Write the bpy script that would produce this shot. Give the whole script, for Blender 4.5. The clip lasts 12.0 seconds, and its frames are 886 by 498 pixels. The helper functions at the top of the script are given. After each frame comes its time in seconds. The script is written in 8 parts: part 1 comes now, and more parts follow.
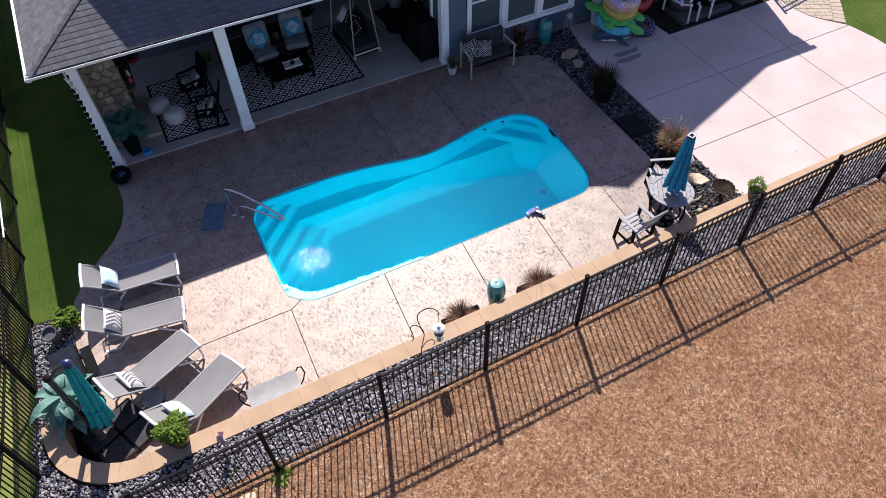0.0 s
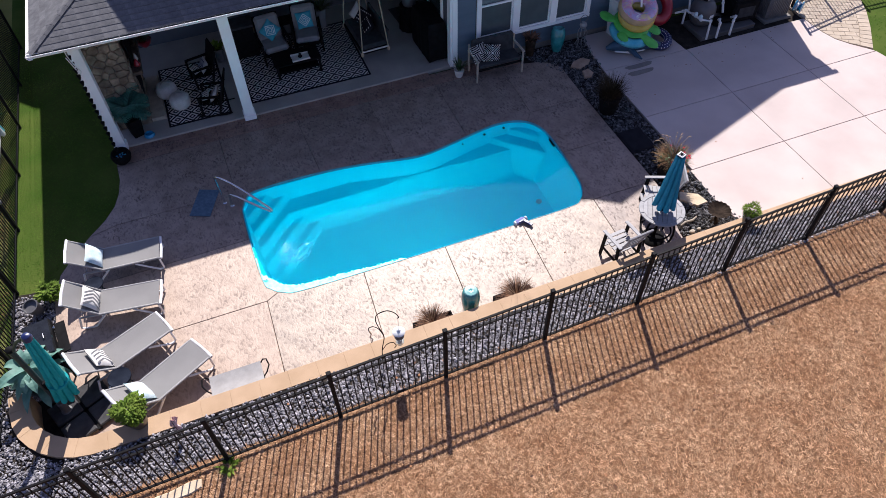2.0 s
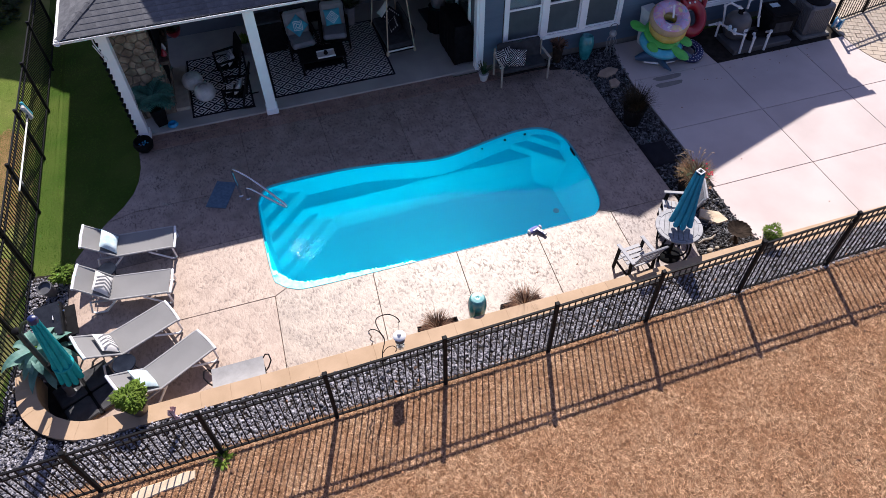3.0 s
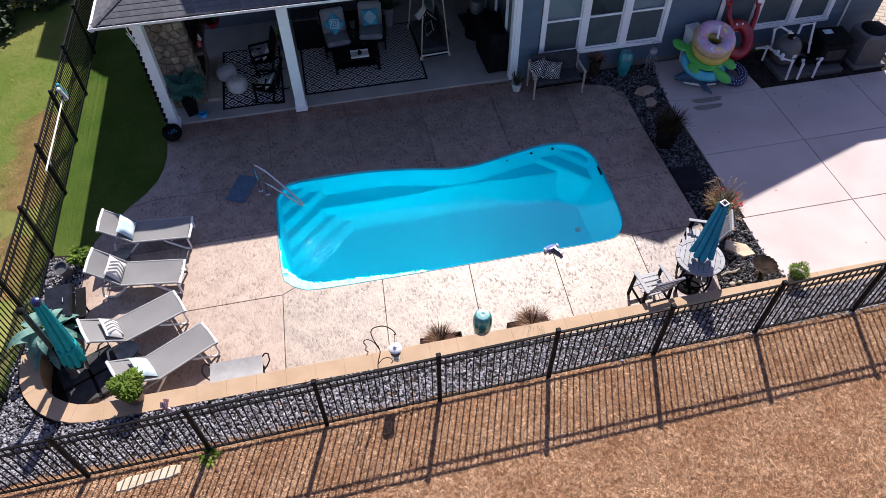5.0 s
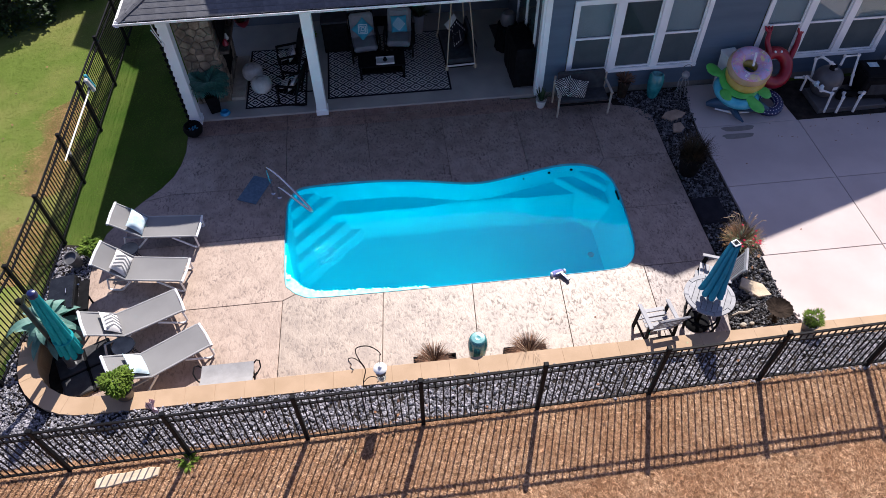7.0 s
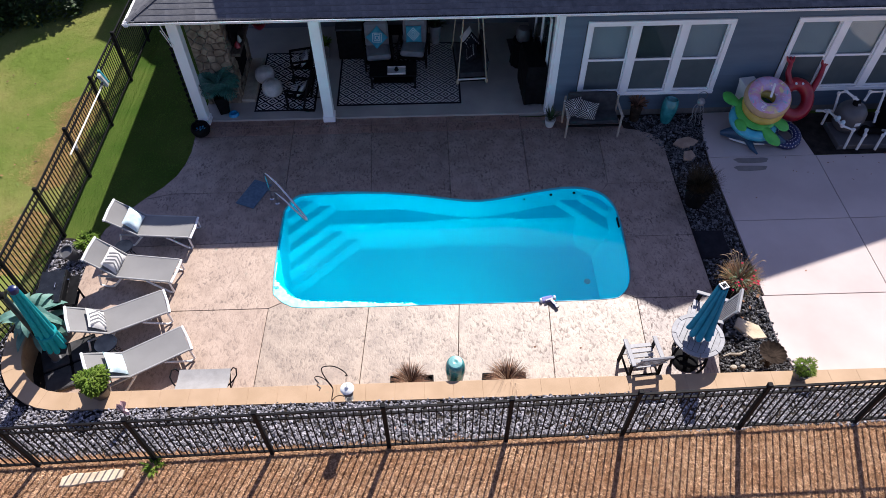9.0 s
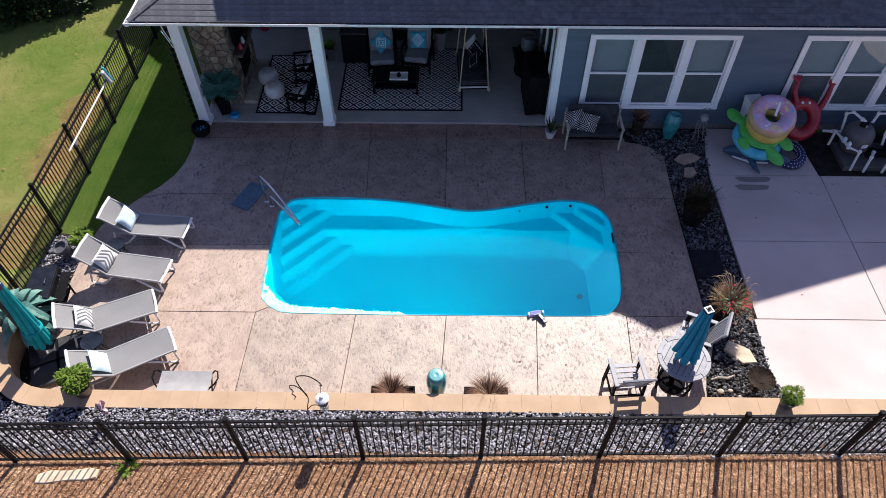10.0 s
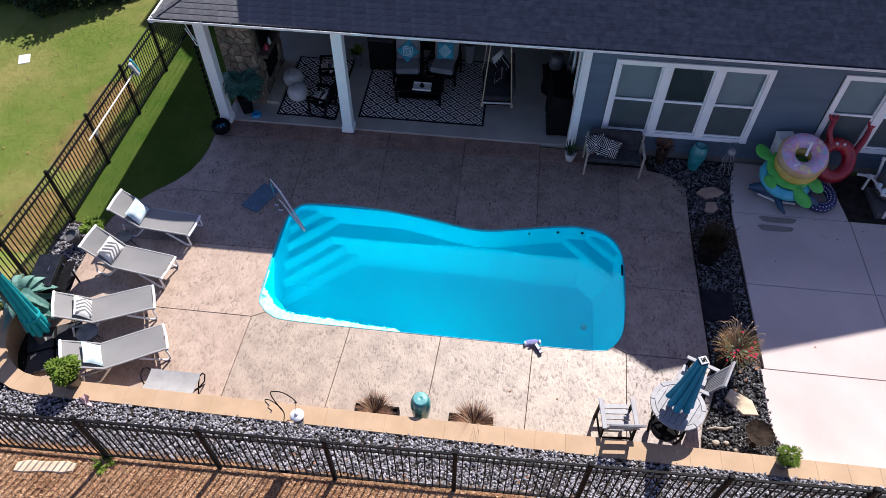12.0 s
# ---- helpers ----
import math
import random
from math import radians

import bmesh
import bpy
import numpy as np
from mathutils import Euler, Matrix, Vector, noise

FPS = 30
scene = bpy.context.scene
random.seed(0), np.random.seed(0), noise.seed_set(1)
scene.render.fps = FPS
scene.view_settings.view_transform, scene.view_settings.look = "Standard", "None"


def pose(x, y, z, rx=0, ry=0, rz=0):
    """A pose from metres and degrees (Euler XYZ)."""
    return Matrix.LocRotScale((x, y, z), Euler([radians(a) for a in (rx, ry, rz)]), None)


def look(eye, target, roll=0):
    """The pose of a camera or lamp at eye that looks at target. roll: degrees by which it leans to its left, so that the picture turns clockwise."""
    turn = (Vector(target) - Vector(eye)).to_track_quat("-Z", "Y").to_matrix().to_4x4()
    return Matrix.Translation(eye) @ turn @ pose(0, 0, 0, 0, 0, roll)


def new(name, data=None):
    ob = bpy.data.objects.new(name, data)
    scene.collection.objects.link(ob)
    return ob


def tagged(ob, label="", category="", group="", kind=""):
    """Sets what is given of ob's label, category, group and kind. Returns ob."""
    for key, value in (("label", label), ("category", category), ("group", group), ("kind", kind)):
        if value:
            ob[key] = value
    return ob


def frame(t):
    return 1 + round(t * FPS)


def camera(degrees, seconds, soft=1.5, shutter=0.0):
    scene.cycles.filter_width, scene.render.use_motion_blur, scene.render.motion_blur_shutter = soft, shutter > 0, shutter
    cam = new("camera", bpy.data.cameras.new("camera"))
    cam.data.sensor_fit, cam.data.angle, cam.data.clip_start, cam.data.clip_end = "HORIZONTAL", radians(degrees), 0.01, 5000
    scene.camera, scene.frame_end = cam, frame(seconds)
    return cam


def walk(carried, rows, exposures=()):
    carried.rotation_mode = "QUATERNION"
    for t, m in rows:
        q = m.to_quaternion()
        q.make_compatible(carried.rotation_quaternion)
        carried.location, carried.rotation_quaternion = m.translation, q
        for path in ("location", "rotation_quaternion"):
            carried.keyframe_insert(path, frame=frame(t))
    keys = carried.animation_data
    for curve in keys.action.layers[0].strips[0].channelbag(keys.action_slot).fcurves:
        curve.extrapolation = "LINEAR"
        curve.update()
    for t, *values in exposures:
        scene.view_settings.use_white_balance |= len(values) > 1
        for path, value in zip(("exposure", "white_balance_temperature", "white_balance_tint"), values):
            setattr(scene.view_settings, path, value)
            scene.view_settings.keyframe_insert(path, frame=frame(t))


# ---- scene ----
cam = camera(65.6, 12.0, soft=0.75)
PATH = [
    (0, (-0.566, -8.185, 11.041), (-0.028, -7.038, 9.493), -1.9),
    (0.5, (-0.282, -8.293, 11.038), (0.234, -7.137, 9.49), -1.7),
    (1, (0.025, -8.419, 11.019), (0.517, -7.251, 9.472), -1.7),
    (1.5, (0.265, -8.496, 10.995), (0.734, -7.317, 9.449), -1.6),
    (2, (0.502, -8.531, 10.979), (0.943, -7.34, 9.434), -1.4),
    (2.5, (0.689, -8.525, 10.975), (1.095, -7.322, 9.429), -1.3),
    (3, (0.898, -8.521, 10.95), (1.259, -7.302, 9.406), -1.2),
    (5, (1.546, -8.362, 10.91), (1.79, -7.112, 9.367), -0.9),
    (5.5, (1.7, -8.302, 10.912), (1.915, -7.047, 9.37), -0.9),
    (6, (1.889, -8.237, 10.932), (2.076, -6.977, 9.39), -0.8),
    (6.5, (2.091, -8.162, 10.949), (2.25, -6.899, 9.406), -0.8),
    (8.3, (2.862, -7.854, 11.042), (2.928, -6.584, 9.498), -0.6),
    (8.5, (2.94, -7.836, 11.051), (3.0, -6.565, 9.508), -0.5),
    (9, (3.205, -7.747, 11.079), (3.236, -6.475, 9.536), -0.5),
    (9.5, (3.473, -7.654, 11.112), (3.478, -6.381, 9.569), -0.4),
    (10, (3.772, -7.543, 11.139), (3.75, -6.271, 9.597), -0.2),
    (10.5, (4.015, -7.43, 11.157), (3.969, -6.158, 9.614), -0.2),
    (11, (4.193, -7.311, 11.171), (4.122, -6.04, 9.628), 0.1),
    (11.5, (4.363, -7.187, 11.19), (4.261, -5.919, 9.646), 0.1),
    (12, (4.508, -7.046, 11.206), (4.368, -5.782, 9.662), 0.3),
]
walk(cam, [(t, look(eye, target, roll)) for t, eye, target, roll in PATH], [(0.0, 0.84, 6050, 20), (12.0, 0.95, 6020, 18)])

# world, sun
TO_SUN = Vector((0.35, 1.02, 1.0)).normalized()
sky_world = bpy.data.worlds.new("sky")
sky_world.use_nodes = True
scene.world = sky_world
nt = sky_world.node_tree
sky = nt.nodes.new("ShaderNodeTexSky")
sky.sky_type = "NISHITA"
sky.sun_disc = False
sky.ozone_density, sky.dust_density = 3.0, 0.6
sky.sun_elevation = math.asin(TO_SUN.z)
sky.sun_rotation = math.atan2(TO_SUN.x, TO_SUN.y)
haze = nt.nodes.new("ShaderNodeMix")
haze.data_type, haze.blend_type = "RGBA", "MULTIPLY"
haze.inputs[0].default_value = 1.0
haze.inputs[7].default_value = (1.18, 0.98, 1.01, 1)
nt.links.new(sky.outputs[0], haze.inputs[6])
nt.links.new(haze.outputs[2], nt.nodes["Background"].inputs[0])
nt.nodes["Background"].inputs[1].default_value = 0.074
sun = new("sun", bpy.data.lights.new("sun", "SUN"))
sun.data.energy, sun.data.angle, sun.data.color = 4.7, radians(0.53), (0.985, 0.935, 0.80)
sun.matrix_world = look(TO_SUN * 60, (0, 0, 0))


# ---- mesh helpers ----
class Geo:
    def __init__(self):
        self.v, self.f = [], []

    def add(self, vs, fs, m=None):
        o = len(self.v)
        self.v += [tuple(m @ Vector(p)) for p in vs] if m else [tuple(p) for p in vs]
        self.f += [[i + o for i in q] for q in fs]
        return self

    def box(self, size, at=(0, 0, 0), rot=(0, 0, 0), c=0.0, m=None):
        h = [s / 2 for s in size]
        c = min(c, min(h) * 0.9)
        m2 = pose(*at, *rot)
        m2 = m @ m2 if m else m2
        S = [(x, y, z) for x in (-1, 1) for y in (-1, 1) for z in (-1, 1)]
        if c <= 0:
            return self.add([(a * h[0], b * h[1], d * h[2]) for a, b, d in S], [(0, 1, 3, 2), (4, 6, 7, 5), (0, 4, 5, 1), (2, 3, 7, 6), (0, 2, 6, 4), (1, 5, 7, 3)], m2)
        vs = []
        for s in S:
            for a in range(3):
                vs.append([s[k] * (h[k] if k == a else h[k] - c) for k in range(3)])
        fs = []
        for a in range(3):
            b, d = [k for k in range(3) if k != a]
            for sg in (-1, 1):
                ring = []
                for sb, sd in ((-1, -1), (1, -1), (1, 1), (-1, 1)):
                    s = [0, 0, 0]
                    s[a], s[b], s[d] = sg, sb, sd
                    ring.append(S.index(tuple(s)) * 3 + a)
                fs.append(ring)
            for sb in (-1, 1):
                for sd in (-1, 1):
                    s0, s1 = [0, 0, 0], [0, 0, 0]
                    s0[a], s0[b], s0[d] = -1, sb, sd
                    s1[a], s1[b], s1[d] = 1, sb, sd
                    i0, i1 = S.index(tuple(s0)) * 3, S.index(tuple(s1)) * 3
                    fs.append([i0 + b, i1 + b, i1 + d, i0 + d])
        fs += [[i * 3, i * 3 + 1, i * 3 + 2] for i in range(8)]
        return self.add(vs, fs, m2)

    def tube(self, pts, r, n=8, closed=False, m=None):
        pts = [Vector(p) for p in pts]
        k = len(pts)
        rs = r if isinstance(r, (list, tuple)) else [r] * k
        up, vs, fs = None, [], []
        for i, p in enumerate(pts):
            d = pts[(i + 1) % k] - pts[i - 1] if closed or 0 < i < k - 1 else (pts[1] - p if i == 0 else p - pts[i - 1])
            d.normalize()
            if up is None:
                up = d.orthogonal()
            up = (up - d * up.dot(d)).normalized()
            w = d.cross(up)
            for j in range(n):
                a = 2 * math.pi * j / n
                vs.append(p + (up * math.cos(a) + w * math.sin(a)) * rs[i])
        for i in range(k if closed else k - 1):
            for j in range(n):
                a, b = i * n, ((i + 1) % k) * n
                fs.append([a + j, a + (j + 1) % n, b + (j + 1) % n, b + j])
        if not closed:
            fs += [list(range(n)), list(range((k - 1) * n, k * n))]
        return self.add(vs, fs, m)

    def lathe(self, prof, n=18, at=(0, 0, 0), rot=(0, 0, 0), sx=1.0, sy=1.0, m=None):
        vs, fs = [], []
        for r, z in prof:
            for j in range(n):
                a = 2 * math.pi * j / n
                vs.append((r * math.cos(a) * sx, r * math.sin(a) * sy, z))
        for i in range(len(prof) - 1):
            for j in range(n):
                fs.append([i * n + j, i * n + (j + 1) % n, (i + 1) * n + (j + 1) % n, (i + 1) * n + j])
        fs += [list(range(n)), list(range((len(prof) - 1) * n, len(prof) * n))]
        m2 = pose(*at, *rot)
        return self.add(vs, fs, m @ m2 if m else m2)

    def prism(self, poly, z0, z1, m=None):
        n = len(poly)
        vs = [(x, y, z0) for x, y in poly] + [(x, y, z1) for x, y in poly]
        fs = [list(range(n)), list(range(n, 2 * n))] + [[i, (i + 1) % n, n + (i + 1) % n, n + i] for i in range(n)]
        return self.add(vs, fs, m)

    def slab(self, poly, z0, z1, c):
        """A prism whose upper edge is eased by c."""
        n = len(poly)
        P = [Vector(p) for p in poly]
        area = sum(P[i].x * P[(i + 1) % n].y - P[(i + 1) % n].x * P[i].y for i in range(n))
        sg = 1 if area > 0 else -1
        ins = []
        for i in range(n):
            a, b = (P[i] - P[i - 1]), (P[(i + 1) % n] - P[i])
            na, nb = Vector((-a.y, a.x)).normalized() * sg, Vector((-b.y, b.x)).normalized() * sg
            k = (na + nb)
            k = k / max(k.length_squared, 0.6) * 2
            ins.append(P[i] + k * c)
        vs = [(p.x, p.y, z0) for p in P] + [(p.x, p.y, z1 - c) for p in P] + [(p.x, p.y, z1) for p in ins]
        fs = [list(range(n)), list(range(2 * n, 3 * n))]
        for b in (0, n):
            fs += [[b + i, b + (i + 1) % n, b + n + (i + 1) % n, b + n + i] for i in range(n)]
        return self.add(vs, fs)

    def grid(self, fn, nu, nv, closed_u=False, m=None):
        vs = [fn(i / (nu if closed_u else nu - 1), j / (nv - 1)) for j in range(nv) for i in range(nu)]
        fs = []
        for j in range(nv - 1):
            for i in range(nu if closed_u else nu - 1):
                k = (i + 1) % nu
                fs.append([j * nu + i, j * nu + k, (j + 1) * nu + k, (j + 1) * nu + i])
        return self.add(vs, fs, m)

    def blade(self, base, lean, length, width, droop=0.6, seg=4, fold=0.0):
        """A leaf or grass blade that leaves its base along lean and arches over."""
        d = Vector(lean).normalized()
        side = d.cross(Vector((0, 0, 1)))
        side = side.normalized() if side.length > 1e-4 else Vector((1, 0, 0))
        p, vs, fs = Vector(base), [], []
        for i in range(seg + 1):
            t = i / seg
            w = width * (math.sin(math.pi * min(1, 0.18 + t * 0.82)) ** 0.8) * 0.5 if i < seg else 0.0008
            drop = Vector((0, 0, fold * w))
            vs += [p - side * w + drop, p.copy(), p + side * w + drop]
            p = p + d * (length / seg)
            d = (d + Vector((0, 0, -droop / seg))).normalized()
        for i in range(seg):
            a = i * 3
            fs += [[a, a + 1, a + 4, a + 3], [a + 1, a + 2, a + 5, a + 4]]
        return self.add(vs, fs)


def mesh_of(name, geo, mats, smooth=False, fix=True):
    me = bpy.data.meshes.new(name)
    me.from_pydata(geo.v, [], geo.f)
    if fix:
        bm = bmesh.new()
        bm.from_mesh(me)
        bmesh.ops.recalc_face_normals(bm, faces=bm.faces[:])
        bm.to_mesh(me)
        bm.free()
    for mt in mats if isinstance(mats, (list, tuple)) else [mats]:
        me.materials.append(mt)
    if smooth:
        me.polygons.foreach_set("use_smooth", [True] * len(me.polygons))
        me.set_sharp_from_angle(angle=radians(42))
    me.update()
    return me


def part(name, geo, mt, parent=None, label="", smooth=False, fix=True, kind="", m=None):
    """One mesh object under a thing, a part or a piece of the setting."""
    ob = new(name, geo if isinstance(geo, bpy.types.Mesh) else mesh_of(name, geo, mt, smooth, fix))
    ob.parent = parent
    if m is not None:
        ob.matrix_basis = m
    return tagged(ob, label=label, kind=kind)


def thing(name, label, category, m=None, group=""):
    ob = new(name)
    ob.empty_display_size = 0.1
    if m is not None:
        ob.matrix_basis = m
    return tagged(ob, label=label, category=category, group=group)


def setting(name, geo, mt, label, category, smooth=False, fix=True):
    ob = part(name, geo, mt, None, label, smooth, fix)
    return tagged(ob, category=category, kind="structure")


def stuff(name, geo, mt, label, category, parent=None, fix=False, smooth=False):
    ob = part(name, geo, mt, parent, label, smooth, fix, kind="stuff")
    return ob if parent else tagged(ob, category=category)


# ---- materials ----
def material(name, c1, c2, scale=6.0, rough=0.7, metal=0.0, bump=0.15, bscale=60.0, spec=0.5, fine=0.25, island=0.0, random_ob=0.0, ramp=(0.35, 0.65), rough2=None, coat=0.0, stretch=(1, 1, 1), trans=0.0):
    mt = bpy.data.materials.new(name)
    mt.use_nodes = True
    t = mt.node_tree
    N, L = t.nodes, t.links
    b = N["Principled BSDF"]
    tc = N.new("ShaderNodeTexCoord")
    mp = N.new("ShaderNodeMapping")
    mp.inputs["Scale"].default_value = stretch
    L.new(tc.outputs["Object"], mp.inputs[0])
    n1 = N.new("ShaderNodeTexNoise")
    n1.inputs["Scale"].default_value, n1.inputs["Detail"].default_value = scale, 6
    L.new(mp.outputs[0], n1.inputs["Vector"])
    cr = N.new("ShaderNodeValToRGB")
    cr.color_ramp.elements[0].position, cr.color_ramp.elements[1].position = ramp
    cr.color_ramp.elements[0].color, cr.color_ramp.elements[1].color = (*c1, 1), (*c2, 1)
    L.new(n1.outputs[0], cr.inputs[0])
    n2 = N.new("ShaderNodeTexNoise")
    n2.inputs["Scale"].default_value, n2.inputs["Detail"].default_value = bscale, 5
    L.new(mp.outputs[0], n2.inputs["Vector"])
    col = cr.outputs[0]

    def gain(fac, lo, hi):
        nonlocal col
        mr = N.new("ShaderNodeMapRange")
        mr.inputs[3].default_value, mr.inputs[4].default_value = lo, hi
        L.new(fac, mr.inputs[0])
        mx = N.new("ShaderNodeMix")
        mx.data_type, mx.blend_type = "RGBA", "MULTIPLY"
        mx.inputs[0].default_value = 1.0
        L.new(col, mx.inputs[6])
        L.new(mr.outputs[0], mx.inputs[7])
        col = mx.outputs[2]
        return mx
    if fine:
        gain(n2.outputs[0], 1 - fine, 1 + fine)
    if island:
        g = N.new("ShaderNodeNewGeometry")
        gain(g.outputs["Random Per Island"], 1 - island, 1 + island)
    if random_ob:
        g = N.new("ShaderNodeObjectInfo")
        gain(g.outputs["Random"], 1 - random_ob, 1 + random_ob)
    L.new(col, b.inputs["Base Color"])
    b.inputs["Roughness"].default_value, b.inputs["Metallic"].default_value = rough, metal
    b.inputs["Specular IOR Level"].default_value = spec
    b.inputs["Coat Weight"].default_value = coat
    b.inputs["Transmission Weight"].default_value = trans
    if rough2 is not None:
        mr = N.new("ShaderNodeMapRange")
        mr.inputs[3].default_value, mr.inputs[4].default_value = rough, rough2
        L.new(n1.outputs[0], mr.inputs[0])
        L.new(mr.outputs[0], b.inputs["Roughness"])
    if bump:
        bp = N.new("ShaderNodeBump")
        bp.inputs["Strength"].default_value, bp.inputs["Distance"].default_value = bump, 0.01
        L.new(n2.outputs[0], bp.inputs["Height"])
        L.new(bp.outputs[0], b.inputs["Normal"])
    return mt


def chain(mt, kind, **vals):
    """A further node for a material."""
    n = mt.node_tree.nodes.new(kind)
    for k, v in vals.items():
        n.inputs[k].default_value = v
    return n


def stamped(name, lo=(0.19, 0.135, 0.118), hi=(0.285, 0.21, 0.182), gloss=0.75, stain=1.0):
    """Stamped and stained concrete: pinkish tan, mottled, with dark stain in the creases of the stamp."""
    mt = material(name, lo, hi, 3.0, 0.5, bump=0.0, bscale=60, fine=0.22, random_ob=0.05, ramp=(0.3, 0.62), spec=gloss)
    N, L = mt.node_tree.nodes, mt.node_tree.links
    b = N["Principled BSDF"]
    tc = N.new("ShaderNodeTexCoord")
    turn = N.new("ShaderNodeMapping")
    turn.inputs["Rotation"].default_value = (0, 0, 0.6)
    turn.inputs["Scale"].default_value = (1.0, 0.6, 1.0)
    L.new(tc.outputs["Object"], turn.inputs[0])
    crease = chain(mt, "ShaderNodeTexNoise", Scale=19.0, Detail=5.0, Roughness=0.6, Distortion=0.7)
    L.new(turn.outputs[0], crease.inputs["Vector"])
    patch = chain(mt, "ShaderNodeTexNoise", Scale=2.1, Detail=4.0)
    L.new(tc.outputs["Object"], patch.inputs["Vector"])
    cut = chain(mt, "ShaderNodeMapRange")
    cut.inputs[1].default_value, cut.inputs[2].default_value = 0.50, 0.63
    L.new(crease.outputs[0], cut.inputs[0])
    pm = chain(mt, "ShaderNodeMapRange")
    pm.inputs[1].default_value, pm.inputs[2].default_value, pm.inputs[3].default_value, pm.inputs[4].default_value = 0.36, 0.66, 0.25 * stain, 0.85 * stain
    L.new(patch.outputs[0], pm.inputs[0])
    mul = chain(mt, "ShaderNodeMath")
    mul.operation = "MULTIPLY"
    L.new(cut.outputs[0], mul.inputs[0])
    L.new(pm.outputs[0], mul.inputs[1])
    mx = N.new("ShaderNodeMix")
    mx.data_type = "RGBA"
    old = b.inputs["Base Color"].links[0].from_socket
    L.new(mul.outputs[0], mx.inputs[0])
    L.new(old, mx.inputs[6])
    mx.inputs[7].default_value = (0.062, 0.041, 0.037, 1)
    L.new(mx.outputs[2], b.inputs["Base Color"])
    dull = chain(mt, "ShaderNodeMapRange")
    dull.inputs[3].default_value, dull.inputs[4].default_value = 0.5, 0.85
    L.new(mul.outputs[0], dull.inputs[0])
    L.new(dull.outputs[0], b.inputs["Roughness"])
    bp = chain(mt, "ShaderNodeBump", Strength=0.45, Distance=0.012)
    bp.invert = True
    L.new(crease.outputs[0], bp.inputs["Height"])
    L.new(bp.outputs[0], b.inputs["Normal"])
    return mt


def mottled(mt, scale, lo, hi):
    """Broad patches that vary a colour over a metre or so, thin growth to thick."""
    N, L = mt.node_tree.nodes, mt.node_tree.links
    b = N["Principled BSDF"]
    tc = N.new("ShaderNodeTexCoord")
    n = chain(mt, "ShaderNodeTexNoise", Scale=scale, Detail=4.0, Roughness=0.6)
    L.new(tc.outputs["Object"], n.inputs["Vector"])
    rp = N.new("ShaderNodeMix")
    rp.data_type = "RGBA"
    mr = chain(mt, "ShaderNodeMapRange")
    mr.inputs[1].default_value, mr.inputs[2].default_value = 0.36, 0.64
    L.new(n.outputs[0], mr.inputs[0])
    L.new(mr.outputs[0], rp.inputs[0])
    rp.inputs[6].default_value, rp.inputs[7].default_value = (*lo, 1), (*hi, 1)
    mx = N.new("ShaderNodeMix")
    mx.data_type, mx.blend_type = "RGBA", "MULTIPLY"
    mx.inputs[0].default_value = 1.0
    L.new(b.inputs["Base Color"].links[0].from_socket, mx.inputs[6])
    L.new(rp.outputs[2], mx.inputs[7])
    L.new(mx.outputs[2], b.inputs["Base Color"])
    return mt


def backlit(mt, share, tint=(1.0, 1.0, 1.0)):
    """Thin leaves let part of the light through: adds a translucent share of the leaf's own colour."""
    N, L = mt.node_tree.nodes, mt.node_tree.links
    b = N["Principled BSDF"]
    tr = N.new("ShaderNodeBsdfTranslucent")
    mx = N.new("ShaderNodeMix")
    mx.data_type, mx.blend_type = "RGBA", "MULTIPLY"
    mx.inputs[0].default_value = 1.0
    L.new(b.inputs["Base Color"].links[0].from_socket, mx.inputs[6])
    mx.inputs[7].default_value = (*tint, 1)
    L.new(mx.outputs[2], tr.inputs["Color"])
    ms = N.new("ShaderNodeMixShader")
    ms.inputs[0].default_value = share
    L.new(b.outputs[0], ms.inputs[1])
    L.new(tr.outputs[0], ms.inputs[2])
    L.new(ms.outputs[0], N["Material Output"].inputs["Surface"])
    return mt


def confetti(mt):
    """Blotches of pale yellow and teal print over a vinyl colour."""
    N, L = mt.node_tree.nodes, mt.node_tree.links
    b = N["Principled BSDF"]
    tc = N.new("ShaderNodeTexCoord")
    for scale, lo, hi, col in ((4.5, 0.56, 0.64, (0.72, 0.60, 0.30, 1)), (5.7, 0.60, 0.67, (0.20, 0.50, 0.56, 1)), (9.0, 0.62, 0.66, (0.80, 0.74, 0.74, 1))):
        n = chain(mt, "ShaderNodeTexNoise", Scale=scale, Detail=3.0, Distortion=0.6)
        mp = N.new("ShaderNodeMapping")
        mp.inputs["Location"].default_value = (scale, 2 * scale, 0)
        L.new(tc.outputs["Object"], mp.inputs[0])
        L.new(mp.outputs[0], n.inputs["Vector"])
        mr = chain(mt, "ShaderNodeMapRange")
        mr.inputs[1].default_value, mr.inputs[2].default_value = lo, hi
        L.new(n.outputs[0], mr.inputs[0])
        mx = N.new("ShaderNodeMix")
        mx.data_type = "RGBA"
        L.new(mr.outputs[0], mx.inputs[0])
        L.new(b.inputs["Base Color"].links[0].from_socket, mx.inputs[6])
        mx.inputs[7].default_value = col
        L.new(mx.outputs[2], b.inputs["Base Color"])
    return mt


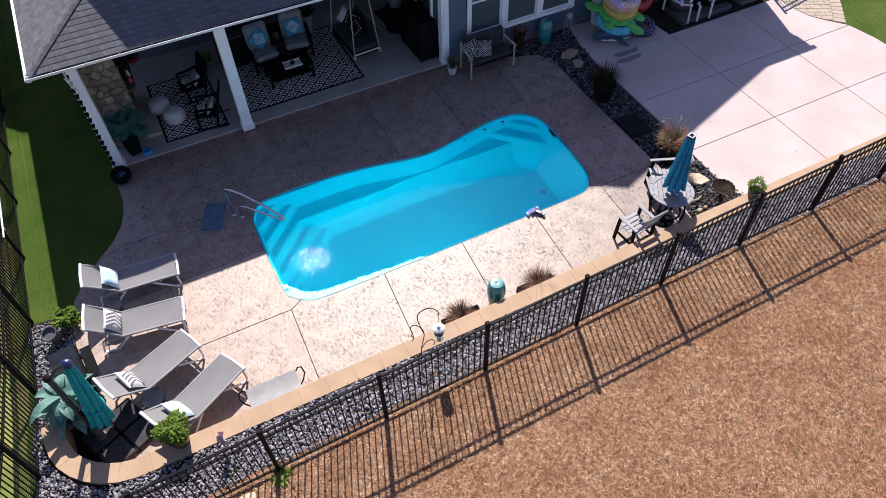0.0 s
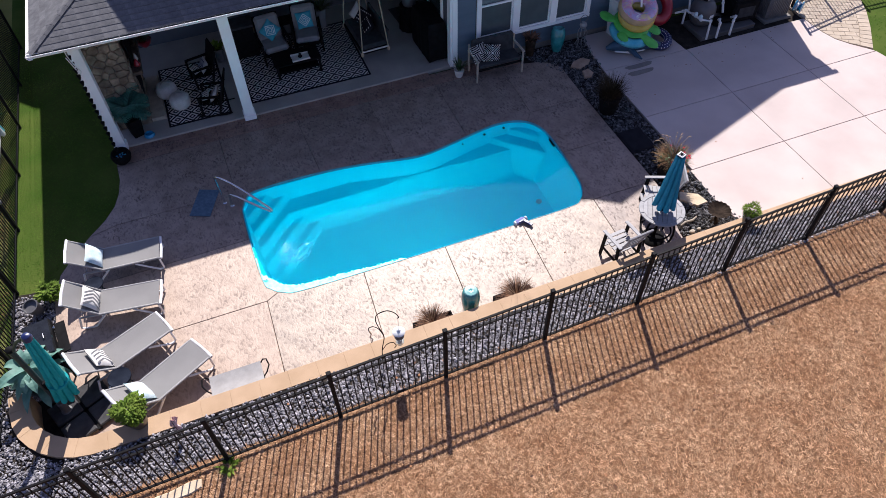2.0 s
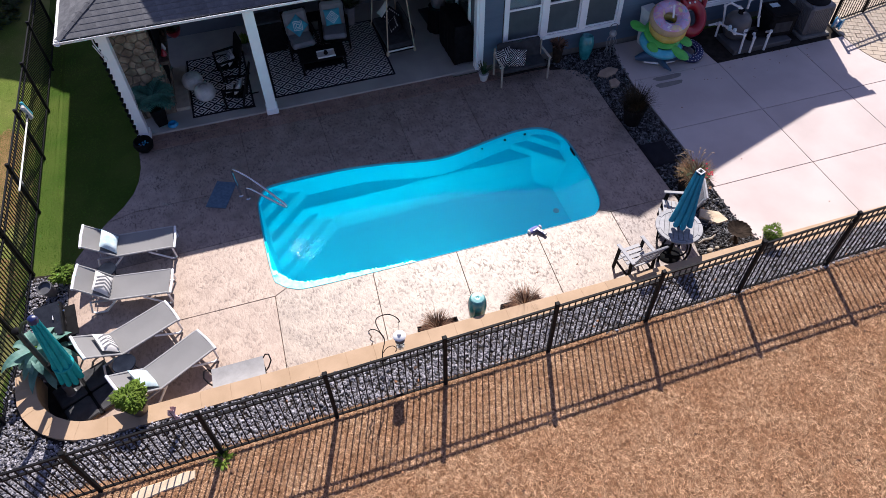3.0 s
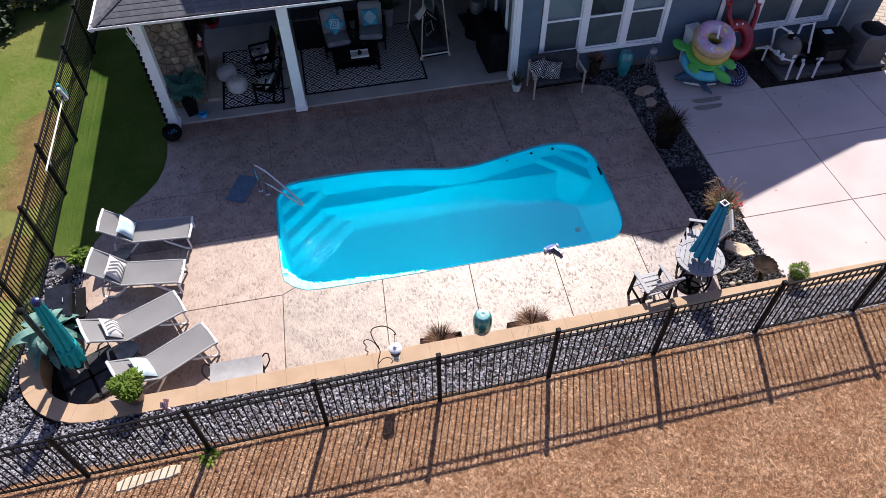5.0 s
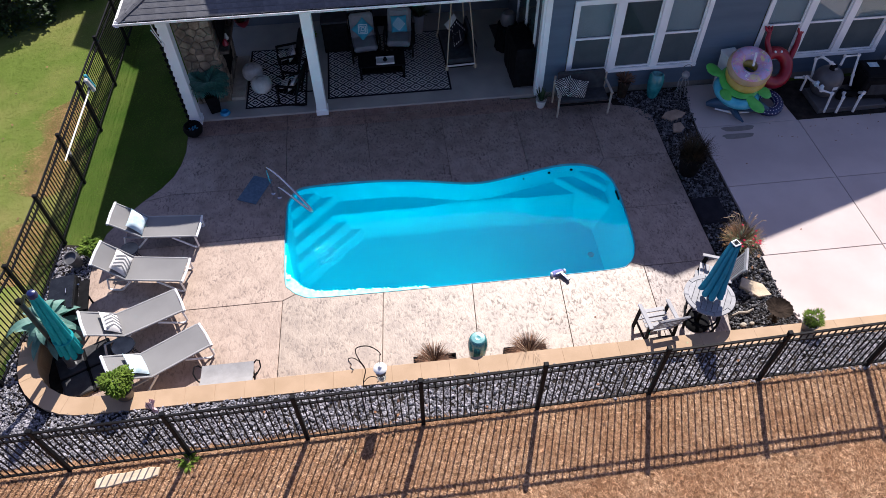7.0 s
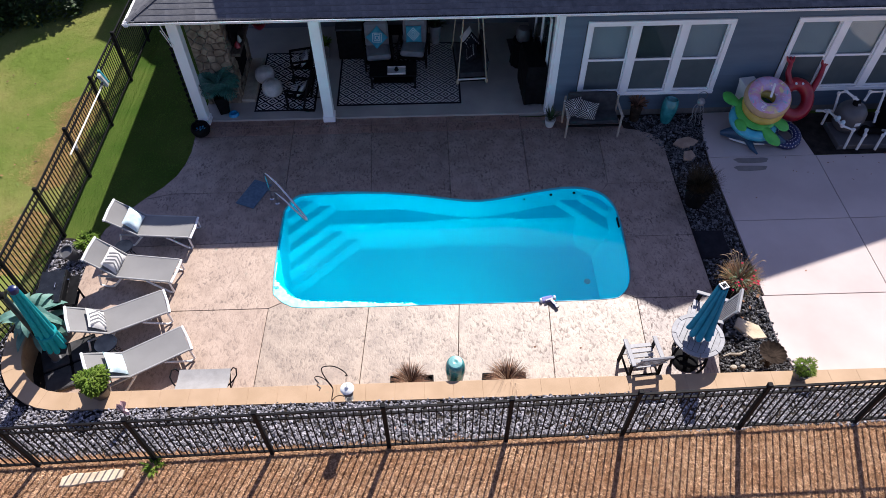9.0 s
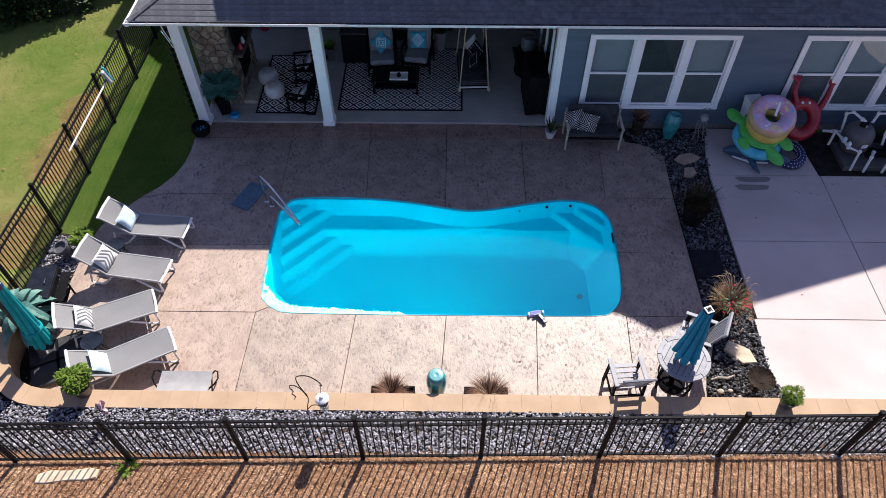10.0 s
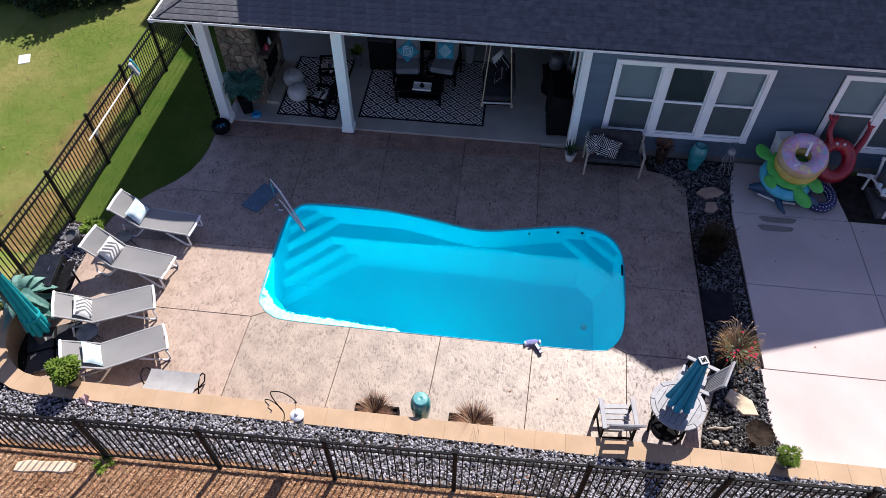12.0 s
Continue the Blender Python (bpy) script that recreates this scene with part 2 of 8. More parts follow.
M_DECK = stamped("stamped_concrete", (0.19, 0.138, 0.113), (0.30, 0.226, 0.185))
# tan and beige: lighter copies of the deck with sunlight put into the colour
M_SUNLITTAN = stamped("sunlit_tan_concrete", (0.34, 0.246, 0.185), (0.45, 0.335, 0.257), 0.6, 0.7)
# bands along the house: russet concrete, its colour also darkened for the shade there
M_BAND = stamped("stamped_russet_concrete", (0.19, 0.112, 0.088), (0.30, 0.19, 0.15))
M_SUNLITBEIGE = stamped("sunlit_beige_concrete", (0.245, 0.186, 0.143), (0.358, 0.277, 0.21), 0.7, 0.7)
M_SLAB = material("broom_concrete", (0.445, 0.368, 0.342), (0.52, 0.437, 0.405), 0.9, 0.75, bump=0.12, bscale=120, fine=0.08, random_ob=0.03)
M_PORCH = material("porch_concrete", (0.30, 0.28, 0.255), (0.38, 0.35, 0.315), 1.2, 0.8, bump=0.1, bscale=90, fine=0.1)
M_CAP = material("tan_cap_stone", (0.38, 0.255, 0.15), (0.44, 0.30, 0.185), 2.5, 0.8, bump=0.2, bscale=90, fine=0.08, random_ob=0.025)
M_BLOCK = material("tan_wall_block", (0.40, 0.27, 0.16), (0.48, 0.34, 0.2), 3, 0.85, bump=0.5, bscale=40)
M_DRY = material("dry_lawn", (0.115, 0.057, 0.028), (0.22, 0.115, 0.060), 9.0, 0.95, bump=0.8, bscale=45, fine=0.5, spec=0.1)
M_GREEN = material("green_lawn", (0.036, 0.074, 0.010), (0.08, 0.108, 0.022), 0.7, 0.95, bump=0.3, bscale=40, fine=0.15, spec=0.05)
M_SOIL = material("dark_soil", (0.018, 0.015, 0.013), (0.04, 0.033, 0.028), 5, 0.95, bump=0.6, bscale=45, fine=0.4, spec=0.1)
M_PEBBLE = material("slate_gravel", (0.13, 0.125, 0.136), (0.335, 0.32, 0.343), 16, 0.75, bump=0.1, island=0.6, fine=0.2, spec=0.25)
M_DARKPEBBLE = material("black_gravel", (0.036, 0.036, 0.038), (0.165, 0.16, 0.165), 9, 0.7, bump=0.1, island=0.85, fine=0.15, spec=0.15)
M_BLADE_DRY = mottled(material("dry_blades", (0.238, 0.124, 0.066), (0.56, 0.35, 0.212), 15.0, 0.9, bump=0, island=0.6, fine=0, spec=0.1, ramp=(0.32, 0.68)), 1.6, (0.92, 0.86, 0.80), (1.19, 1.25, 1.25))
M_BLADE_GREEN = backlit(mottled(material("green_blades", (0.062, 0.145, 0.016), (0.14, 0.20, 0.044), 0.9, 0.9, bump=0, island=0.3, fine=0, spec=0.05), 2.5, (0.7, 0.78, 0.7), (1.2, 1.15, 1.1)), 0.5, (1.35, 1.7, 1.0))
M_IRON = material("black_aluminium", (0.005, 0.005, 0.006), (0.009, 0.009, 0.010), 12, 0.6, bump=0.05, fine=0.1, spec=0.12)
M_WHITE = material("white_trim", (0.82, 0.82, 0.82), (0.87, 0.87, 0.86), 3, 0.55, bump=0.05, fine=0.03)
M_SIDING = material("blue_siding", (0.078, 0.117, 0.162), (0.097, 0.140, 0.190), 2, 0.65, bump=0.1, bscale=50, fine=0.08, random_ob=0.06, stretch=(0.3, 1, 3))
M_GREYSIDING = material("grey_siding", (0.20, 0.20, 0.215), (0.24, 0.24, 0.255), 2, 0.65, bump=0.1, fine=0.08, random_ob=0.04, stretch=(0.3, 1, 3))
M_SHINGLE = material("asphalt_shingle", (0.092, 0.094, 0.102), (0.135, 0.135, 0.142), 7, 0.9, bump=0.4, bscale=140, fine=0.4, random_ob=0.1, island=0.12, spec=0.12)
M_CEIL = material("porch_ceiling", (0.55, 0.55, 0.55), (0.6, 0.6, 0.6), 2, 0.7, bump=0.05, fine=0.05)
M_INWALL = material("porch_wall", (0.085, 0.10, 0.125), (0.11, 0.125, 0.15), 2, 0.7, bump=0.1, fine=0.08)
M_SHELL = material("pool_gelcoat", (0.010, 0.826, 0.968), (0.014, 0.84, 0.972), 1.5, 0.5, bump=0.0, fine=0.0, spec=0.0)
# paler gelcoat copies: light painted on the risers, sunlight on the near ledge
M_HALFLITSHELL = material("half_lit_gelcoat", (0.012, 0.836, 0.969), (0.016, 0.847, 0.972), 1.5, 0.5, bump=0.0, fine=0.0, spec=0.0)
M_LITSHELL = material("lit_gelcoat", (0.016, 0.847, 0.97), (0.02, 0.856, 0.972), 1.5, 0.5, bump=0.0, fine=0.0, spec=0.0)
M_SUNLITSHELL = material("sunlit_gelcoat", (0.36, 0.88, 0.93), (0.62, 0.94, 0.96), 9, 0.5, bump=0.0, fine=0.2, spec=0.0)
M_LIP = material("pool_lip", (0.07, 0.30, 0.38), (0.10, 0.36, 0.44), 3, 0.5, bump=0.0, fine=0.05)
M_STEEL = material("stainless_steel", (0.55, 0.56, 0.58), (0.65, 0.66, 0.68), 20, 0.18, metal=1.0, bump=0.0, fine=0.05)
M_FRAME = material("white_powder_coat", (0.68, 0.68, 0.69), (0.76, 0.76, 0.77), 6, 0.4, bump=0.03, fine=0.05)
M_SLING = material("grey_sling", (0.205, 0.20, 0.195), (0.22, 0.215, 0.21), 3, 0.9, bump=0.1, bscale=220, fine=0.04, spec=0.2)
M_TEAL = material("teal_canvas", (0.0, 0.19, 0.31), (0.004, 0.245, 0.39), 5, 0.8, bump=0.2, bscale=90, fine=0.15)
M_TEAL2 = backlit(material("turquoise_canvas", (0.0, 0.36, 0.38), (0.01, 0.44, 0.46), 5, 0.8, bump=0.2, bscale=90, fine=0.15), 0.35)
M_GREYWOOD = material("grey_poly_lumber", (0.25, 0.245, 0.255), (0.31, 0.305, 0.315), 4, 0.6, bump=0.15, bscale=50, fine=0.12, random_ob=0.08, stretch=(0.5, 4, 4))
M_BLACK = material("black_resin", (0.005, 0.005, 0.0055), (0.010, 0.010, 0.011), 8, 0.7, bump=0.1, fine=0.15, spec=0.07)
M_CHAR = material("charcoal_fabric", (0.032, 0.033, 0.036), (0.048, 0.049, 0.053), 8, 0.9, bump=0.2, bscale=150, fine=0.15, spec=0.2)
M_GREYFAB = material("grey_cushion", (0.21, 0.21, 0.22), (0.25, 0.25, 0.26), 6, 0.9, bump=0.15, bscale=140, fine=0.1)
M_POUF = material("cream_knit", (0.58, 0.56, 0.53), (0.68, 0.65, 0.62), 10, 0.95, bump=0.5, bscale=80, fine=0.2)
M_GLAZE = material("teal_glaze", (0.015, 0.16, 0.17), (0.04, 0.26, 0.26), 6, 0.18, bump=0.1, bscale=20, fine=0.25, coat=0.4)
M_CLAY = material("brown_clay", (0.10, 0.06, 0.04), (0.17, 0.11, 0.075), 5, 0.7, bump=0.2, fine=0.25)
M_BROWNPOT = material("brown_glaze", (0.045, 0.034, 0.026), (0.085, 0.066, 0.05), 6, 0.35, bump=0.1, fine=0.2)
M_GREYPOT = material("grey_planter", (0.09, 0.09, 0.095), (0.13, 0.13, 0.135), 5, 0.6, bump=0.1, fine=0.15)
M_LEAF = backlit(material("green_leaf", (0.085, 0.15, 0.018), (0.18, 0.25, 0.04), 4, 0.8, bump=0.05, island=0.4, fine=0.15, spec=0.15), 0.35, (1.5, 1.5, 1.0))
M_PALM = material("bluegreen_leaf", (0.024, 0.11, 0.082), (0.05, 0.17, 0.128), 4, 0.5, bump=0.05, island=0.35, fine=0.15)
M_BUSH = material("dark_bush_leaf", (0.018, 0.04, 0.010), (0.045, 0.085, 0.022), 3, 0.6, bump=0.05, island=0.5, fine=0.15)
M_FOUNTAIN = material("russet_grass", (0.068, 0.03, 0.017), (0.235, 0.115, 0.06), 5, 0.8, bump=0, island=0.65, fine=0.1)
M_DARKGRASS = material("bronze_grass", (0.018, 0.014, 0.008), (0.07, 0.048, 0.024), 5, 0.85, bump=0, island=0.55, fine=0.1, spec=0.1)
M_REDGRASS = material("green_russet_grass", (0.13, 0.10, 0.03), (0.27, 0.135, 0.065), 5, 0.8, bump=0, island=0.6, fine=0.1)
M_BARK = material("bark", (0.06, 0.045, 0.035), (0.12, 0.09, 0.07), 10, 0.9, bump=0.5, bscale=40)
M_PALESTONE = material("pale_flagstone", (0.34, 0.29, 0.23), (0.45, 0.39, 0.31), 5, 0.85, bump=0.4, bscale=35, fine=0.2, random_ob=0.08)
M_FLAG = material("tan_flagstone", (0.30, 0.205, 0.145), (0.42, 0.30, 0.215), 5, 0.85, bump=0.4, bscale=35, fine=0.2, random_ob=0.1)
M_EDGING = material("sandy_stone", (0.50, 0.39, 0.26), (0.62, 0.50, 0.35), 6, 0.85, bump=0.4, bscale=40, fine=0.15)
M_FIELDSTONE = material("field_stone", (0.125, 0.095, 0.066), (0.27, 0.215, 0.155), 6, 0.85, bump=0.4, bscale=40, fine=0.2, random_ob=0.35)
M_MORTAR = material("mortar", (0.15, 0.14, 0.128), (0.19, 0.178, 0.162), 8, 0.95, bump=0.4, bscale=70)
M_PVC = material("white_pvc", (0.66, 0.66, 0.64), (0.74, 0.74, 0.72), 5, 0.4, bump=0.0, fine=0.05)
M_TANK = material("taupe_tank", (0.085, 0.08, 0.082), (0.105, 0.10, 0.10), 5, 0.45, bump=0.05, fine=0.08)
M_AC = material("grey_steel_panel", (0.115, 0.115, 0.12), (0.14, 0.14, 0.145), 6, 0.5, metal=0.2, bump=0.05, fine=0.1)
M_PAVER = material("tumbled_paver", (0.36, 0.29, 0.22), (0.43, 0.355, 0.275), 5, 0.85, bump=0.2, bscale=60, fine=0.1, random_ob=0.07)
M_ROPE = material("natural_rope", (0.34, 0.27, 0.18), (0.42, 0.34, 0.24), 20, 0.9, bump=0.4, bscale=120)
M_BLUECUSH = material("blue_cushion", (0.03, 0.25, 0.36), (0.06, 0.35, 0.46), 5, 0.9, bump=0.2, bscale=120)
M_PALEBLUE = material("pale_blue_cushion", (0.40, 0.55, 0.60), (0.62, 0.70, 0.72), 7, 0.9, bump=0.2, bscale=120, fine=0.1)
M_CREAM = material("cream_cotton", (0.58, 0.56, 0.53), (0.66, 0.64, 0.61), 7, 0.9, bump=0.2, bscale=120, fine=0.08)
M_INK = material("black_print", (0.007, 0.007, 0.011), (0.013, 0.013, 0.018), 8, 0.9, bump=0.1, fine=0.1, spec=0.2)
M_GREYPRINT = material("grey_print", (0.12, 0.12, 0.13), (0.16, 0.16, 0.17), 8, 0.9, bump=0.1, fine=0.1)
M_SCREEN = material("window_screen", (0.072, 0.092, 0.098), (0.088, 0.110, 0.116), 3, 0.7, bump=0.0, fine=0.06, spec=0.1)
M_BLIND = material("drawn_blind", (0.235, 0.295, 0.315), (0.27, 0.335, 0.355), 3, 0.6, bump=0.0, fine=0.06)
M_DARKROOM = material("dim_room", (0.03, 0.05, 0.05), (0.04, 0.065, 0.065), 2, 0.8, bump=0.0, fine=0.05)
M_RED = material("red_vinyl", (0.24, 0.008, 0.018), (0.31, 0.014, 0.026), 4, 0.3, bump=0.1, bscale=20, fine=0.1)
M_GREENV = material("green_vinyl", (0.06, 0.40, 0.055), (0.10, 0.52, 0.08), 4, 0.3, bump=0.1, bscale=20, fine=0.1)
M_AQUA = material("aqua_vinyl", (0.05, 0.40, 0.52), (0.10, 0.50, 0.60), 4, 0.3, bump=0.1, bscale=20, fine=0.1)
M_YELLOW = material("yellow_vinyl", (0.52, 0.36, 0.05), (0.6, 0.45, 0.10), 4, 0.35, bump=0.1, bscale=20, fine=0.15)
M_NAVY = material("navy_vinyl", (0.008, 0.014, 0.07), (0.012, 0.022, 0.10), 4, 0.3, bump=0.1, bscale=20, fine=0.15)
M_DOLPHIN = material("slate_blue_vinyl", (0.02, 0.055, 0.10), (0.035, 0.085, 0.14), 4, 0.3, bump=0.1, bscale=20, fine=0.15)
M_DOUGH = material("tan_vinyl", (0.50, 0.33, 0.17), (0.58, 0.40, 0.22), 4, 0.35, bump=0.1, bscale=20, fine=0.1)
M_ICING = confetti(material("pink_icing_vinyl", (0.66, 0.30, 0.42), (0.56, 0.40, 0.60), 5, 0.3, bump=0.1, bscale=20, fine=0.15, ramp=(0.42, 0.58)))
M_FLOWER = material("red_petals", (0.30, 0.008, 0.03), (0.42, 0.016, 0.055), 9, 0.7, bump=0, fine=0.1, spec=0.1)
M_BASIN = material("dark_bronze", (0.018, 0.013, 0.010), (0.045, 0.032, 0.024), 8, 0.9, bump=0.3, fine=0.3, spec=0.05)
M_MAT = material("blue_mesh_mat", (0.055, 0.10, 0.15), (0.09, 0.15, 0.21), 14, 0.8, bump=0.3, bscale=60)
M_LANTERN = material("frosted_glass", (0.75, 0.75, 0.73), (0.8, 0.8, 0.78), 5, 0.3, bump=0.0, fine=0.03)
M_PINK = material("pink_fabric", (0.55, 0.36, 0.38), (0.65, 0.48, 0.48), 6, 0.8, bump=0.1)
M_BLUEPLASTIC = material("blue_plastic", (0.01, 0.22, 0.42), (0.02, 0.28, 0.5), 5, 0.35, bump=0.0)
M_VIOLET = material("pale_violet_plastic", (0.17, 0.18, 0.42), (0.27, 0.27, 0.54), 5, 0.35, bump=0.05)
M_LEAFLITTER = material("fallen_leaf", (0.12, 0.05, 0.024), (0.32, 0.15, 0.065), 5, 0.8, bump=0, island=0.6, random_ob=0.4)
M_LIMESTAIN = material("damp_concrete", (0.20, 0.175, 0.155), (0.24, 0.21, 0.19), 5, 0.7, bump=0.1)
M_JOINT = material("joint_bed", (0.105, 0.083, 0.068), (0.15, 0.12, 0.10), 6, 0.9, bump=0.3)

M_CHAIRSLING = material("pale_grey_sling", (0.28, 0.27, 0.26), (0.33, 0.32, 0.31), 8, 0.9, bump=0.15, bscale=220, fine=0.1, spec=0.2)
M_PLUME = material("tan_plume", (0.30, 0.20, 0.12), (0.46, 0.34, 0.22), 12, 0.9, bump=0.2, fine=0.2)
M_MEADOW = material("sunburnt_lawn", (0.122, 0.168, 0.033), (0.255, 0.225, 0.082), 0.5, 0.95, bump=0.3, bscale=40, fine=0.12, spec=0.05, ramp=(0.42, 0.75))
M_BLADE_MEADOW = backlit(mottled(material("sunburnt_blades", (0.128, 0.182, 0.034), (0.262, 0.238, 0.085), 0.5, 0.9, bump=0, island=0.4, fine=0, spec=0.05, ramp=(0.42, 0.75)), 3.5, (0.82, 0.84, 0.8), (1.18, 1.17, 1.18)), 0.4, (1.32, 1.32, 1.1))
M_LID = material("oiled_steel", (0.02, 0.022, 0.026), (0.03, 0.033, 0.038), 8, 0.22, metal=0.5, bump=0.02, fine=0.2)
M_BANANA = backlit(material("pale_bluegreen_leaf", (0.085, 0.20, 0.165), (0.18, 0.32, 0.265), 4, 0.6, bump=0.05, island=0.3, fine=0.15, spec=0.3), 0.25)
M_TABLETOP = material("navy_black_table_top", (0.010, 0.013, 0.022), (0.02, 0.025, 0.038), 6, 0.85, bump=0.05, fine=0.15, spec=0.05)
M_MAST = material("grey_green_steel", (0.022, 0.032, 0.034), (0.04, 0.052, 0.054), 8, 0.45, metal=0.3, bump=0.05, fine=0.1)
M_BALLAST = material("black_ballast", (0.035, 0.035, 0.038), (0.065, 0.065, 0.07), 6, 0.75, bump=0.2, fine=0.15, spec=0.2)
M_RAIL = material("grey_powder_coat", (0.27, 0.265, 0.26), (0.31, 0.305, 0.30), 6, 0.5, bump=0.03, fine=0.05)
M_WORN = material("thin_brown_grass", (0.30, 0.18, 0.08), (0.46, 0.29, 0.13), 3, 0.95, bump=0, island=0.3, fine=0, spec=0.1)

# clear materials
def glass_mat(name, tint, rough, ior, ripple=0.0):
    mt = bpy.data.materials.new(name)
    mt.use_nodes = True
    b = mt.node_tree.nodes["Principled BSDF"]
    b.inputs["Base Color"].default_value = (*tint, 1)
    b.inputs["Roughness"].default_value = rough
    b.inputs["IOR"].default_value = ior
    b.inputs["Transmission Weight"].default_value = 1.0
    if ripple:
        tc = chain(mt, "ShaderNodeTexCoord")
        n = chain(mt, "ShaderNodeTexNoise", Scale=5.0, Detail=4.0, Distortion=0.6)
        bp = chain(mt, "ShaderNodeBump", Strength=ripple, Distance=0.03)
        L = mt.node_tree.links
        L.new(tc.outputs["Object"], n.inputs["Vector"])
        L.new(n.outputs[0], bp.inputs["Height"])
        L.new(bp.outputs[0], b.inputs["Normal"])
    return mt


def water_mat():
    """Clear water, all but still; the return jet ruffles it near the steps."""
    mt = glass_mat("pool_water", (0.42, 0.985, 1.0), 0.015, 1.25)
    N, L = mt.node_tree.nodes, mt.node_tree.links
    b = N["Principled BSDF"]
    tc = chain(mt, "ShaderNodeTexCoord")
    calm = chain(mt, "ShaderNodeTexNoise", Scale=8.0, Detail=3.0, Distortion=0.5)
    jet = chain(mt, "ShaderNodeTexNoise", Scale=12.0, Detail=1.5, Distortion=1.0)
    for n in (calm, jet):
        L.new(tc.outputs["Object"], n.inputs["Vector"])
    dist = N.new("ShaderNodeVectorMath")
    dist.operation = "DISTANCE"
    L.new(tc.outputs["Object"], dist.inputs[0])
    dist.inputs[1].default_value = (0.77, 1.08, WATER_LEVEL)
    dist2 = N.new("ShaderNodeVectorMath")
    dist2.operation = "DISTANCE"
    L.new(tc.outputs["Object"], dist2.inputs[0])
    dist2.inputs[1].default_value = (5.05, 0.0, WATER_LEVEL)
    far = N.new("ShaderNodeMath")
    far.operation = "ADD"
    far.inputs[1].default_value = 0.4
    L.new(dist2.outputs["Value"], far.inputs[0])
    near = N.new("ShaderNodeMath")
    near.operation = "MINIMUM"
    L.new(dist.outputs["Value"], near.inputs[0])
    L.new(far.outputs[0], near.inputs[1])
    mr = N.new("ShaderNodeMapRange")
    mr.inputs[1].default_value, mr.inputs[2].default_value, mr.inputs[3].default_value, mr.inputs[4].default_value = 0.25, 0.55, 1.0, 0.0
    L.new(near.outputs[0], mr.inputs[0])
    b1 = chain(mt, "ShaderNodeBump", Strength=0.03, Distance=0.03)
    b2 = chain(mt, "ShaderNodeBump", Strength=1.0, Distance=0.02)
    fine = N.new("ShaderNodeMapRange")
    fine.inputs[3].default_value, fine.inputs[4].default_value = 0.015, 0.075
    L.new(mr.outputs[0], fine.inputs[0])
    L.new(fine.outputs[0], b.inputs["Roughness"])
    gleam = N.new("ShaderNodeMapRange")
    gleam.inputs[3].default_value, gleam.inputs[4].default_value = 0.12, 1.0
    L.new(mr.outputs[0], gleam.inputs[0])
    L.new(gleam.outputs[0], b.inputs["Specular IOR Level"])
    L.new(calm.outputs[0], b1.inputs["Height"])
    L.new(jet.outputs[0], b2.inputs["Height"])
    L.new(mr.outputs[0], b2.inputs["Strength"])
    L.new(b1.outputs[0], b2.inputs["Normal"])
    L.new(b2.outputs[0], b.inputs["Normal"])
    return mt


WATER_LEVEL = -0.055
M_WATER = water_mat()
M_PANE = glass_mat("window_glass", (0.9, 0.95, 0.95), 0.02, 1.45)


def smooth(a, b, x):
    t = min(1.0, max(0.0, (x - a) / (b - a)))
    return t * t * (3 - 2 * t)


def rounded(ctrl, per=8):
    """A closed smooth outline through the corners given."""
    n, out = len(ctrl), []
    for i in range(n):
        p0, p1, p2, p3 = [Vector(ctrl[(i + k - 1) % n]) for k in range(4)]
        for j in range(per):
            t = j / per
            out.append(0.5 * ((2 * p1) + (p2 - p0) * t + (2 * p0 - 5 * p1 + 4 * p2 - p3) * t * t + (3 * p1 - p0 - 3 * p2 + p3) * t ** 3))
    return out


# ---- pool ----
POOL = rounded([(0.68, 0.0), (2.2, -0.02), (3.7, -0.02), (5.2, -0.02), (6.6, 0.0), (6.93, 0.10), (7.13, 0.38), (7.22, 0.8), (7.27, 1.6), (7.27, 2.2), (7.2, 2.6), (7.0, 2.9),
                (6.68, 3.06), (6.3, 3.10), (5.9, 3.06), (5.2, 2.92), (4.55, 2.79), (4.1, 2.77), (3.65, 2.84), (2.95, 2.98), (2.2, 3.08), (1.2, 3.13), (0.5, 3.10), (0.2, 3.02),
                (0.02, 2.72), (-0.03, 2.45), (-0.04, 1.55), (0.0, 0.5), (0.1, 0.27), (0.32, 0.09)], 6)
WATER_Z = WATER_LEVEL


EDGE = np.array([tuple(p.lerp(POOL[i - 1], k / 6)) for i, p in enumerate(POOL) for k in range(6)])


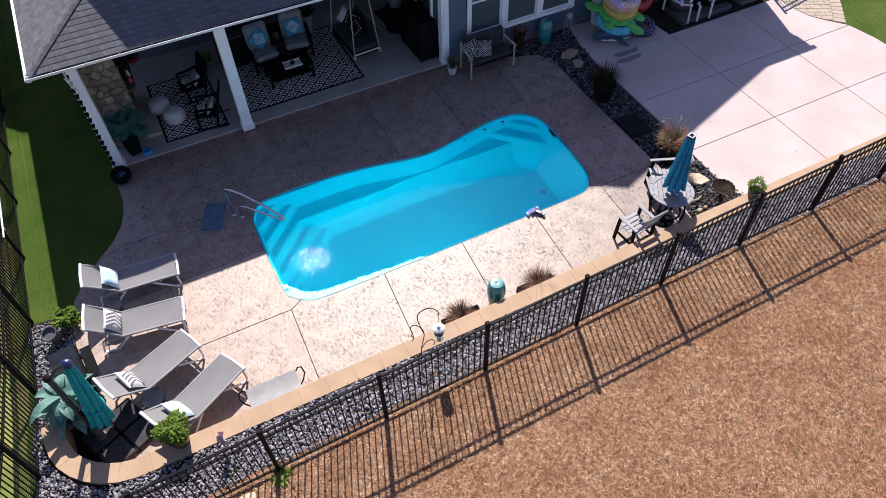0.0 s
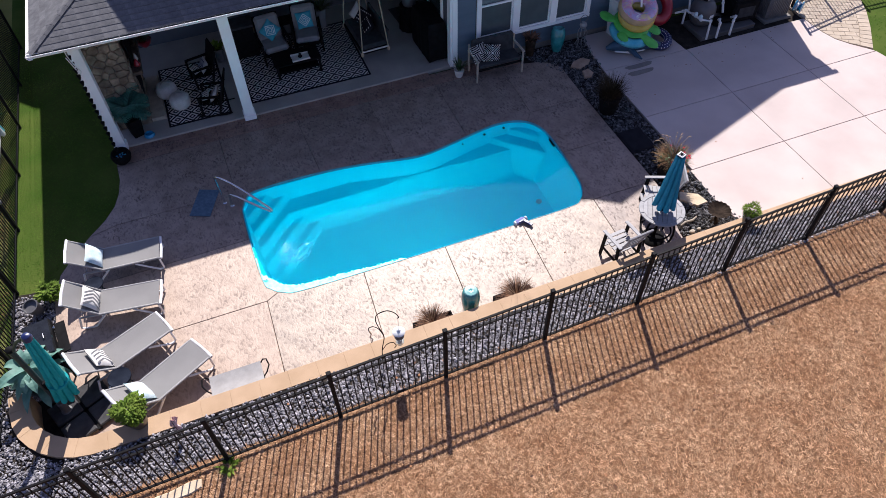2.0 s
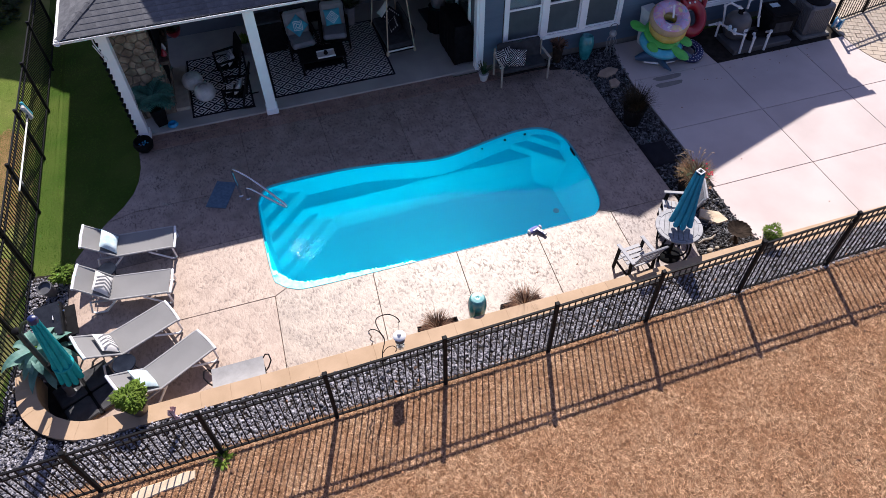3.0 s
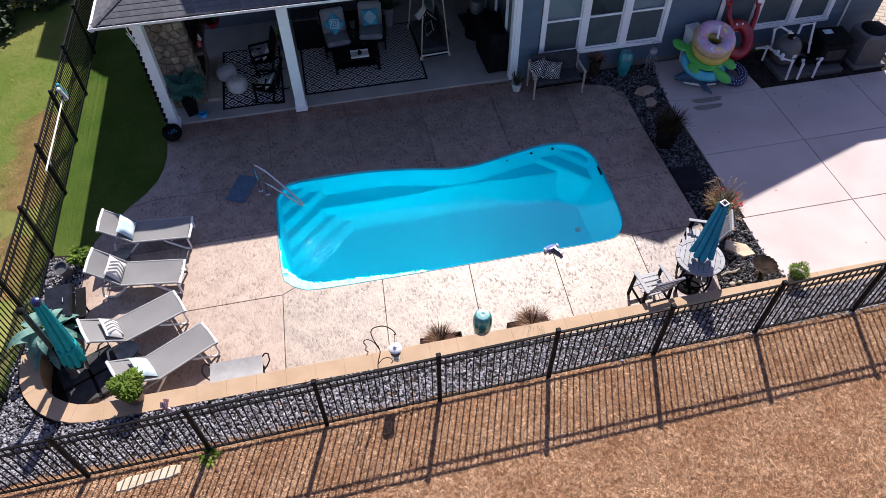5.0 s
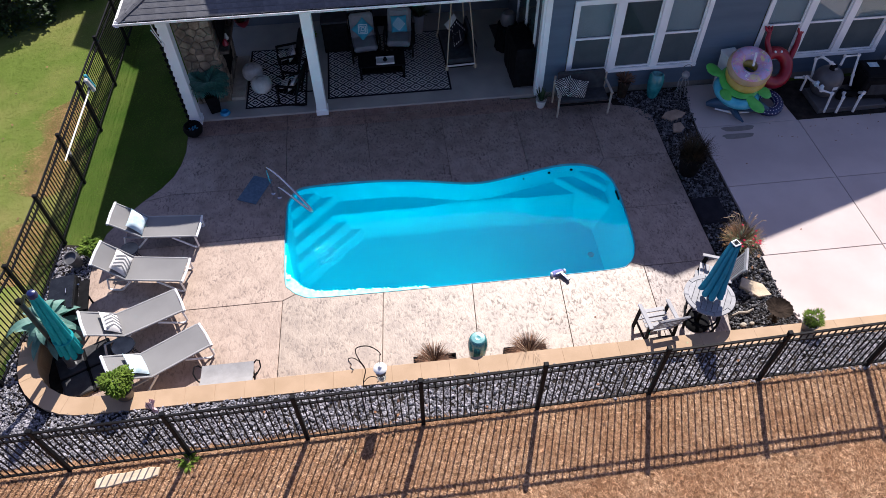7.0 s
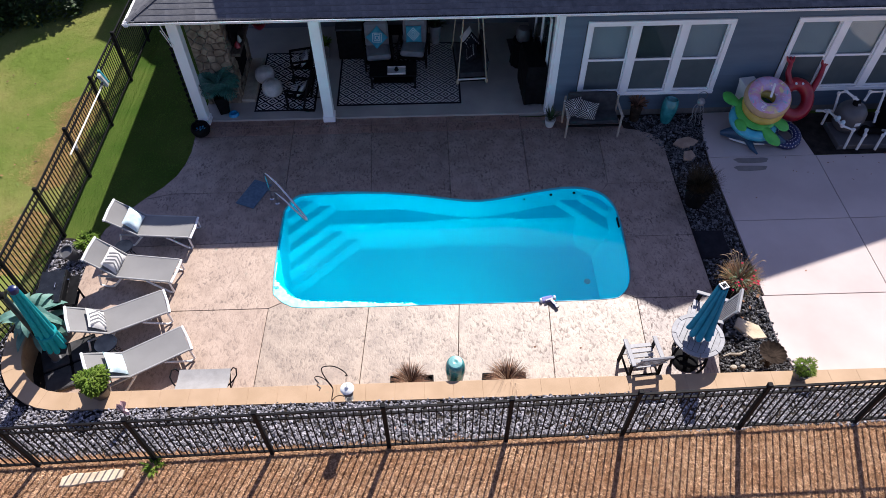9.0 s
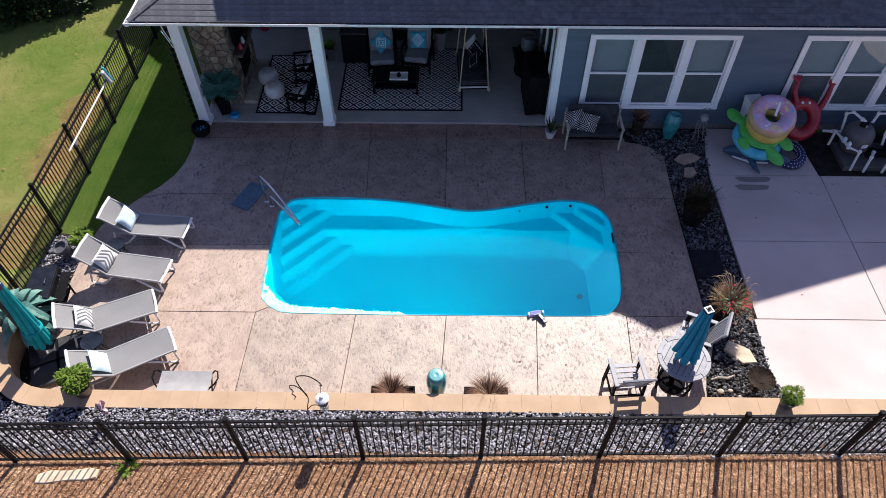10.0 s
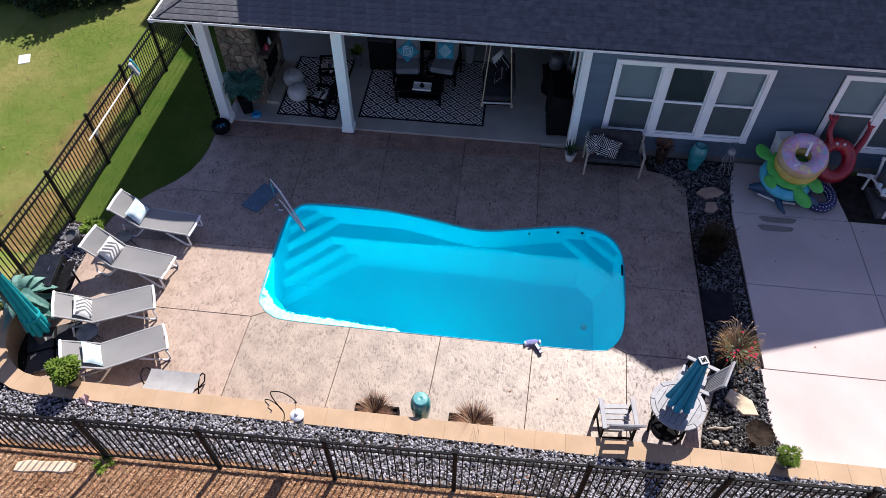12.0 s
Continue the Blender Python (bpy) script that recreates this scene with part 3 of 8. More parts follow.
def pool_depth(x, y):
    floor = -1.4 - 0.1 * smooth(2.2, 6.0, x)
    z = floor
    # corner steps, cut across at 45 degrees
    c = x - y
    treads = (-0.26, -0.45, -0.66, -0.9, -1.15)
    for k, edge in enumerate((-2.42, -2.02, -1.6, -1.22, -0.82)):
        low = treads[k + 1] if k < 4 else floor
        if c < edge + 0.09:
            z = max(z, treads[k] + (low - treads[k]) * smooth(edge - 0.09, edge + 0.09, c))
    # bench along the far side, all but gone at the waist, with a steep riser
    back = 3.1 - 0.33 * smooth(2.2, 4.2, x) * (1 - smooth(4.2, 6.2, x))
    waist = smooth(3.0, 3.55, x) * (1 - smooth(4.9, 5.35, x))
    front = 2.58 + 0.05 * waist
    u = min(1.0, max(0.0, (front - y) / 0.36))
    z = max(z, -0.66 + (floor + 0.66) * (1 - (1 - u) ** 2.2))
    # two small steps in the far corner of the deep end
    q = x + y
    for edge, tread in ((9.62, -0.3), (9.12, -0.48)):
        z = max(z, tread + (floor - tread) * smooth(edge + 0.05, edge - 0.4, q))
    # walls that lean in a little towards the floor
    wall = lambda d, s: -0.06 - max(0.0, d) / s
    z = max(z, wall(back - y, 0.15 - 0.02 * waist), wall(7.24 - x, 0.3), wall(x, 0.13), wall(y, 0.1))
    # shallow ledge in the corner below the steps, tapering out along the near side
    if y < 1.2 and x < 3.3:
        e = math.sqrt(float(((EDGE - (x, y)) ** 2).sum(axis=1).min()))
        # ragged width follows the bright sunlit band, not a moulded shape
        w = (0.27 - 0.055 * x + 0.02 * math.sin(43 * x + 3 * math.sin(19 * x))) * (1 - smooth(0.4, 0.85, y)) * (1 - smooth(2.7, 3.1, x))
        if w > 0.02:
            z = max(z, -0.09 - 3.0 * max(0.0, e - w))
    return z


def in_pool(x, y, grow):
    c, n = False, len(POOL)
    for i in range(n):
        p, q = POOL[i], POOL[i - 1]
        if (p.y > y) != (q.y > y) and x < (q.x - p.x) * (y - p.y) / (q.y - p.y) + p.x:
            c = not c
    return c or any((p.x - x) ** 2 + (p.y - y) ** 2 < grow * grow for p in POOL)


pool = thing("swimming_pool", "bright blue fibreglass swimming pool filled with clear water", "swimming pool")
shell = Geo()
STEP = 0.025
nx, ny = int(7.5 / STEP), int(3.35 / STEP)
keep = [[in_pool(-0.1 + i * STEP, -0.1 + j * STEP, 0.16) for i in range(nx)] for j in range(ny)]
shell.v = [(-0.1 + i * STEP, -0.1 + j * STEP, pool_depth(-0.1 + i * STEP, -0.1 + j * STEP)) for j in range(ny) for i in range(nx)]
for j in range(ny - 1):
    for i in range(nx - 1):
        if keep[j][i] and keep[j][i + 1] and keep[j + 1][i] and keep[j + 1][i + 1]:
            shell.f.append([j * nx + i, j * nx + i + 1, (j + 1) * nx + i + 1, (j + 1) * nx + i])
npool = len(POOL)
o = len(shell.v)
shell.v += [(p.x, p.y, z) for z in (-0.012, -1.45) for p in POOL]
shell.f += [[o + i, o + (i + 1) % npool, o + npool + (i + 1) % npool, o + npool + i] for i in range(npool)]
shell_ob = part("shell", shell, [M_SHELL, M_SUNLITSHELL, M_HALFLITSHELL, M_LITSHELL], pool, "sky-blue gelcoat shell, moulded corner steps, light painted on risers and ledge", smooth=True, fix=False)


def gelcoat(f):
    """Light painted in: risers facing -y paler, sunlit near ledge whitest, floor plain."""
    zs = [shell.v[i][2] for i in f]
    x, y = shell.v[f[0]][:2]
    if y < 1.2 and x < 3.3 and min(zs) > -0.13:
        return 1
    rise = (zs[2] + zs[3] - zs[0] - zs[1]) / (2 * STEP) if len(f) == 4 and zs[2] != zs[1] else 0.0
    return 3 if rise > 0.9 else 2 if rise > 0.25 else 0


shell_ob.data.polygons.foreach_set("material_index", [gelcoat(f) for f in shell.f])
lip = Geo()
NP = len(POOL)
for k, (off, z) in enumerate(((-0.004, -0.06), (-0.004, 0.002), (0.0, 0.004), (0.006, 0.004), (0.018, -0.06))):
    for i in range(NP):
        d = POOL[(i + 1) % NP] - POOL[i - 1]
        nrm = Vector((d.y, -d.x)).normalized()
        p = POOL[i] + nrm * off
        lip.v.append((p.x, p.y, z))
for k in range(4):
    for i in range(NP):
        lip.f.append([k * NP + i, k * NP + (i + 1) % NP, (k + 1) * NP + (i + 1) % NP, (k + 1) * NP + i])
part("lip", lip, M_LIP, pool, "pale blue rounded pool lip", smooth=True)
wg = Geo()
wg.v = [(p.x, p.y, WATER_Z) for p in POOL]
wg.f = [list(range(NP))]
water = part("water_surface", wg, M_WATER, pool, "clear still pool water with faint ripples", fix=False)
water.visible_shadow = False
for x, y, w in ((5.92, 3.03, 0.03), (6.45, 3.07, 0.03), (5.3, 2.91, 0.018)):
    part("return_fitting", Geo().lathe([(w, 0), (w, 0.03), (w * 0.5, 0.035), (w * 0.5, 0.0)], 12, (x, y, -0.2), (90, 0, 0)), M_BLACK, pool, "black water return fitting")
sk = Geo().box((0.03, 0.28, 0.14), (7.24, 2.05, -0.11), c=0.01)
part("skimmer", sk, M_BLACK, pool, "dark skimmer mouth in the pool wall")
part("wall_fitting", Geo().box((0.1, 0.12, 0.05), (0.05, 0.62, -0.07), c=0.015), M_WHITE, pool, "white fitting on the pool wall")
for x, y in ((6.6, 1.25), (6.5, 0.55)):
    part("floor_drain", Geo().lathe([(0.07, 0), (0.07, 0.02), (0.04, 0.03)], 14, (x, y, pool_depth(x, y))), M_AQUA, pool, "round drain cover")

# ---- deck of stamped concrete, slab by slab ----


def on_pool(x, y):
    return min(range(NP), key=lambda i: (POOL[i].x - x) ** 2 + (POOL[i].y - y) ** 2)


def ring(a, b):
    """Pool edge from a to b, with its turning, pushed out past the lip."""
    out, i = [], on_pool(*a)
    end = on_pool(*b)
    while True:
        d = POOL[(i + 1) % NP] - POOL[i - 1]
        n = Vector((d.y, -d.x)).normalized()
        out.append(tuple(POOL[i] + n * 0.008))
        if i == end:
            return out
        i = (i + 1) % NP


LEFT_EDGE = [(-2.46, 5.08), (-2.44, 4.6), (-2.5, 4.15), (-2.62, 3.78), (-2.85, 3.42), (-3.2, 3.05)]
LOW_LEFT = [(-3.55, 2.6), (-3.8, 2.2), (-3.92, 1.66)]
BL, BR, TR, TL = (0.25, 0.14), (6.98, 0.14), (7.02, 2.88), (0.1, 2.9)
JX = [-0.06, 1.8, 3.6, 5.4, 7.2]
slabs = [
    ring(BL, (1.8, 0)) + [(1.8, -2.06), (-0.08, -2.06), (-0.03, 0.0)],
    ring((1.8, 0), (3.6, 0)) + [(3.58, -2.06), (1.8, -2.06)],
    ring((3.6, 0), (5.4, 0)) + [(5.34, -2.06), (3.58, -2.06)],
    ring((5.4, 0), BR) + [(7.2, 0.0), (7.1, -2.06), (5.34, -2.06)],
    ring(BR, (7.27, 1.6)) + [(8.74, 1.6), (8.74, 0.0), (7.2, 0.0)],
    ring((7.27, 1.6), TR) + [(7.22, 3.18), (8.74, 3.18), (8.74, 1.6)],
    ring(TR, (5.4, 2.96)) + [(5.45, 5.1), (7.3, 5.1), (7.22, 3.18)],
    ring((5.4, 2.96), (3.65, 2.84)) + [(3.65, 5.1), (5.45, 5.1)],
    ring((3.65, 2.84), (1.86, 3.1)) + [(1.8, 5.1), (3.65, 5.1)],
    ring((1.86, 3.1), TL) + [(-0.06, 3.2), (-0.1, 5.1), (1.8, 5.1)],
    ring(TL, (-0.04, 1.64)) + [(-3.92, 1.66)] + LOW_LEFT[1::-1] + [(-3.2, 3.05), (-2.6, 3.2), (-0.06, 3.2)],
    ring((-0.04, 1.64), BL) + [(-0.03, 0.0), (-3.92, 0.0), (-3.92, 1.66)],
    [(-3.92, 0.0), (-0.03, 0.0), (-0.08, -2.06), (-3.4, -2.06), (-3.8, -1.75), (-3.92, -1.1)],
    [(7.2, 0.0), (8.74, 0.0), (8.74, -0.6), (8.62, -0.95), (8.45, -1.3), (8.37, -1.7), (8.37, -2.06), (7.1, -2.06)],
    [(7.22, 3.18), (8.74, 3.18), (8.78, 4.55), (8.62, 4.8), (8.3, 4.97), (7.95, 5.05), (7.3, 5.1)],
    [(-0.06, 3.2), (-2.6, 3.2), (-3.2, 3.05)] + LEFT_EDGE[4::-1] + [(-0.1, 5.1)],
]
XB = [-2.46, -0.1, 1.8, 3.65, 5.45, 7.3]
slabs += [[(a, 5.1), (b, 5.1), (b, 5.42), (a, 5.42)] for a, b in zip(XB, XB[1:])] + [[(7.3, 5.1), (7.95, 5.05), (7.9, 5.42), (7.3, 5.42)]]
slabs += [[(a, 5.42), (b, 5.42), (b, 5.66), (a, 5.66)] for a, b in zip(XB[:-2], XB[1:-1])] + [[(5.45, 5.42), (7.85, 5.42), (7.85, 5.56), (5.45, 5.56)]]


def shrunk(poly, g):
    n = len(poly)
    P = [Vector(p) for p in poly]
    area = sum(P[i].x * P[(i + 1) % n].y - P[(i + 1) % n].x * P[i].y for i in range(n))
    out = []
    for i in range(n):
        a, b = P[i] - P[i - 1], P[(i + 1) % n] - P[i]
        na, nb = [Vector((-e.y, e.x)).normalized() * (1 if area > 0 else -1) for e in (a, b)]
        k = na + nb
        out.append(tuple(P[i] + k / max(k.length_squared, 0.6) * 2 * g))
    return out


bed = Geo()
for poly in slabs:
    bed.prism(shrunk(poly, -0.004), -0.16, -0.009)
deck_bed = setting("deck", bed, M_JOINT, "stamped brown concrete pool deck with cut joints", "pool deck")
for k, poly in enumerate(slabs):
    part("deck_slab", Geo().slab(shrunk(poly, 0.004), -0.12, 0.0, 0.006), M_SUNLITTAN if k in (11, 12) else M_SUNLITBEIGE if k < 4 else M_BAND if k > 15 else M_DECK, deck_bed)

# ---- pale concrete patio beside it ----
patio = setting("patio", Geo().box((7.2, 7.4, 0.02), (13.3, 1.4, -0.16)), M_JOINT, "pale broom-finished concrete patio with cut joints", "patio")
for i, (a, b) in enumerate(((9.72, 12.25), (12.25, 14.62), (14.62, 17.3))):
    for j, (c, d) in enumerate(((-2.02, -0.03), (-0.03, 1.95), (1.95, 3.94), (3.94, 5.56))):
        poly = [(a, c), (b, c), (b, d), (a, d)]
        if j == 3:
            if i:
                continue
            poly = [(9.73, c), (b - 0.02, c), (b - 0.12, 5.0), (b - 0.2, d), (10.02, d), (9.9, 5.2), (9.78, 4.6)]
        if i == 2 and j == 2:
            poly = [(a, c), (16.83, c), (16.74, 2.08), (16.43, 2.46), (16.22, 2.8), (16.13, 3.2), (16.1, d), (a, d)]
        if i == 2 and j < 2:
            poly = [(a, c), (18.2, c), (17.3, d), (a, d)] if j == 0 else [(a, c), (17.3, c), (17.0, 0.6), (16.98, 1.2), (16.83, d), (a, d)]
        if i == 0 and j == 0:
            poly = [(9.66, -0.03), (9.62, -1.2), (9.72, -1.6), (9.9, -2.02), (b, c), (b, d)]
        part("patio_slab", Geo().slab(shrunk(poly, 0.006), -0.12, 0.0, 0.006), M_SLAB, patio)

# ---- ground: one sheet, cut away only under the pool ----
WALL_PATH = [(22.0, -2.14), (-3.1, -2.14)] + [(-3.1 - 1.25 * math.sin(a), -0.95 - 1.19 * math.cos(a)) for a in [radians(9 * k) for k in range(1, 10)]] + [(-4.36, -0.72)]


def inside_wall(x, y):
    if y > -0.72:
        return x > -4.36
    if x > -3.1:
        return y > -2.14
    return ((x + 3.1) / 1.25) ** 2 + ((y + 0.95) / 1.19) ** 2 < 1 or (x > -4.36 and y > -0.95)


def fence_z(x):
    return 0.76 + 0.026 * max(-6.0, min(14.0, x))


def ground_z(x, y):
    if inside_wall(x, y):
        return -0.06 - 0.03 * smooth(-2.2, -3.0, x) * smooth(3, 8, y)
    if x <= -4.36 and y > -0.72:
        return -0.06 + (max(0.66 * smooth(1.6, -3.3, y) - 0.04, 0.42 * smooth(0.6, -1.2, y)) + 0.06) * smooth(-4.36, -4.7, x)
    f = fence_z(x)
    if y <= -3.3:
        h = f + 0.10 * min(6.0, -3.3 - y)
    else:
        h = 0.43 + (f - 0.43) * min(1.0, max(0.0, (-2.25 - y) / 1.05))
    if x < -3.0:
        side = 0.66 * smooth(1.6, -3.3, y) - 0.04
        h = h + (max(side, 0.42 * smooth(0.6, -1.2, y) if y > -3.3 else side) - h) * smooth(-3.9, -4.7, x) if y > -3.3 else h
    return h


def spread(a, b, s):
    return [a + (b - a) * k / max(1, round((b - a) / s)) for k in range(max(1, round((b - a) / s)))]


gx = [-2500, -500, -120, -50] + spread(-30, -8, 2.0) + spread(-8, -5, 0.5) + spread(-5, -2.4, 0.1) + spread(-2.4, 22, 0.6) + [22, 30, 60, 150, 600, 2500]
gy = [-2500, -500, -120, -40] + spread(-20, -8, 1.5) + spread(-8, -3.8, 0.4) + spread(-3.8, -0.5, 0.1) + spread(-0.5, 12, 0.5) + [12, 14, 18, 25, 50, 150, 600, 2500]
gg = Geo()
gg.v = [(x, y, ground_z(x, y)) for y in gy for x in gx]
slots = []
for j in range(len(gy) - 1):
    for i in range(len(gx) - 1):
        cx, cy = (gx[i] + gx[i + 1]) / 2, (gy[j] + gy[j + 1]) / 2
        if -0.9 < cx < 8.0 and -0.6 < cy < 3.9:
            continue
        a = j * len(gx) + i
        gg.f.append([a, a + 1, a + 1 + len(gx), a + len(gx)])
        if cy < -3.22:
            slots.append(0)
        elif cx < -4.8:
            slots.append(3)
        elif cx > -4.72 and cy < -0.7 or (-4.72 < cx < -3.8 and cy < 1.9) or 8 < cx < 9.9 or (9.9 < cx < 16.8 and 3.9 < cy < 5.7):
            slots.append(2)
        else:
            slots.append(1)
ground = setting("ground", gg, [M_DRY, M_GREEN, M_SOIL, M_MEADOW], "sloping lawn, dry brown outside the fence and green beside the house", "lawn", fix=False)
ground.data.polygons.foreach_set("material_index", slots)

# ---- retaining wall with cap stones ----
wall = Geo()
pts = [Vector(p) for p in WALL_PATH]
for a, b in zip(pts, pts[1:]):
    d = (b - a).normalized()
    n = Vector((-d.y, d.x)) * 0.125
    e = d * 0.02
    wall.prism([tuple(a - n - e), tuple(b - n + e), tuple(b + n + e), tuple(a + n - e)], -0.15, 0.435)
retaining_wall = setting("retaining_wall", wall, M_BLOCK, "low curved retaining wall of tan block with flat cap stones", "garden wall")
run = []
for a, b in zip(pts, pts[1:]):
    k = max(1, round((b - a).length / 0.05))
    run += [a.lerp(b, i / k) for i in range(k)]
run.append(pts[-1])
i = 0
while i < len(run) - 3:
    j = min(len(run) - 1, i + 10)
    left, right = [], []
    for k in sorted({i, (i + j) // 2, j}):
        d = (run[min(len(run) - 1, k + 1)] - run[max(0, k - 1)]).normalized()
        n = Vector((-d.y, d.x)) * 0.165
        g = d * (0.0005 if k == i else -0.0005 if k == j else 0)
        left.append(tuple(run[k] + n + g))
        right.append(tuple(run[k] - n + g))
    part("cap_stone", Geo().slab(left + right[::-1], 0.435, 0.5, 0.003), M_CAP, retaining_wall)
    i = j

# ---- house ----
EAVE_Y, EAVE_Z, EAVE_L, EAVE_R, PITCH = 4.96, 3.25, -2.89, 16.3, 0.42
house = thing("house", "two-storey blue-grey sided house with shingled roof and white trim", "house")
WX0, WX1, WY = 6.12, 16.25, 5.6
WINDOWS = [(6.78, 10.07), (11.46, 14.75)]
WZ0, WZ1 = 0.6, 2.6
core = Geo()
for a, b, z0, z1 in ((WX0, WINDOWS[0][0], 0, 3.1), (WINDOWS[0][1], WINDOWS[1][0], 0, 3.1), (WINDOWS[1][1], WX1, 0, 3.1), (*WINDOWS[0], 0, WZ0), (*WINDOWS[1], 0, WZ0), (*WINDOWS[0], WZ1, 3.1), (*WINDOWS[1], WZ1, 3.1)):
    core.box((b - a, 0.2, z1 - z0), ((a + b) / 2, WY + 0.13, (z0 + z1) / 2 - 0.05))
core.box((0.2, 9.0, 3.1), (WX1 - 0.1, WY + 4.7, 1.5)).box((0.2, 4.0, 3.1), (WX0 + 0.1, WY + 2.2, 1.5)).box((8.6, 0.2, 3.1), (1.9, 9.75, 1.5)).box((0.2, 10.3, 3.1), (-2.3, 14.85, 1.5))
core.box((9.5, 0.02, 3.0), (11, WY + 3.2, 1.5))
part("wall_core", core, M_INWALL, house, "grey-blue sheathed walls")
nb = 18
for k in range(nb):
    z0, z1 = 0.12 + k * 0.16, 0.12 + (k + 1) * 0.16
    spans = [(WX0 + 0.1, WX1)]
    for a, b in WINDOWS:
        if z1 > WZ0 + 0.03 and z0 < WZ1 - 0.1:
            spans = [s for x, y in spans for s in ((x, min(y, a - 0.02)), (max(x, b + 0.02), y)) if s[1] - s[0] > 0.05]
    for a, b in spans:
        g = Geo()
        g.add([(a, WY + 0.03, z0), (b, WY + 0.03, z0), (b, WY, z0), (a, WY, z0), (a, WY + 0.03, z1 + 0.02), (b, WY + 0.03, z1 + 0.02), (b, WY + 0.018, z1 + 0.02), (a, WY + 0.018, z1 + 0.02)],
              [(0, 1, 2, 3), (4, 5, 6, 7), (3, 2, 6, 7), (0, 3, 7, 4), (1, 2, 6, 5), (0, 1, 5, 4)])
        part("siding_board", g, M_SIDING, house)
part("foundation", Geo().box((WX1 - WX0, 0.1, 0.2), ((WX0 + WX1) / 2, WY + 0.06, 0.02), c=0.01), M_MORTAR, house, "grey concrete foundation")


def window(a, b):
    w = thing("window", "white-trimmed triple sash window with drawn blinds", "window", group="house windows")
    tw = 0.115
    for name, size, at in (("casing", (b - a, 0.05, tw), ((a + b) / 2, WY - 0.02, WZ1 - tw / 2)), ("window_sill", (b - a + 0.01, 0.06, tw * 0.8), ((a + b) / 2, WY - 0.03, WZ0 + tw * 0.4))):
        part(name, Geo().box(size, at, c=0.006), M_WHITE, w)
    n, mull = 3, 0.19
    pw = (b - a - 2 * tw - 2 * mull) / 3
    z0, z1 = WZ0 + tw * 0.8, WZ1 - tw
    xs = [a + tw / 2] + [a + tw + pw * (i + 1) + mull * (i + 0.5) for i in range(2)] + [b - tw / 2]
    for i, x in enumerate(xs):
        part("casing", Geo().box((tw if i in (0, 3) else mull, 0.05, z1 - z0), (x, WY - 0.02, (z0 + z1) / 2), c=0.006), M_WHITE, w)
    for i in range(3):
        x = a + tw + i * (pw + mull) + pw / 2
        zm = (z0 + z1) / 2 - 0.02
        s = part("sash", Geo().box((pw, 0.04, 0.05), (x, WY + 0.02, zm), c=0.004).box((0.03, 0.04, z1 - z0), (x - pw / 2 + 0.015, WY + 0.022, (z0 + z1) / 2)).box((0.03, 0.04, z1 - z0), (x + pw / 2 - 0.015, WY + 0.022, (z0 + z1) / 2))
                 .box((pw, 0.04, 0.035), (x, WY + 0.024, z0 + 0.017)).box((pw, 0.04, 0.03), (x, WY + 0.024, z1 - 0.015)), M_WHITE, w)
        up = part("pane", Geo().box((pw - 0.04, 0.008, z1 - zm - 0.03), (x, WY + 0.045, (z1 + zm) / 2)), M_PANE, s)
        up.visible_shadow = False
        # middle pane of the first window gets a dark sheet for the unlit room
        part("blind", Geo().box((pw, 0.01, z1 - zm), (x, WY + 0.09, (z1 + zm) / 2)), M_DARKROOM if i == 1 and a < 8 else M_BLIND, s)
        part("screen", Geo().box((pw - 0.04, 0.006, zm - z0 - 0.03), (x, WY + 0.04, (z0 + zm) / 2)), M_SCREEN, s, "dark insect screen")
    return w


for a, b in WINDOWS:
    window(a, b)

# roof: lower hipped skirt, shingle by shingle
RUN_UP = 3.1
roof = Geo()


def roof_z(y):
    return EAVE_Z + PITCH * (y - EAVE_Y)


t = RUN_UP
roof.add([(EAVE_L, EAVE_Y, EAVE_Z), (EAVE_R, EAVE_Y, EAVE_Z), (EAVE_R, EAVE_Y + 5, EAVE_Z), (EAVE_R - 2.2, EAVE_Y + t, EAVE_Z + PITCH * t), (EAVE_L + t, EAVE_Y + t, EAVE_Z + PITCH * t), (EAVE_L + t, 20, EAVE_Z + PITCH * t), (EAVE_L, 20, EAVE_Z)],
         [(0, 1, 3, 4), (0, 4, 5, 6), (1, 2, 3)])
lower_roof = part("roof", roof, M_SHINGLE, house, "dark grey asphalt shingle roof", fix=False)
TAB, EXPO = 0.31, 0.142
tab_mesh, near_tabs, rest = None, 0, Geo()
sl = math.atan(PITCH)
rng = random.Random(4)
tg = Geo().add([(-0.1549, -0.005, 0.0155), (0.1549, -0.005, 0.0155), (0.1549, 0.16, 0.008), (-0.1549, 0.16, 0.008), (-0.1549, -0.005, 0.004), (0.1549, -0.005, 0.004)], [(0, 1, 2, 3), (0, 4, 5, 1), (0, 3, 4), (1, 5, 2)])
tab_mesh = mesh_of("shingle", tg, M_SHINGLE)
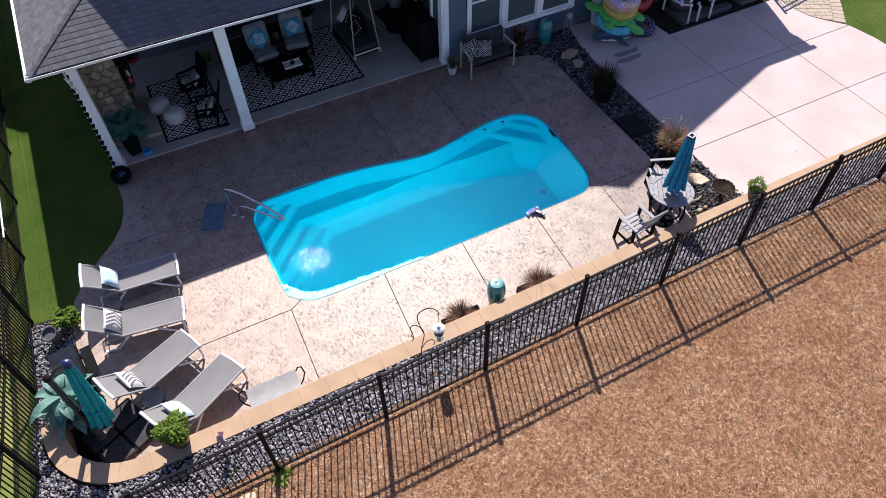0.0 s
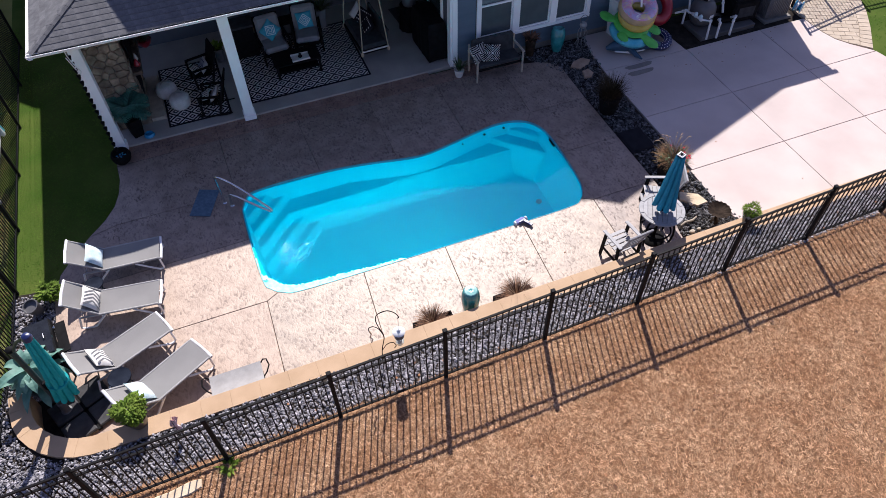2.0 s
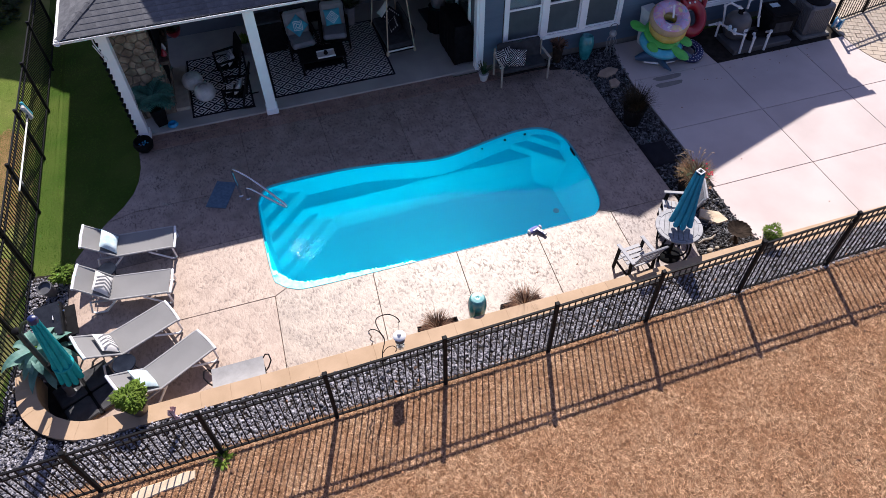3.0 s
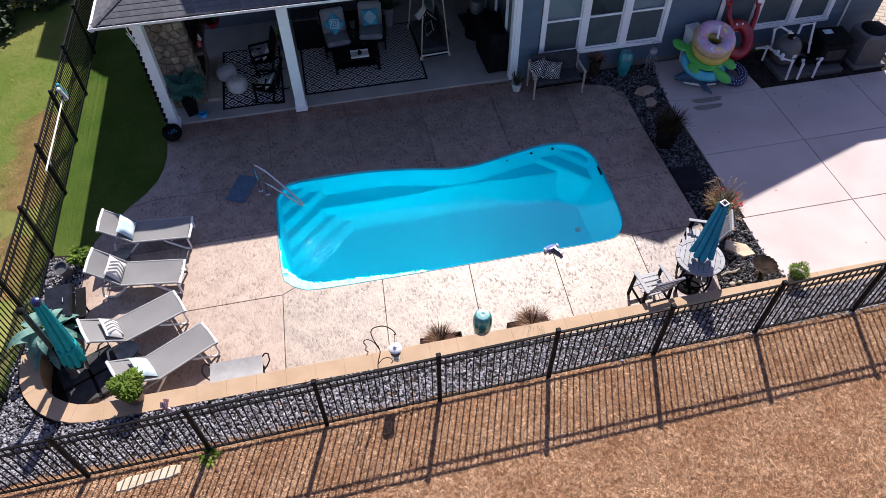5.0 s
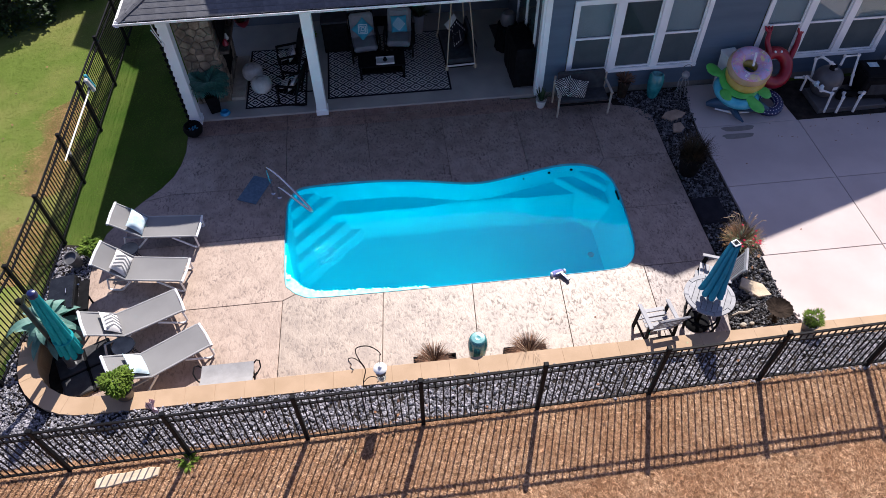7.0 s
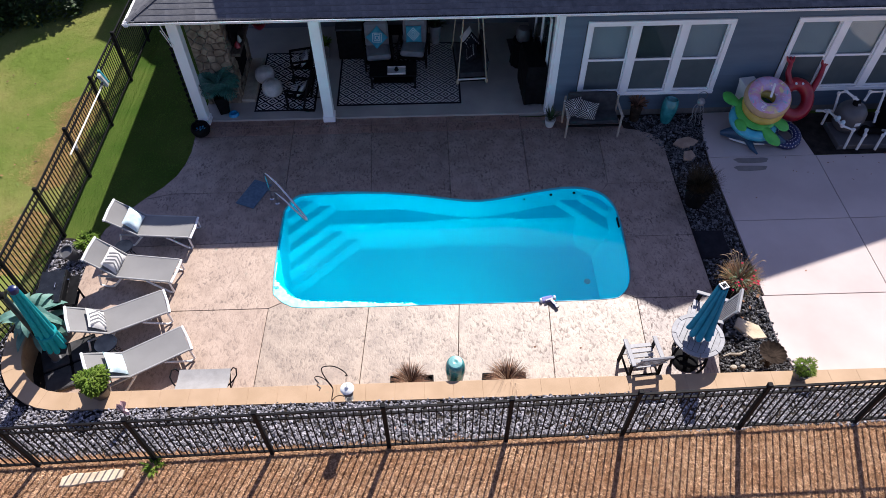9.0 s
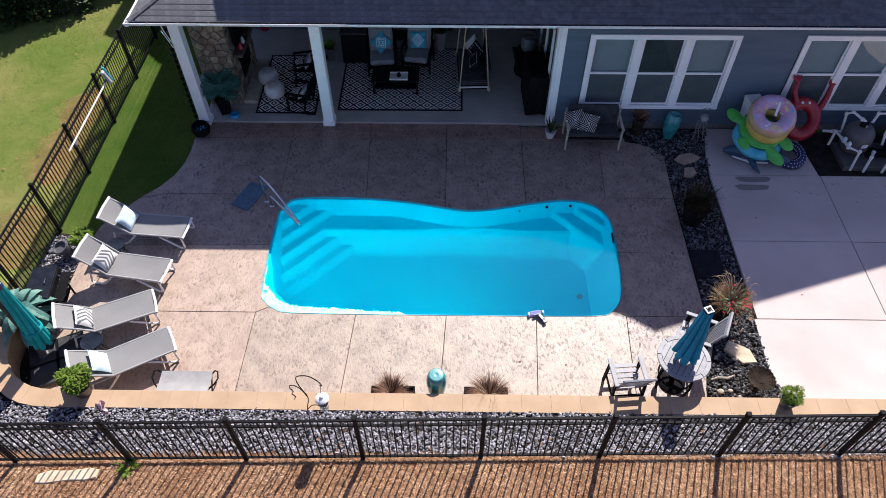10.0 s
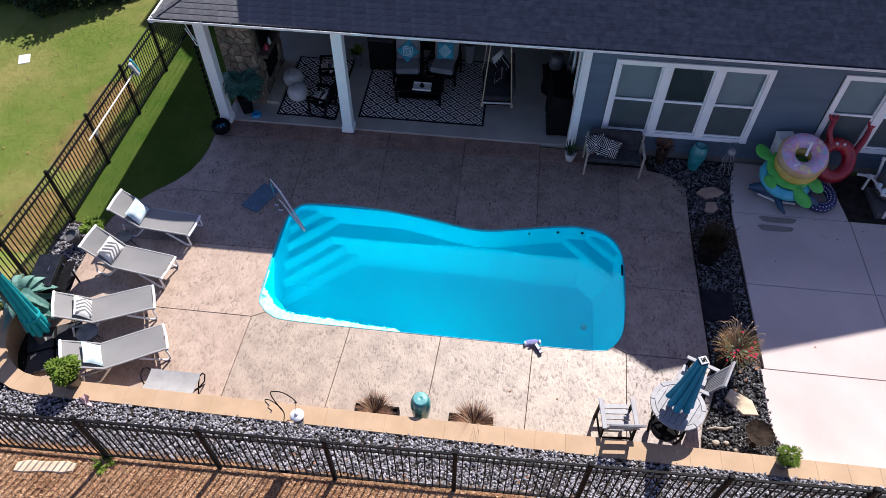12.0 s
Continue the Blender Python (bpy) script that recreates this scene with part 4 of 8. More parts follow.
for r in range(17):
    d = r * EXPO * math.cos(sl)
    x = EAVE_L + d + (0.15 if r % 2 else 0.3)
    while x < EAVE_R - d - 0.1:
        m = pose(x, EAVE_Y - 0.02 + d, roof_z(EAVE_Y - 0.02 + d) + 0.0015 * rng.random(), math.degrees(sl), 0, 0)
        if r < 12 and x < 3.6:
            part("shingle", tab_mesh, M_SHINGLE, lower_roof, m=m)
        else:
            rest.add(tg.v, tg.f, m)
        x += TAB
    y = EAVE_Y + d + 0.2
    while y < 10.0 and r < 12:
        m = pose(EAVE_L - 0.02 + d, y, EAVE_Z + PITCH * (d - 0.02), 0, -math.degrees(sl), 0) @ pose(0, 0, 0, 0, 0, -90)
        rest.add(tg.v, tg.f, m)
        y += TAB
stuff("shingles", rest, M_SHINGLE, "rows of overlapping asphalt shingles", "shingles", parent=lower_roof, fix=True)
hip = mesh_of("hip_cap", Geo().add([(x, y, z - PITCH * 0.7 * abs(x)) for y in (-0.12, 0.12) for x, z in ((-0.075, 0.0), (0.0, 0.0), (0.075, 0.0), (0.075, 0.006), (0.0, 0.006), (-0.075, 0.006))],
                            [(0, 1, 4, 5), (1, 2, 3, 4), (6, 11, 10, 7), (7, 10, 9, 8), (5, 4, 10, 11), (4, 3, 9, 10), (0, 5, 11, 6), (2, 8, 9, 3)]), M_SHINGLE)
for k in range(18):
    d = 0.06 + k * 0.17
    part("hip_cap", hip, M_SHINGLE, lower_roof, m=pose(EAVE_L + d, EAVE_Y + d, EAVE_Z + PITCH * d + 0.03, 17.2, 0, -45))
# gutters, fascia, soffit
part("fascia", Geo().box((EAVE_R - EAVE_L, 0.03, 0.09), ((EAVE_L + EAVE_R) / 2, EAVE_Y + 0.03, EAVE_Z - 0.065)).box((0.03, 15, 0.09), (EAVE_L + 0.03, EAVE_Y + 7.5, EAVE_Z - 0.065)), M_WHITE, house, "white fascia boards")


def gutter(a, b, n):
    g = Geo()
    a, b, n = Vector(a), Vector(b), Vector(n)
    prof = [(0.0, 0.0), (0.0, -0.07), (0.07, -0.07), (0.1, -0.02), (0.1, 0.0), (0.09, 0.0), (0.09, -0.02), (0.065, -0.06), (0.008, -0.06), (0.008, 0.0)]
    vs = [a + n * u + Vector((0, 0, w)) for u, w in prof] + [b + n * u + Vector((0, 0, w)) for u, w in prof]
    k = len(prof)
    return g.add(vs, [[i, (i + 1) % k, k + (i + 1) % k, k + i] for i in range(k)] + [list(range(k)), list(range(k, 2 * k))])


part("gutter", gutter((EAVE_L - 0.1, EAVE_Y + 0.01, EAVE_Z - 0.01), (EAVE_R + 0.1, EAVE_Y + 0.01, EAVE_Z - 0.01), (0, -1, 0)), M_WHITE, house, "white metal gutter")
part("gutter", gutter((EAVE_L + 0.01, EAVE_Y - 0.1, EAVE_Z - 0.01), (EAVE_L + 0.01, 19.9, EAVE_Z - 0.01), (-1, 0, 0)), M_WHITE, house, "white metal gutter")
# dark strip added so the white trough looks dark inside
part("gutter_bed", Geo().box((EAVE_R - EAVE_L, 0.085, 0.012), ((EAVE_L + EAVE_R) / 2, EAVE_Y - 0.045, EAVE_Z - 0.03)), M_CHAR, house, "dark strip laid inside the white gutter")
strap = mesh_of("gutter_strap", Geo().box((0.012, 0.1, 0.006), c=0.002), M_GREYFAB)
for k in range(30):
    part("gutter_strap", strap, M_WHITE, house, m=pose(EAVE_L + 0.4 + k * 0.63, EAVE_Y - 0.05, EAVE_Z - 0.002))
part("soffit", Geo().box((EAVE_R - EAVE_L, 0.5, 0.02), ((EAVE_R + EAVE_L) / 2, EAVE_Y + 0.27, EAVE_Z - 0.1)), M_WHITE, house)
ceiling = setting("ceiling", Geo().box((8.75, 4.2, 0.04), (1.66, 7.62, 2.95)), M_CEIL, "white boarded porch ceiling", "ceiling")
part("porch_beam", Geo().box((8.75, 0.32, 0.16), (1.66, 5.62, 3.0), c=0.01).box((0.28, 4.0, 0.16), (-2.3, 7.7, 3.0), c=0.01), M_WHITE, house, "white beam over the porch posts")
# upper storey with its gable, out of view; outline shaped to cast the shadow
UY = 8.0
prof = [(-1.3, 3.2), (-1.3, 5.15), (0.0, 6.26), (2.6, 6.3), (3.6, 6.66), (6.2, 6.76), (7.6, 7.2), (9.9, 7.84), (10.56, 8.2), (15.75, 6.3), (15.75, 3.2)]
k = len(prof)
up = Geo()
up.v = [(x, UY, z) for x, z in prof] + [(x, UY + 7, z) for x, z in prof]
up.f = [list(range(k)), list(range(k, 2 * k))] + [[i, (i + 1) % k, k + (i + 1) % k, k + i] for i in range(k)]
part("upper_storey", up, M_GREYSIDING, house, "unseen grey-sided upper storey with broad gable shaped by its shadow")
top = prof[1:-1]
part("upper_roof", Geo().add([(x, y, z + 0.01) for y in (UY + 0.01, UY + 7.2) for x, z in top], [[i, i + 1, i + 1 + len(top), i + len(top)] for i in range(len(top) - 1)]), M_SHINGLE, house, "unseen shingled upper roof")
# two-storey rear wing, gable end towards the garden, unseen; added to shade the lawn
WINGY = 15.6
wing = [(-3.7, 0.0), (-3.7, 6.05), (0.3, 7.95), (4.3, 6.05), (4.3, 0.0)]
part("rear_wing", Geo().add([(x, y, z) for y in (WINGY + 0.3, WINGY + 7) for x, z in wing], [(0, 1, 2, 3, 4), (9, 8, 7, 6, 5), (0, 5, 6, 1), (1, 6, 7, 2), (2, 7, 8, 3), (3, 8, 9, 4)]), M_GREYSIDING, house, "unseen grey-sided rear wing added to shade the side lawn")
eaves = [(-4.0, 5.98), (0.3, 8.02), (4.6, 5.98)]
part("rear_roof", Geo().add([(x, y, z + h) for h in (0, 0.1) for y in (WINGY, WINGY + 7.2) for x, z in eaves], [(6, 7, 10, 9), (7, 8, 11, 10), (0, 3, 4, 1), (1, 4, 5, 2), (0, 1, 7, 6), (1, 2, 8, 7), (0, 6, 9, 3), (2, 5, 11, 8), (3, 9, 10, 4), (4, 10, 11, 5)]), M_SHINGLE, house, "unseen shingled rear roof")
# corner boards and posts
part("corner_board", Geo().box((0.14, 0.06, 2.95), (6.19, WY - 0.0, 1.5), c=0.006).box((0.06, 0.2, 2.95), (6.1, WY + 0.11, 1.5), c=0.006), M_WHITE, house, "white corner board")


def porch_post(x):
    p = thing("porch_post", "square white porch post with base trim", "post", pose(x, 5.62, 0.0), group="porch posts")
    part("shaft", Geo().box((0.24, 0.24, 2.9), (0, 0, 1.48), c=0.008), M_WHITE, p)
    part("base_trim", Geo().box((0.29, 0.29, 0.16), (0, 0, 0.12), c=0.01), M_WHITE, p)
    return p


porch_post(-2.28)
porch_post(0.77)
floor = setting("porch_floor", Geo().box((8.5, 4.1, 0.12), (1.9, 7.7, -0.01), c=0.006), M_PORCH, "grey concrete floor of the covered porch", "floor")
# sliding door beside the porch
door = thing("glass_door", "white-framed glazed door at the end of the porch", "door")
dg = Geo().box((0.05, 0.1, 2.2), (6.08, 6.2, 1.15), c=0.006).box((0.05, 0.1, 2.2), (6.08, 7.2, 1.15), c=0.006).box((0.05, 0.1, 2.2), (6.08, 8.2, 1.15), c=0.006).box((0.05, 2.1, 0.1), (6.08, 7.2, 2.28), c=0.006).box((0.05, 2.1, 0.12), (6.08, 7.2, 0.1), c=0.006)
part("door_frame", dg, M_WHITE, door)
for y in (6.7, 7.7):
    o = part("pane", Geo().box((0.01, 0.9, 2.06), (6.085, y, 1.2)), M_PANE, door)
    # dark sheet behind each pane in place of an unlit room
    part("curtain", Geo().box((0.004, 0.9, 2.06), (6.112, y, 1.2)), M_DARKROOM, door, "dark sheet standing for the dim room behind the glass")
    o.visible_shadow = False
part("door_handle", Geo().tube([(6.04, 7.12, 0.95), (6.0, 7.12, 0.95), (6.0, 7.12, 1.25), (6.04, 7.12, 1.25)], 0.012), M_STEEL, door, "steel pull handle")


# ---- fences of black aluminium ----
def fence(name, label, posts, base, height, end_a=0, skip=()):
    """posts: places in plan, in order; base: the ground height at a place."""
    f = thing(name, label, "fence")
    post = mesh_of("post", Geo().box((0.062, 0.062, height + 0.12), (0, 0, (height + 0.12) / 2 - 0.06), c=0.005).box((0.075, 0.075, 0.03), (0, 0, height + 0.065), c=0.01), M_IRON)
    for x, y in posts:
        part("post", post, M_IRON, f, m=pose(x, y, base(x, y)))
    pick = mesh_of("picket", Geo().box((0.017, 0.017, height - 0.08), (0, 0, (height - 0.08) / 2 + 0.06), c=0.002), M_IRON)
    for (x0, y0), (x1, y1) in zip(posts, posts[1:]):
        a, b = Vector((x0, y0, base(x0, y0))), Vector((x1, y1, base(x1, y1)))
        for h in (0.11, height - 0.17, height - 0.01):
            d = b - a
            g = Geo()
            w = Vector((-d.y, d.x, 0)).normalized() * 0.016
            vs = [p + s * w + Vector((0, 0, h + k)) for p in (a, b) for s in (-1, 1) for k in (-0.016, 0.016)]
            part("rail", g.add(vs, [(0, 1, 3, 2), (4, 6, 7, 5), (0, 4, 5, 1), (2, 3, 7, 6), (0, 2, 6, 4), (1, 5, 7, 3)]), M_IRON, f)
        n = max(2, round((b - a).length / 0.107))
        ang = math.degrees(math.atan2(b.y - a.y, b.x - a.x))
        for k in range(1, n):
            p = a.lerp(b, k / n)
            part("picket", pick, M_IRON, f, m=pose(p.x, p.y, p.z, 0, 0, ang))
    return f


FX = [-4.84 + 1.822 * k for k in range(14)]
fence("front_fence", "black aluminium picket fence on the slope above the gravel bed", [(x, -3.36 + 0.012 * (x + 4.84)) for x in FX], lambda x, y: fence_z(x) - 0.02, 1.36)
SY = [-3.36 + 1.8 * k for k in range(1, 9)]
fence("side_fence", "black aluminium picket fence along the green side lawn", [(-4.78, -3.24)] + [(-4.64 + 0.012 * k, -3.36 + 1.8 * (k + 1)) for k in range(8)], lambda x, y: max(ground_z(-4.8, y), -0.03), 1.36)
gate = fence("garden_gate", "black metal gate and fence run beside the paver path", [(16.2, 4.55), (17.4, 4.75), (18.6, 4.95), (19.8, 4.9)], lambda x, y: -0.05, 1.3)

# gravel
rng = np.random.default_rng(7)


def pebble_form():
    """An octahedron split once: 18 corners, 32 faces."""
    v = [Vector(p) for p in ((1, 0, 0), (-1, 0, 0), (0, 1, 0), (0, -1, 0), (0, 0, 1), (0, 0, -1))]
    f, mids = [], {}

    def mid_of(a, b):
        k = (min(a, b), max(a, b))
        if k not in mids:
            mids[k] = len(v)
            v.append(((v[a] + v[b]) / 2).normalized())
        return mids[k]
    for a, b, c in ((0, 2, 4), (2, 1, 4), (1, 3, 4), (3, 0, 4), (2, 0, 5), (1, 2, 5), (3, 1, 5), (0, 3, 5)):
        ab, bc, ca = mid_of(a, b), mid_of(b, c), mid_of(c, a)
        f += [(a, ab, ca), (ab, b, bc), (ca, bc, c), (ab, bc, ca)]
    return np.array([tuple(p) for p in v]), np.array(f)


def scatter_stones(pts, size, zf, seed):
    r = np.random.default_rng(seed)
    form, tris = pebble_form()
    g = Geo()
    for x, y in pts:
        s = size * (0.6 + 0.8 * r.random() ** 1.5)
        v = form * (0.62 + 0.55 * r.random((len(form), 1))) * np.array([s * 0.62, s * (0.4 + 0.2 * r.random()), s * (0.34 + 0.16 * r.random())])
        R = np.array(pose(x, y, zf(x, y) + s * 0.1 + 0.045 * r.random(), *(r.random(3) * [60, 60, 360] - [30, 30, 0])))
        o = len(g.v)
        g.v += (v @ R[:3, :3].T + R[:3, 3]).tolist()
        g.f += (tris + o).tolist()
    return g


front = [(x, y) for x, y in zip(rng.uniform(-4.68, 17.5, 24000), rng.uniform(-3.27, -2.2, 24000)) if y > -3.2 + 0.03 * math.sin(3.1 * x) + 0.02 * math.sin(7.7 * x) and (not inside_wall(x, y + 0.13) or y < -2.27)]
left = [(x, y) for x, y in zip(rng.uniform(-4.7, -3.85, 5000), rng.uniform(-3.2, 1.9, 5000)) if (not inside_wall(x, y) and ((x + 3.1) / 1.45) ** 2 + ((y + 0.95) / 1.4) ** 2 > 1) or y > -0.6 and x < -3.92 or (y > -1.7 and inside_wall(x + 0.15, y) is False)]
stuff("front_gravel", scatter_stones(front + left, 0.039, ground_z, 3), M_PEBBLE, "loose slate-grey gravel between wall and fence", "gravel")


def strip_left(y):
    return 8.76 if y > -0.6 else 8.76 - 0.38 * smooth(-0.6, -1.6, y)


mid = [(x, y) for x, y in zip(rng.uniform(7.95, 10.0, 15000), rng.uniform(-1.98, 5.5, 15000)) if (y < 4.2 and strip_left(y) + 0.02 < x < (9.67 if y > -1.2 else 9.65 + 0.3 * smooth(-1.2, -1.9, y))) or (y >= 4.2 and 8.76 - (y - 4.2) * 0.62 < x < 9.8 + 0.15 * (y - 4.2))]
stuff("planting_strip_gravel", scatter_stones(mid, 0.042, lambda x, y: -0.045, 5), M_DARKPEBBLE, "dark gravel in the planting strip between deck and patio", "gravel")


# grass blades
def turf(pts, h, w, zf, seed, lean=0.8, flow=0.0):
    r = np.random.default_rng(seed)
    n = len(pts)
    P = np.array([(x, y, zf(x, y)) for x, y in pts])
    a = r.uniform(0, 2 * np.pi, n)
    hh = h * r.uniform(0.5, 1.3, n)
    side = np.stack([np.cos(a), np.sin(a), np.zeros(n)], 1) * (w * r.uniform(0.6, 1.4, n))[:, None]
    b = r.uniform(0, 2 * np.pi, n)
    if flow:
        b = b * (1 - flow) + flow * 3.0 * (np.sin(7.1 * P[:, 0] + 3.9 * P[:, 1] + 2 * np.sin(2.9 * P[:, 1])) + np.sin(8.3 * P[:, 1] - 4.1 * P[:, 0] + 2 * np.sin(2.3 * P[:, 0])))
        a = b + np.pi / 2
        side = np.stack([np.cos(a), np.sin(a), np.zeros(n)], 1) * (w * r.uniform(0.6, 1.4, n))[:, None]
    tip = P + np.stack([np.cos(b) * lean * hh, np.sin(b) * lean * hh, hh], 1)
    V = np.stack([P - side - (0, 0, 0.01), P + side - (0, 0, 0.01), tip], 1).reshape(-1, 3)
    g = Geo()
    g.v, g.f = V.tolist(), np.arange(3 * n).reshape(-1, 3).tolist()
    return g


dry = list(zip(rng.uniform(-6, 16, 560000), -3.2 - rng.power(0.9, 560000) * 6.6))
stuff("dry_grass", turf(dry, 0.023, 0.0064, ground_z, 11, 3.6, 0.2), M_BLADE_DRY, "dormant brown grass outside the fence", "grass")
gr = [(x, y) for x, y in zip(rng.uniform(-9.5, -2.45, 200000), rng.uniform(1.2, 12, 200000)) if x < -4.72 or (y > 2 and x < -3.9 + 1.4 * smooth(2.2, 4.2, y))]
worn = [(-5.5 + 0.34 * a, b) for a, b in zip(rng.normal(0, 1, 60000), rng.uniform(1.0, 7.2, 60000)) if -5.5 + 0.34 * a < -4.7 and math.sin(b * 1.7) + math.sin(b * 3.1 + 1) > -1.3 + abs(a) * 0.6]
stuff("worn_grass", turf(worn, 0.013, 0.010, ground_z, 15, 4.5), M_WORN, "thin brown grass worn along the side fence", "grass")
out = [p for p in gr if p[0] < -4.8]
stuff("sunburnt_grass", turf(out, 0.011, 0.010, ground_z, 14, 5.0), M_BLADE_MEADOW, "sunburnt yellow-green grass beyond the side fence", "grass")
gr = [p for p in gr if p[0] >= -4.8]
stuff("green_grass", turf(gr, 0.010, 0.009, ground_z, 12, 4.5), M_BLADE_GREEN, "mown green grass beside the house", "grass")
rgt = list(zip(rng.uniform(17.2, 22, 6000), rng.uniform(-2, 6, 6000)))
stuff("far_grass", turf(rgt, 0.04, 0.008, ground_z, 13, 1.0), M_BLADE_GREEN, "green grass beside the paver path", "grass")


# ---- loungers ----
def cushion(geo, w, h, d, at, rot, m=None, n=10):
    def fn(u, v):
        a, b = u * 2 - 1, v * 2 - 1
        e = (1 - abs(a) ** 4) * (1 - abs(b) ** 4)
        k = 1 - 0.07 * (1 - e) * (abs(a * b))
        return a, b, max(e, 0) ** 0.55, 1 - 0.06 * (1 - a * a) * b * b - 0.0, 1 - 0.06 * (1 - b * b) * a * a
    mm = pose(*at, *rot)
    mm = m @ mm if m else mm
    for s in (-1, 1):
        geo.grid(lambda u, v: ((fn(u, v)[0]) * w / 2 * fn(u, v)[4], fn(u, v)[1] * h / 2 * fn(u, v)[3], s * fn(u, v)[2] * d / 2), n, n, m=mm)
    return geo


def print_on(parent, name, w, h, at, rot, shapes, mt, lift=0.004, depth=0.13):
    """Flat printed shapes laid on a cushion's face."""
    g = Geo()
    mm = pose(*at, *rot)
    for quad in shapes:
        g.add([(x * w / 2, y * h / 2, lift + 0.5 * depth * max(0, (1 - abs(x) ** 4) * (1 - abs(y) ** 4)) ** 0.55) for x, y in quad], [list(range(len(quad)))], mm)
    return part(name, g, mt, parent, fix=False, kind="stuff")


def bar(x0, y0, x1, y1, t):
    d = Vector((x1 - x0, y1 - y0)).normalized()
    n = Vector((-d.y, d.x)) * t / 2
    k = 4
    a, b = Vector((x0, y0)), Vector((x1, y1))
    out = []
    for i in range(k):
        p, q = a.lerp(b, i / k), a.lerp(b, (i + 1) / k)
        out.append([tuple(p - n), tuple(q - n), tuple(q + n), tuple(p + n)])
    return out


CHEVRON = sum([bar(-0.85, y, 0, y + 0.45, 0.13) + bar(0, y + 0.45, 0.85, y, 0.13) for y in (-0.85, -0.5, -0.15, 0.2)], [])
BLOCKS = sum([bar(-0.8 + 0.3 * i, s * 0.15, -0.2 + 0.3 * i, s * 0.85, 0.11) for i in range(4) for s in (-1, 1)], []) + bar(-0.9, 0, 0.9, 0, 0.1)
DIAMOND = sum([bar(0, r, r, 0, 0.09) + bar(r, 0, 0, -r, 0.09) + bar(0, -r, -r, 0, 0.09) + bar(-r, 0, 0, r, 0.09) for r in (0.25, 0.5, 0.75)], [])

SEAT_H, SEAT_L, LW, BACK_L, BACK_A = 0.36, 1.12, 0.60, 0.68, 42


def lounger(m, label, pillow, back=BACK_A):
    """Foot at the origin, head towards -x."""
    o = thing("sun_lounger", label, "sun lounger", m, group="loungers beside the pool")
    ca, sa = math.cos(radians(back)), math.sin(radians(back))
    hx, hz = -SEAT_L - BACK_L * ca, SEAT_H + BACK_L * sa
    for s in (-1, 1):
        y = s * (LW / 2 - 0.02)
        part("side_rail", Geo().tube([(0.0, y, SEAT_H - 0.03), (-0.05, y, SEAT_H), (-SEAT_L, y, SEAT_H), (-SEAT_L - 0.32, y, SEAT_H)], 0.021, 8), M_RAIL, o, smooth=True)
        part("back_rail", Geo().tube([(-SEAT_L, y, SEAT_H + 0.015), (-SEAT_L - 0.4 * ca * BACK_L, y, SEAT_H + 0.45 * sa * BACK_L), (hx, y, hz)], 0.02, 8), M_RAIL, o, smooth=True)
        part("leg", Geo().tube([(-0.04, y, SEAT_H - 0.02), (-0.03, y, 0.05), (-0.06, y, 0.022), (-0.12, y, 0.022), (-0.5, y, SEAT_H - 0.03)], 0.02, 8), M_FRAME, o, smooth=True)
        part("leg", Geo().tube([(-SEAT_L + 0.12, y, SEAT_H - 0.02), (-SEAT_L - 0.15, y, 0.04), (-SEAT_L - 0.22, y, 0.022), (-SEAT_L - 0.36, y, 0.022), (-SEAT_L - 0.42, y, 0.06), (-SEAT_L - 0.34, y, SEAT_H)], 0.02, 8), M_FRAME, o, smooth=True)
        part("prop", Geo().tube([(-SEAT_L - 0.3, y * 0.8, SEAT_H - 0.02), (-SEAT_L - 0.33 * ca, y * 0.8, SEAT_H + 0.3 * sa)], 0.011, 6), M_STEEL, o, smooth=True)
    part("foot_bar", Geo().tube([(0.0, -LW / 2 + 0.01, SEAT_H - 0.015), (0.012, 0, SEAT_H - 0.02), (0.0, LW / 2 - 0.01, SEAT_H - 0.015)], 0.026, 8), M_FRAME, o, smooth=True)
    part("head_bar", Geo().tube([(hx, -LW / 2, hz), (hx - 0.012, 0, hz + 0.005), (hx, LW / 2, hz)], 0.027, 8), M_FRAME, o, smooth=True)
    for x in (-0.35, -SEAT_L + 0.05):
        part("cross_bar", Geo().tube([(x, -LW / 2 + 0.02, SEAT_H - 0.05), (x, LW / 2 - 0.02, SEAT_H - 0.05)], 0.014, 6), M_FRAME, o, smooth=True)
    w = LW / 2 - 0.03
    part("seat_sling", Geo().grid(lambda u, v: (-0.02 - u * (SEAT_L - 0.02), (v * 2 - 1) * w, SEAT_H + 0.012 - 0.02 * (1 - (v * 2 - 1) ** 2) * math.sin(math.pi * u)), 14, 8).grid(lambda u, v: (-0.02 - u * (SEAT_L - 0.02), (v * 2 - 1) * w, SEAT_H + 0.008 - 0.02 * (1 - (v * 2 - 1) ** 2) * math.sin(math.pi * u)), 14, 8), M_SLING, o, "taut grey mesh fabric", smooth=True, fix=False)
    part("back_sling", Geo().grid(lambda u, v: (-SEAT_L - u * BACK_L * ca, (v * 2 - 1) * w, SEAT_H + 0.014 + u * BACK_L * sa - 0.02 * (1 - (v * 2 - 1) ** 2) * math.sin(math.pi * u)), 10, 8), M_SLING, o, "taut grey mesh fabric", smooth=True, fix=False)
    at, rot = (-SEAT_L - 0.10, 0.0, SEAT_H + 0.17), (0, back + 12, 0)
    p = thing("throw_pillow", {"blue": "pale blue patterned throw pillow on a lounger", "white": "white throw pillow with grey chevron print on a lounger"}[pillow], "pillow", m @ pose(*at, *rot), group="lounger pillows")
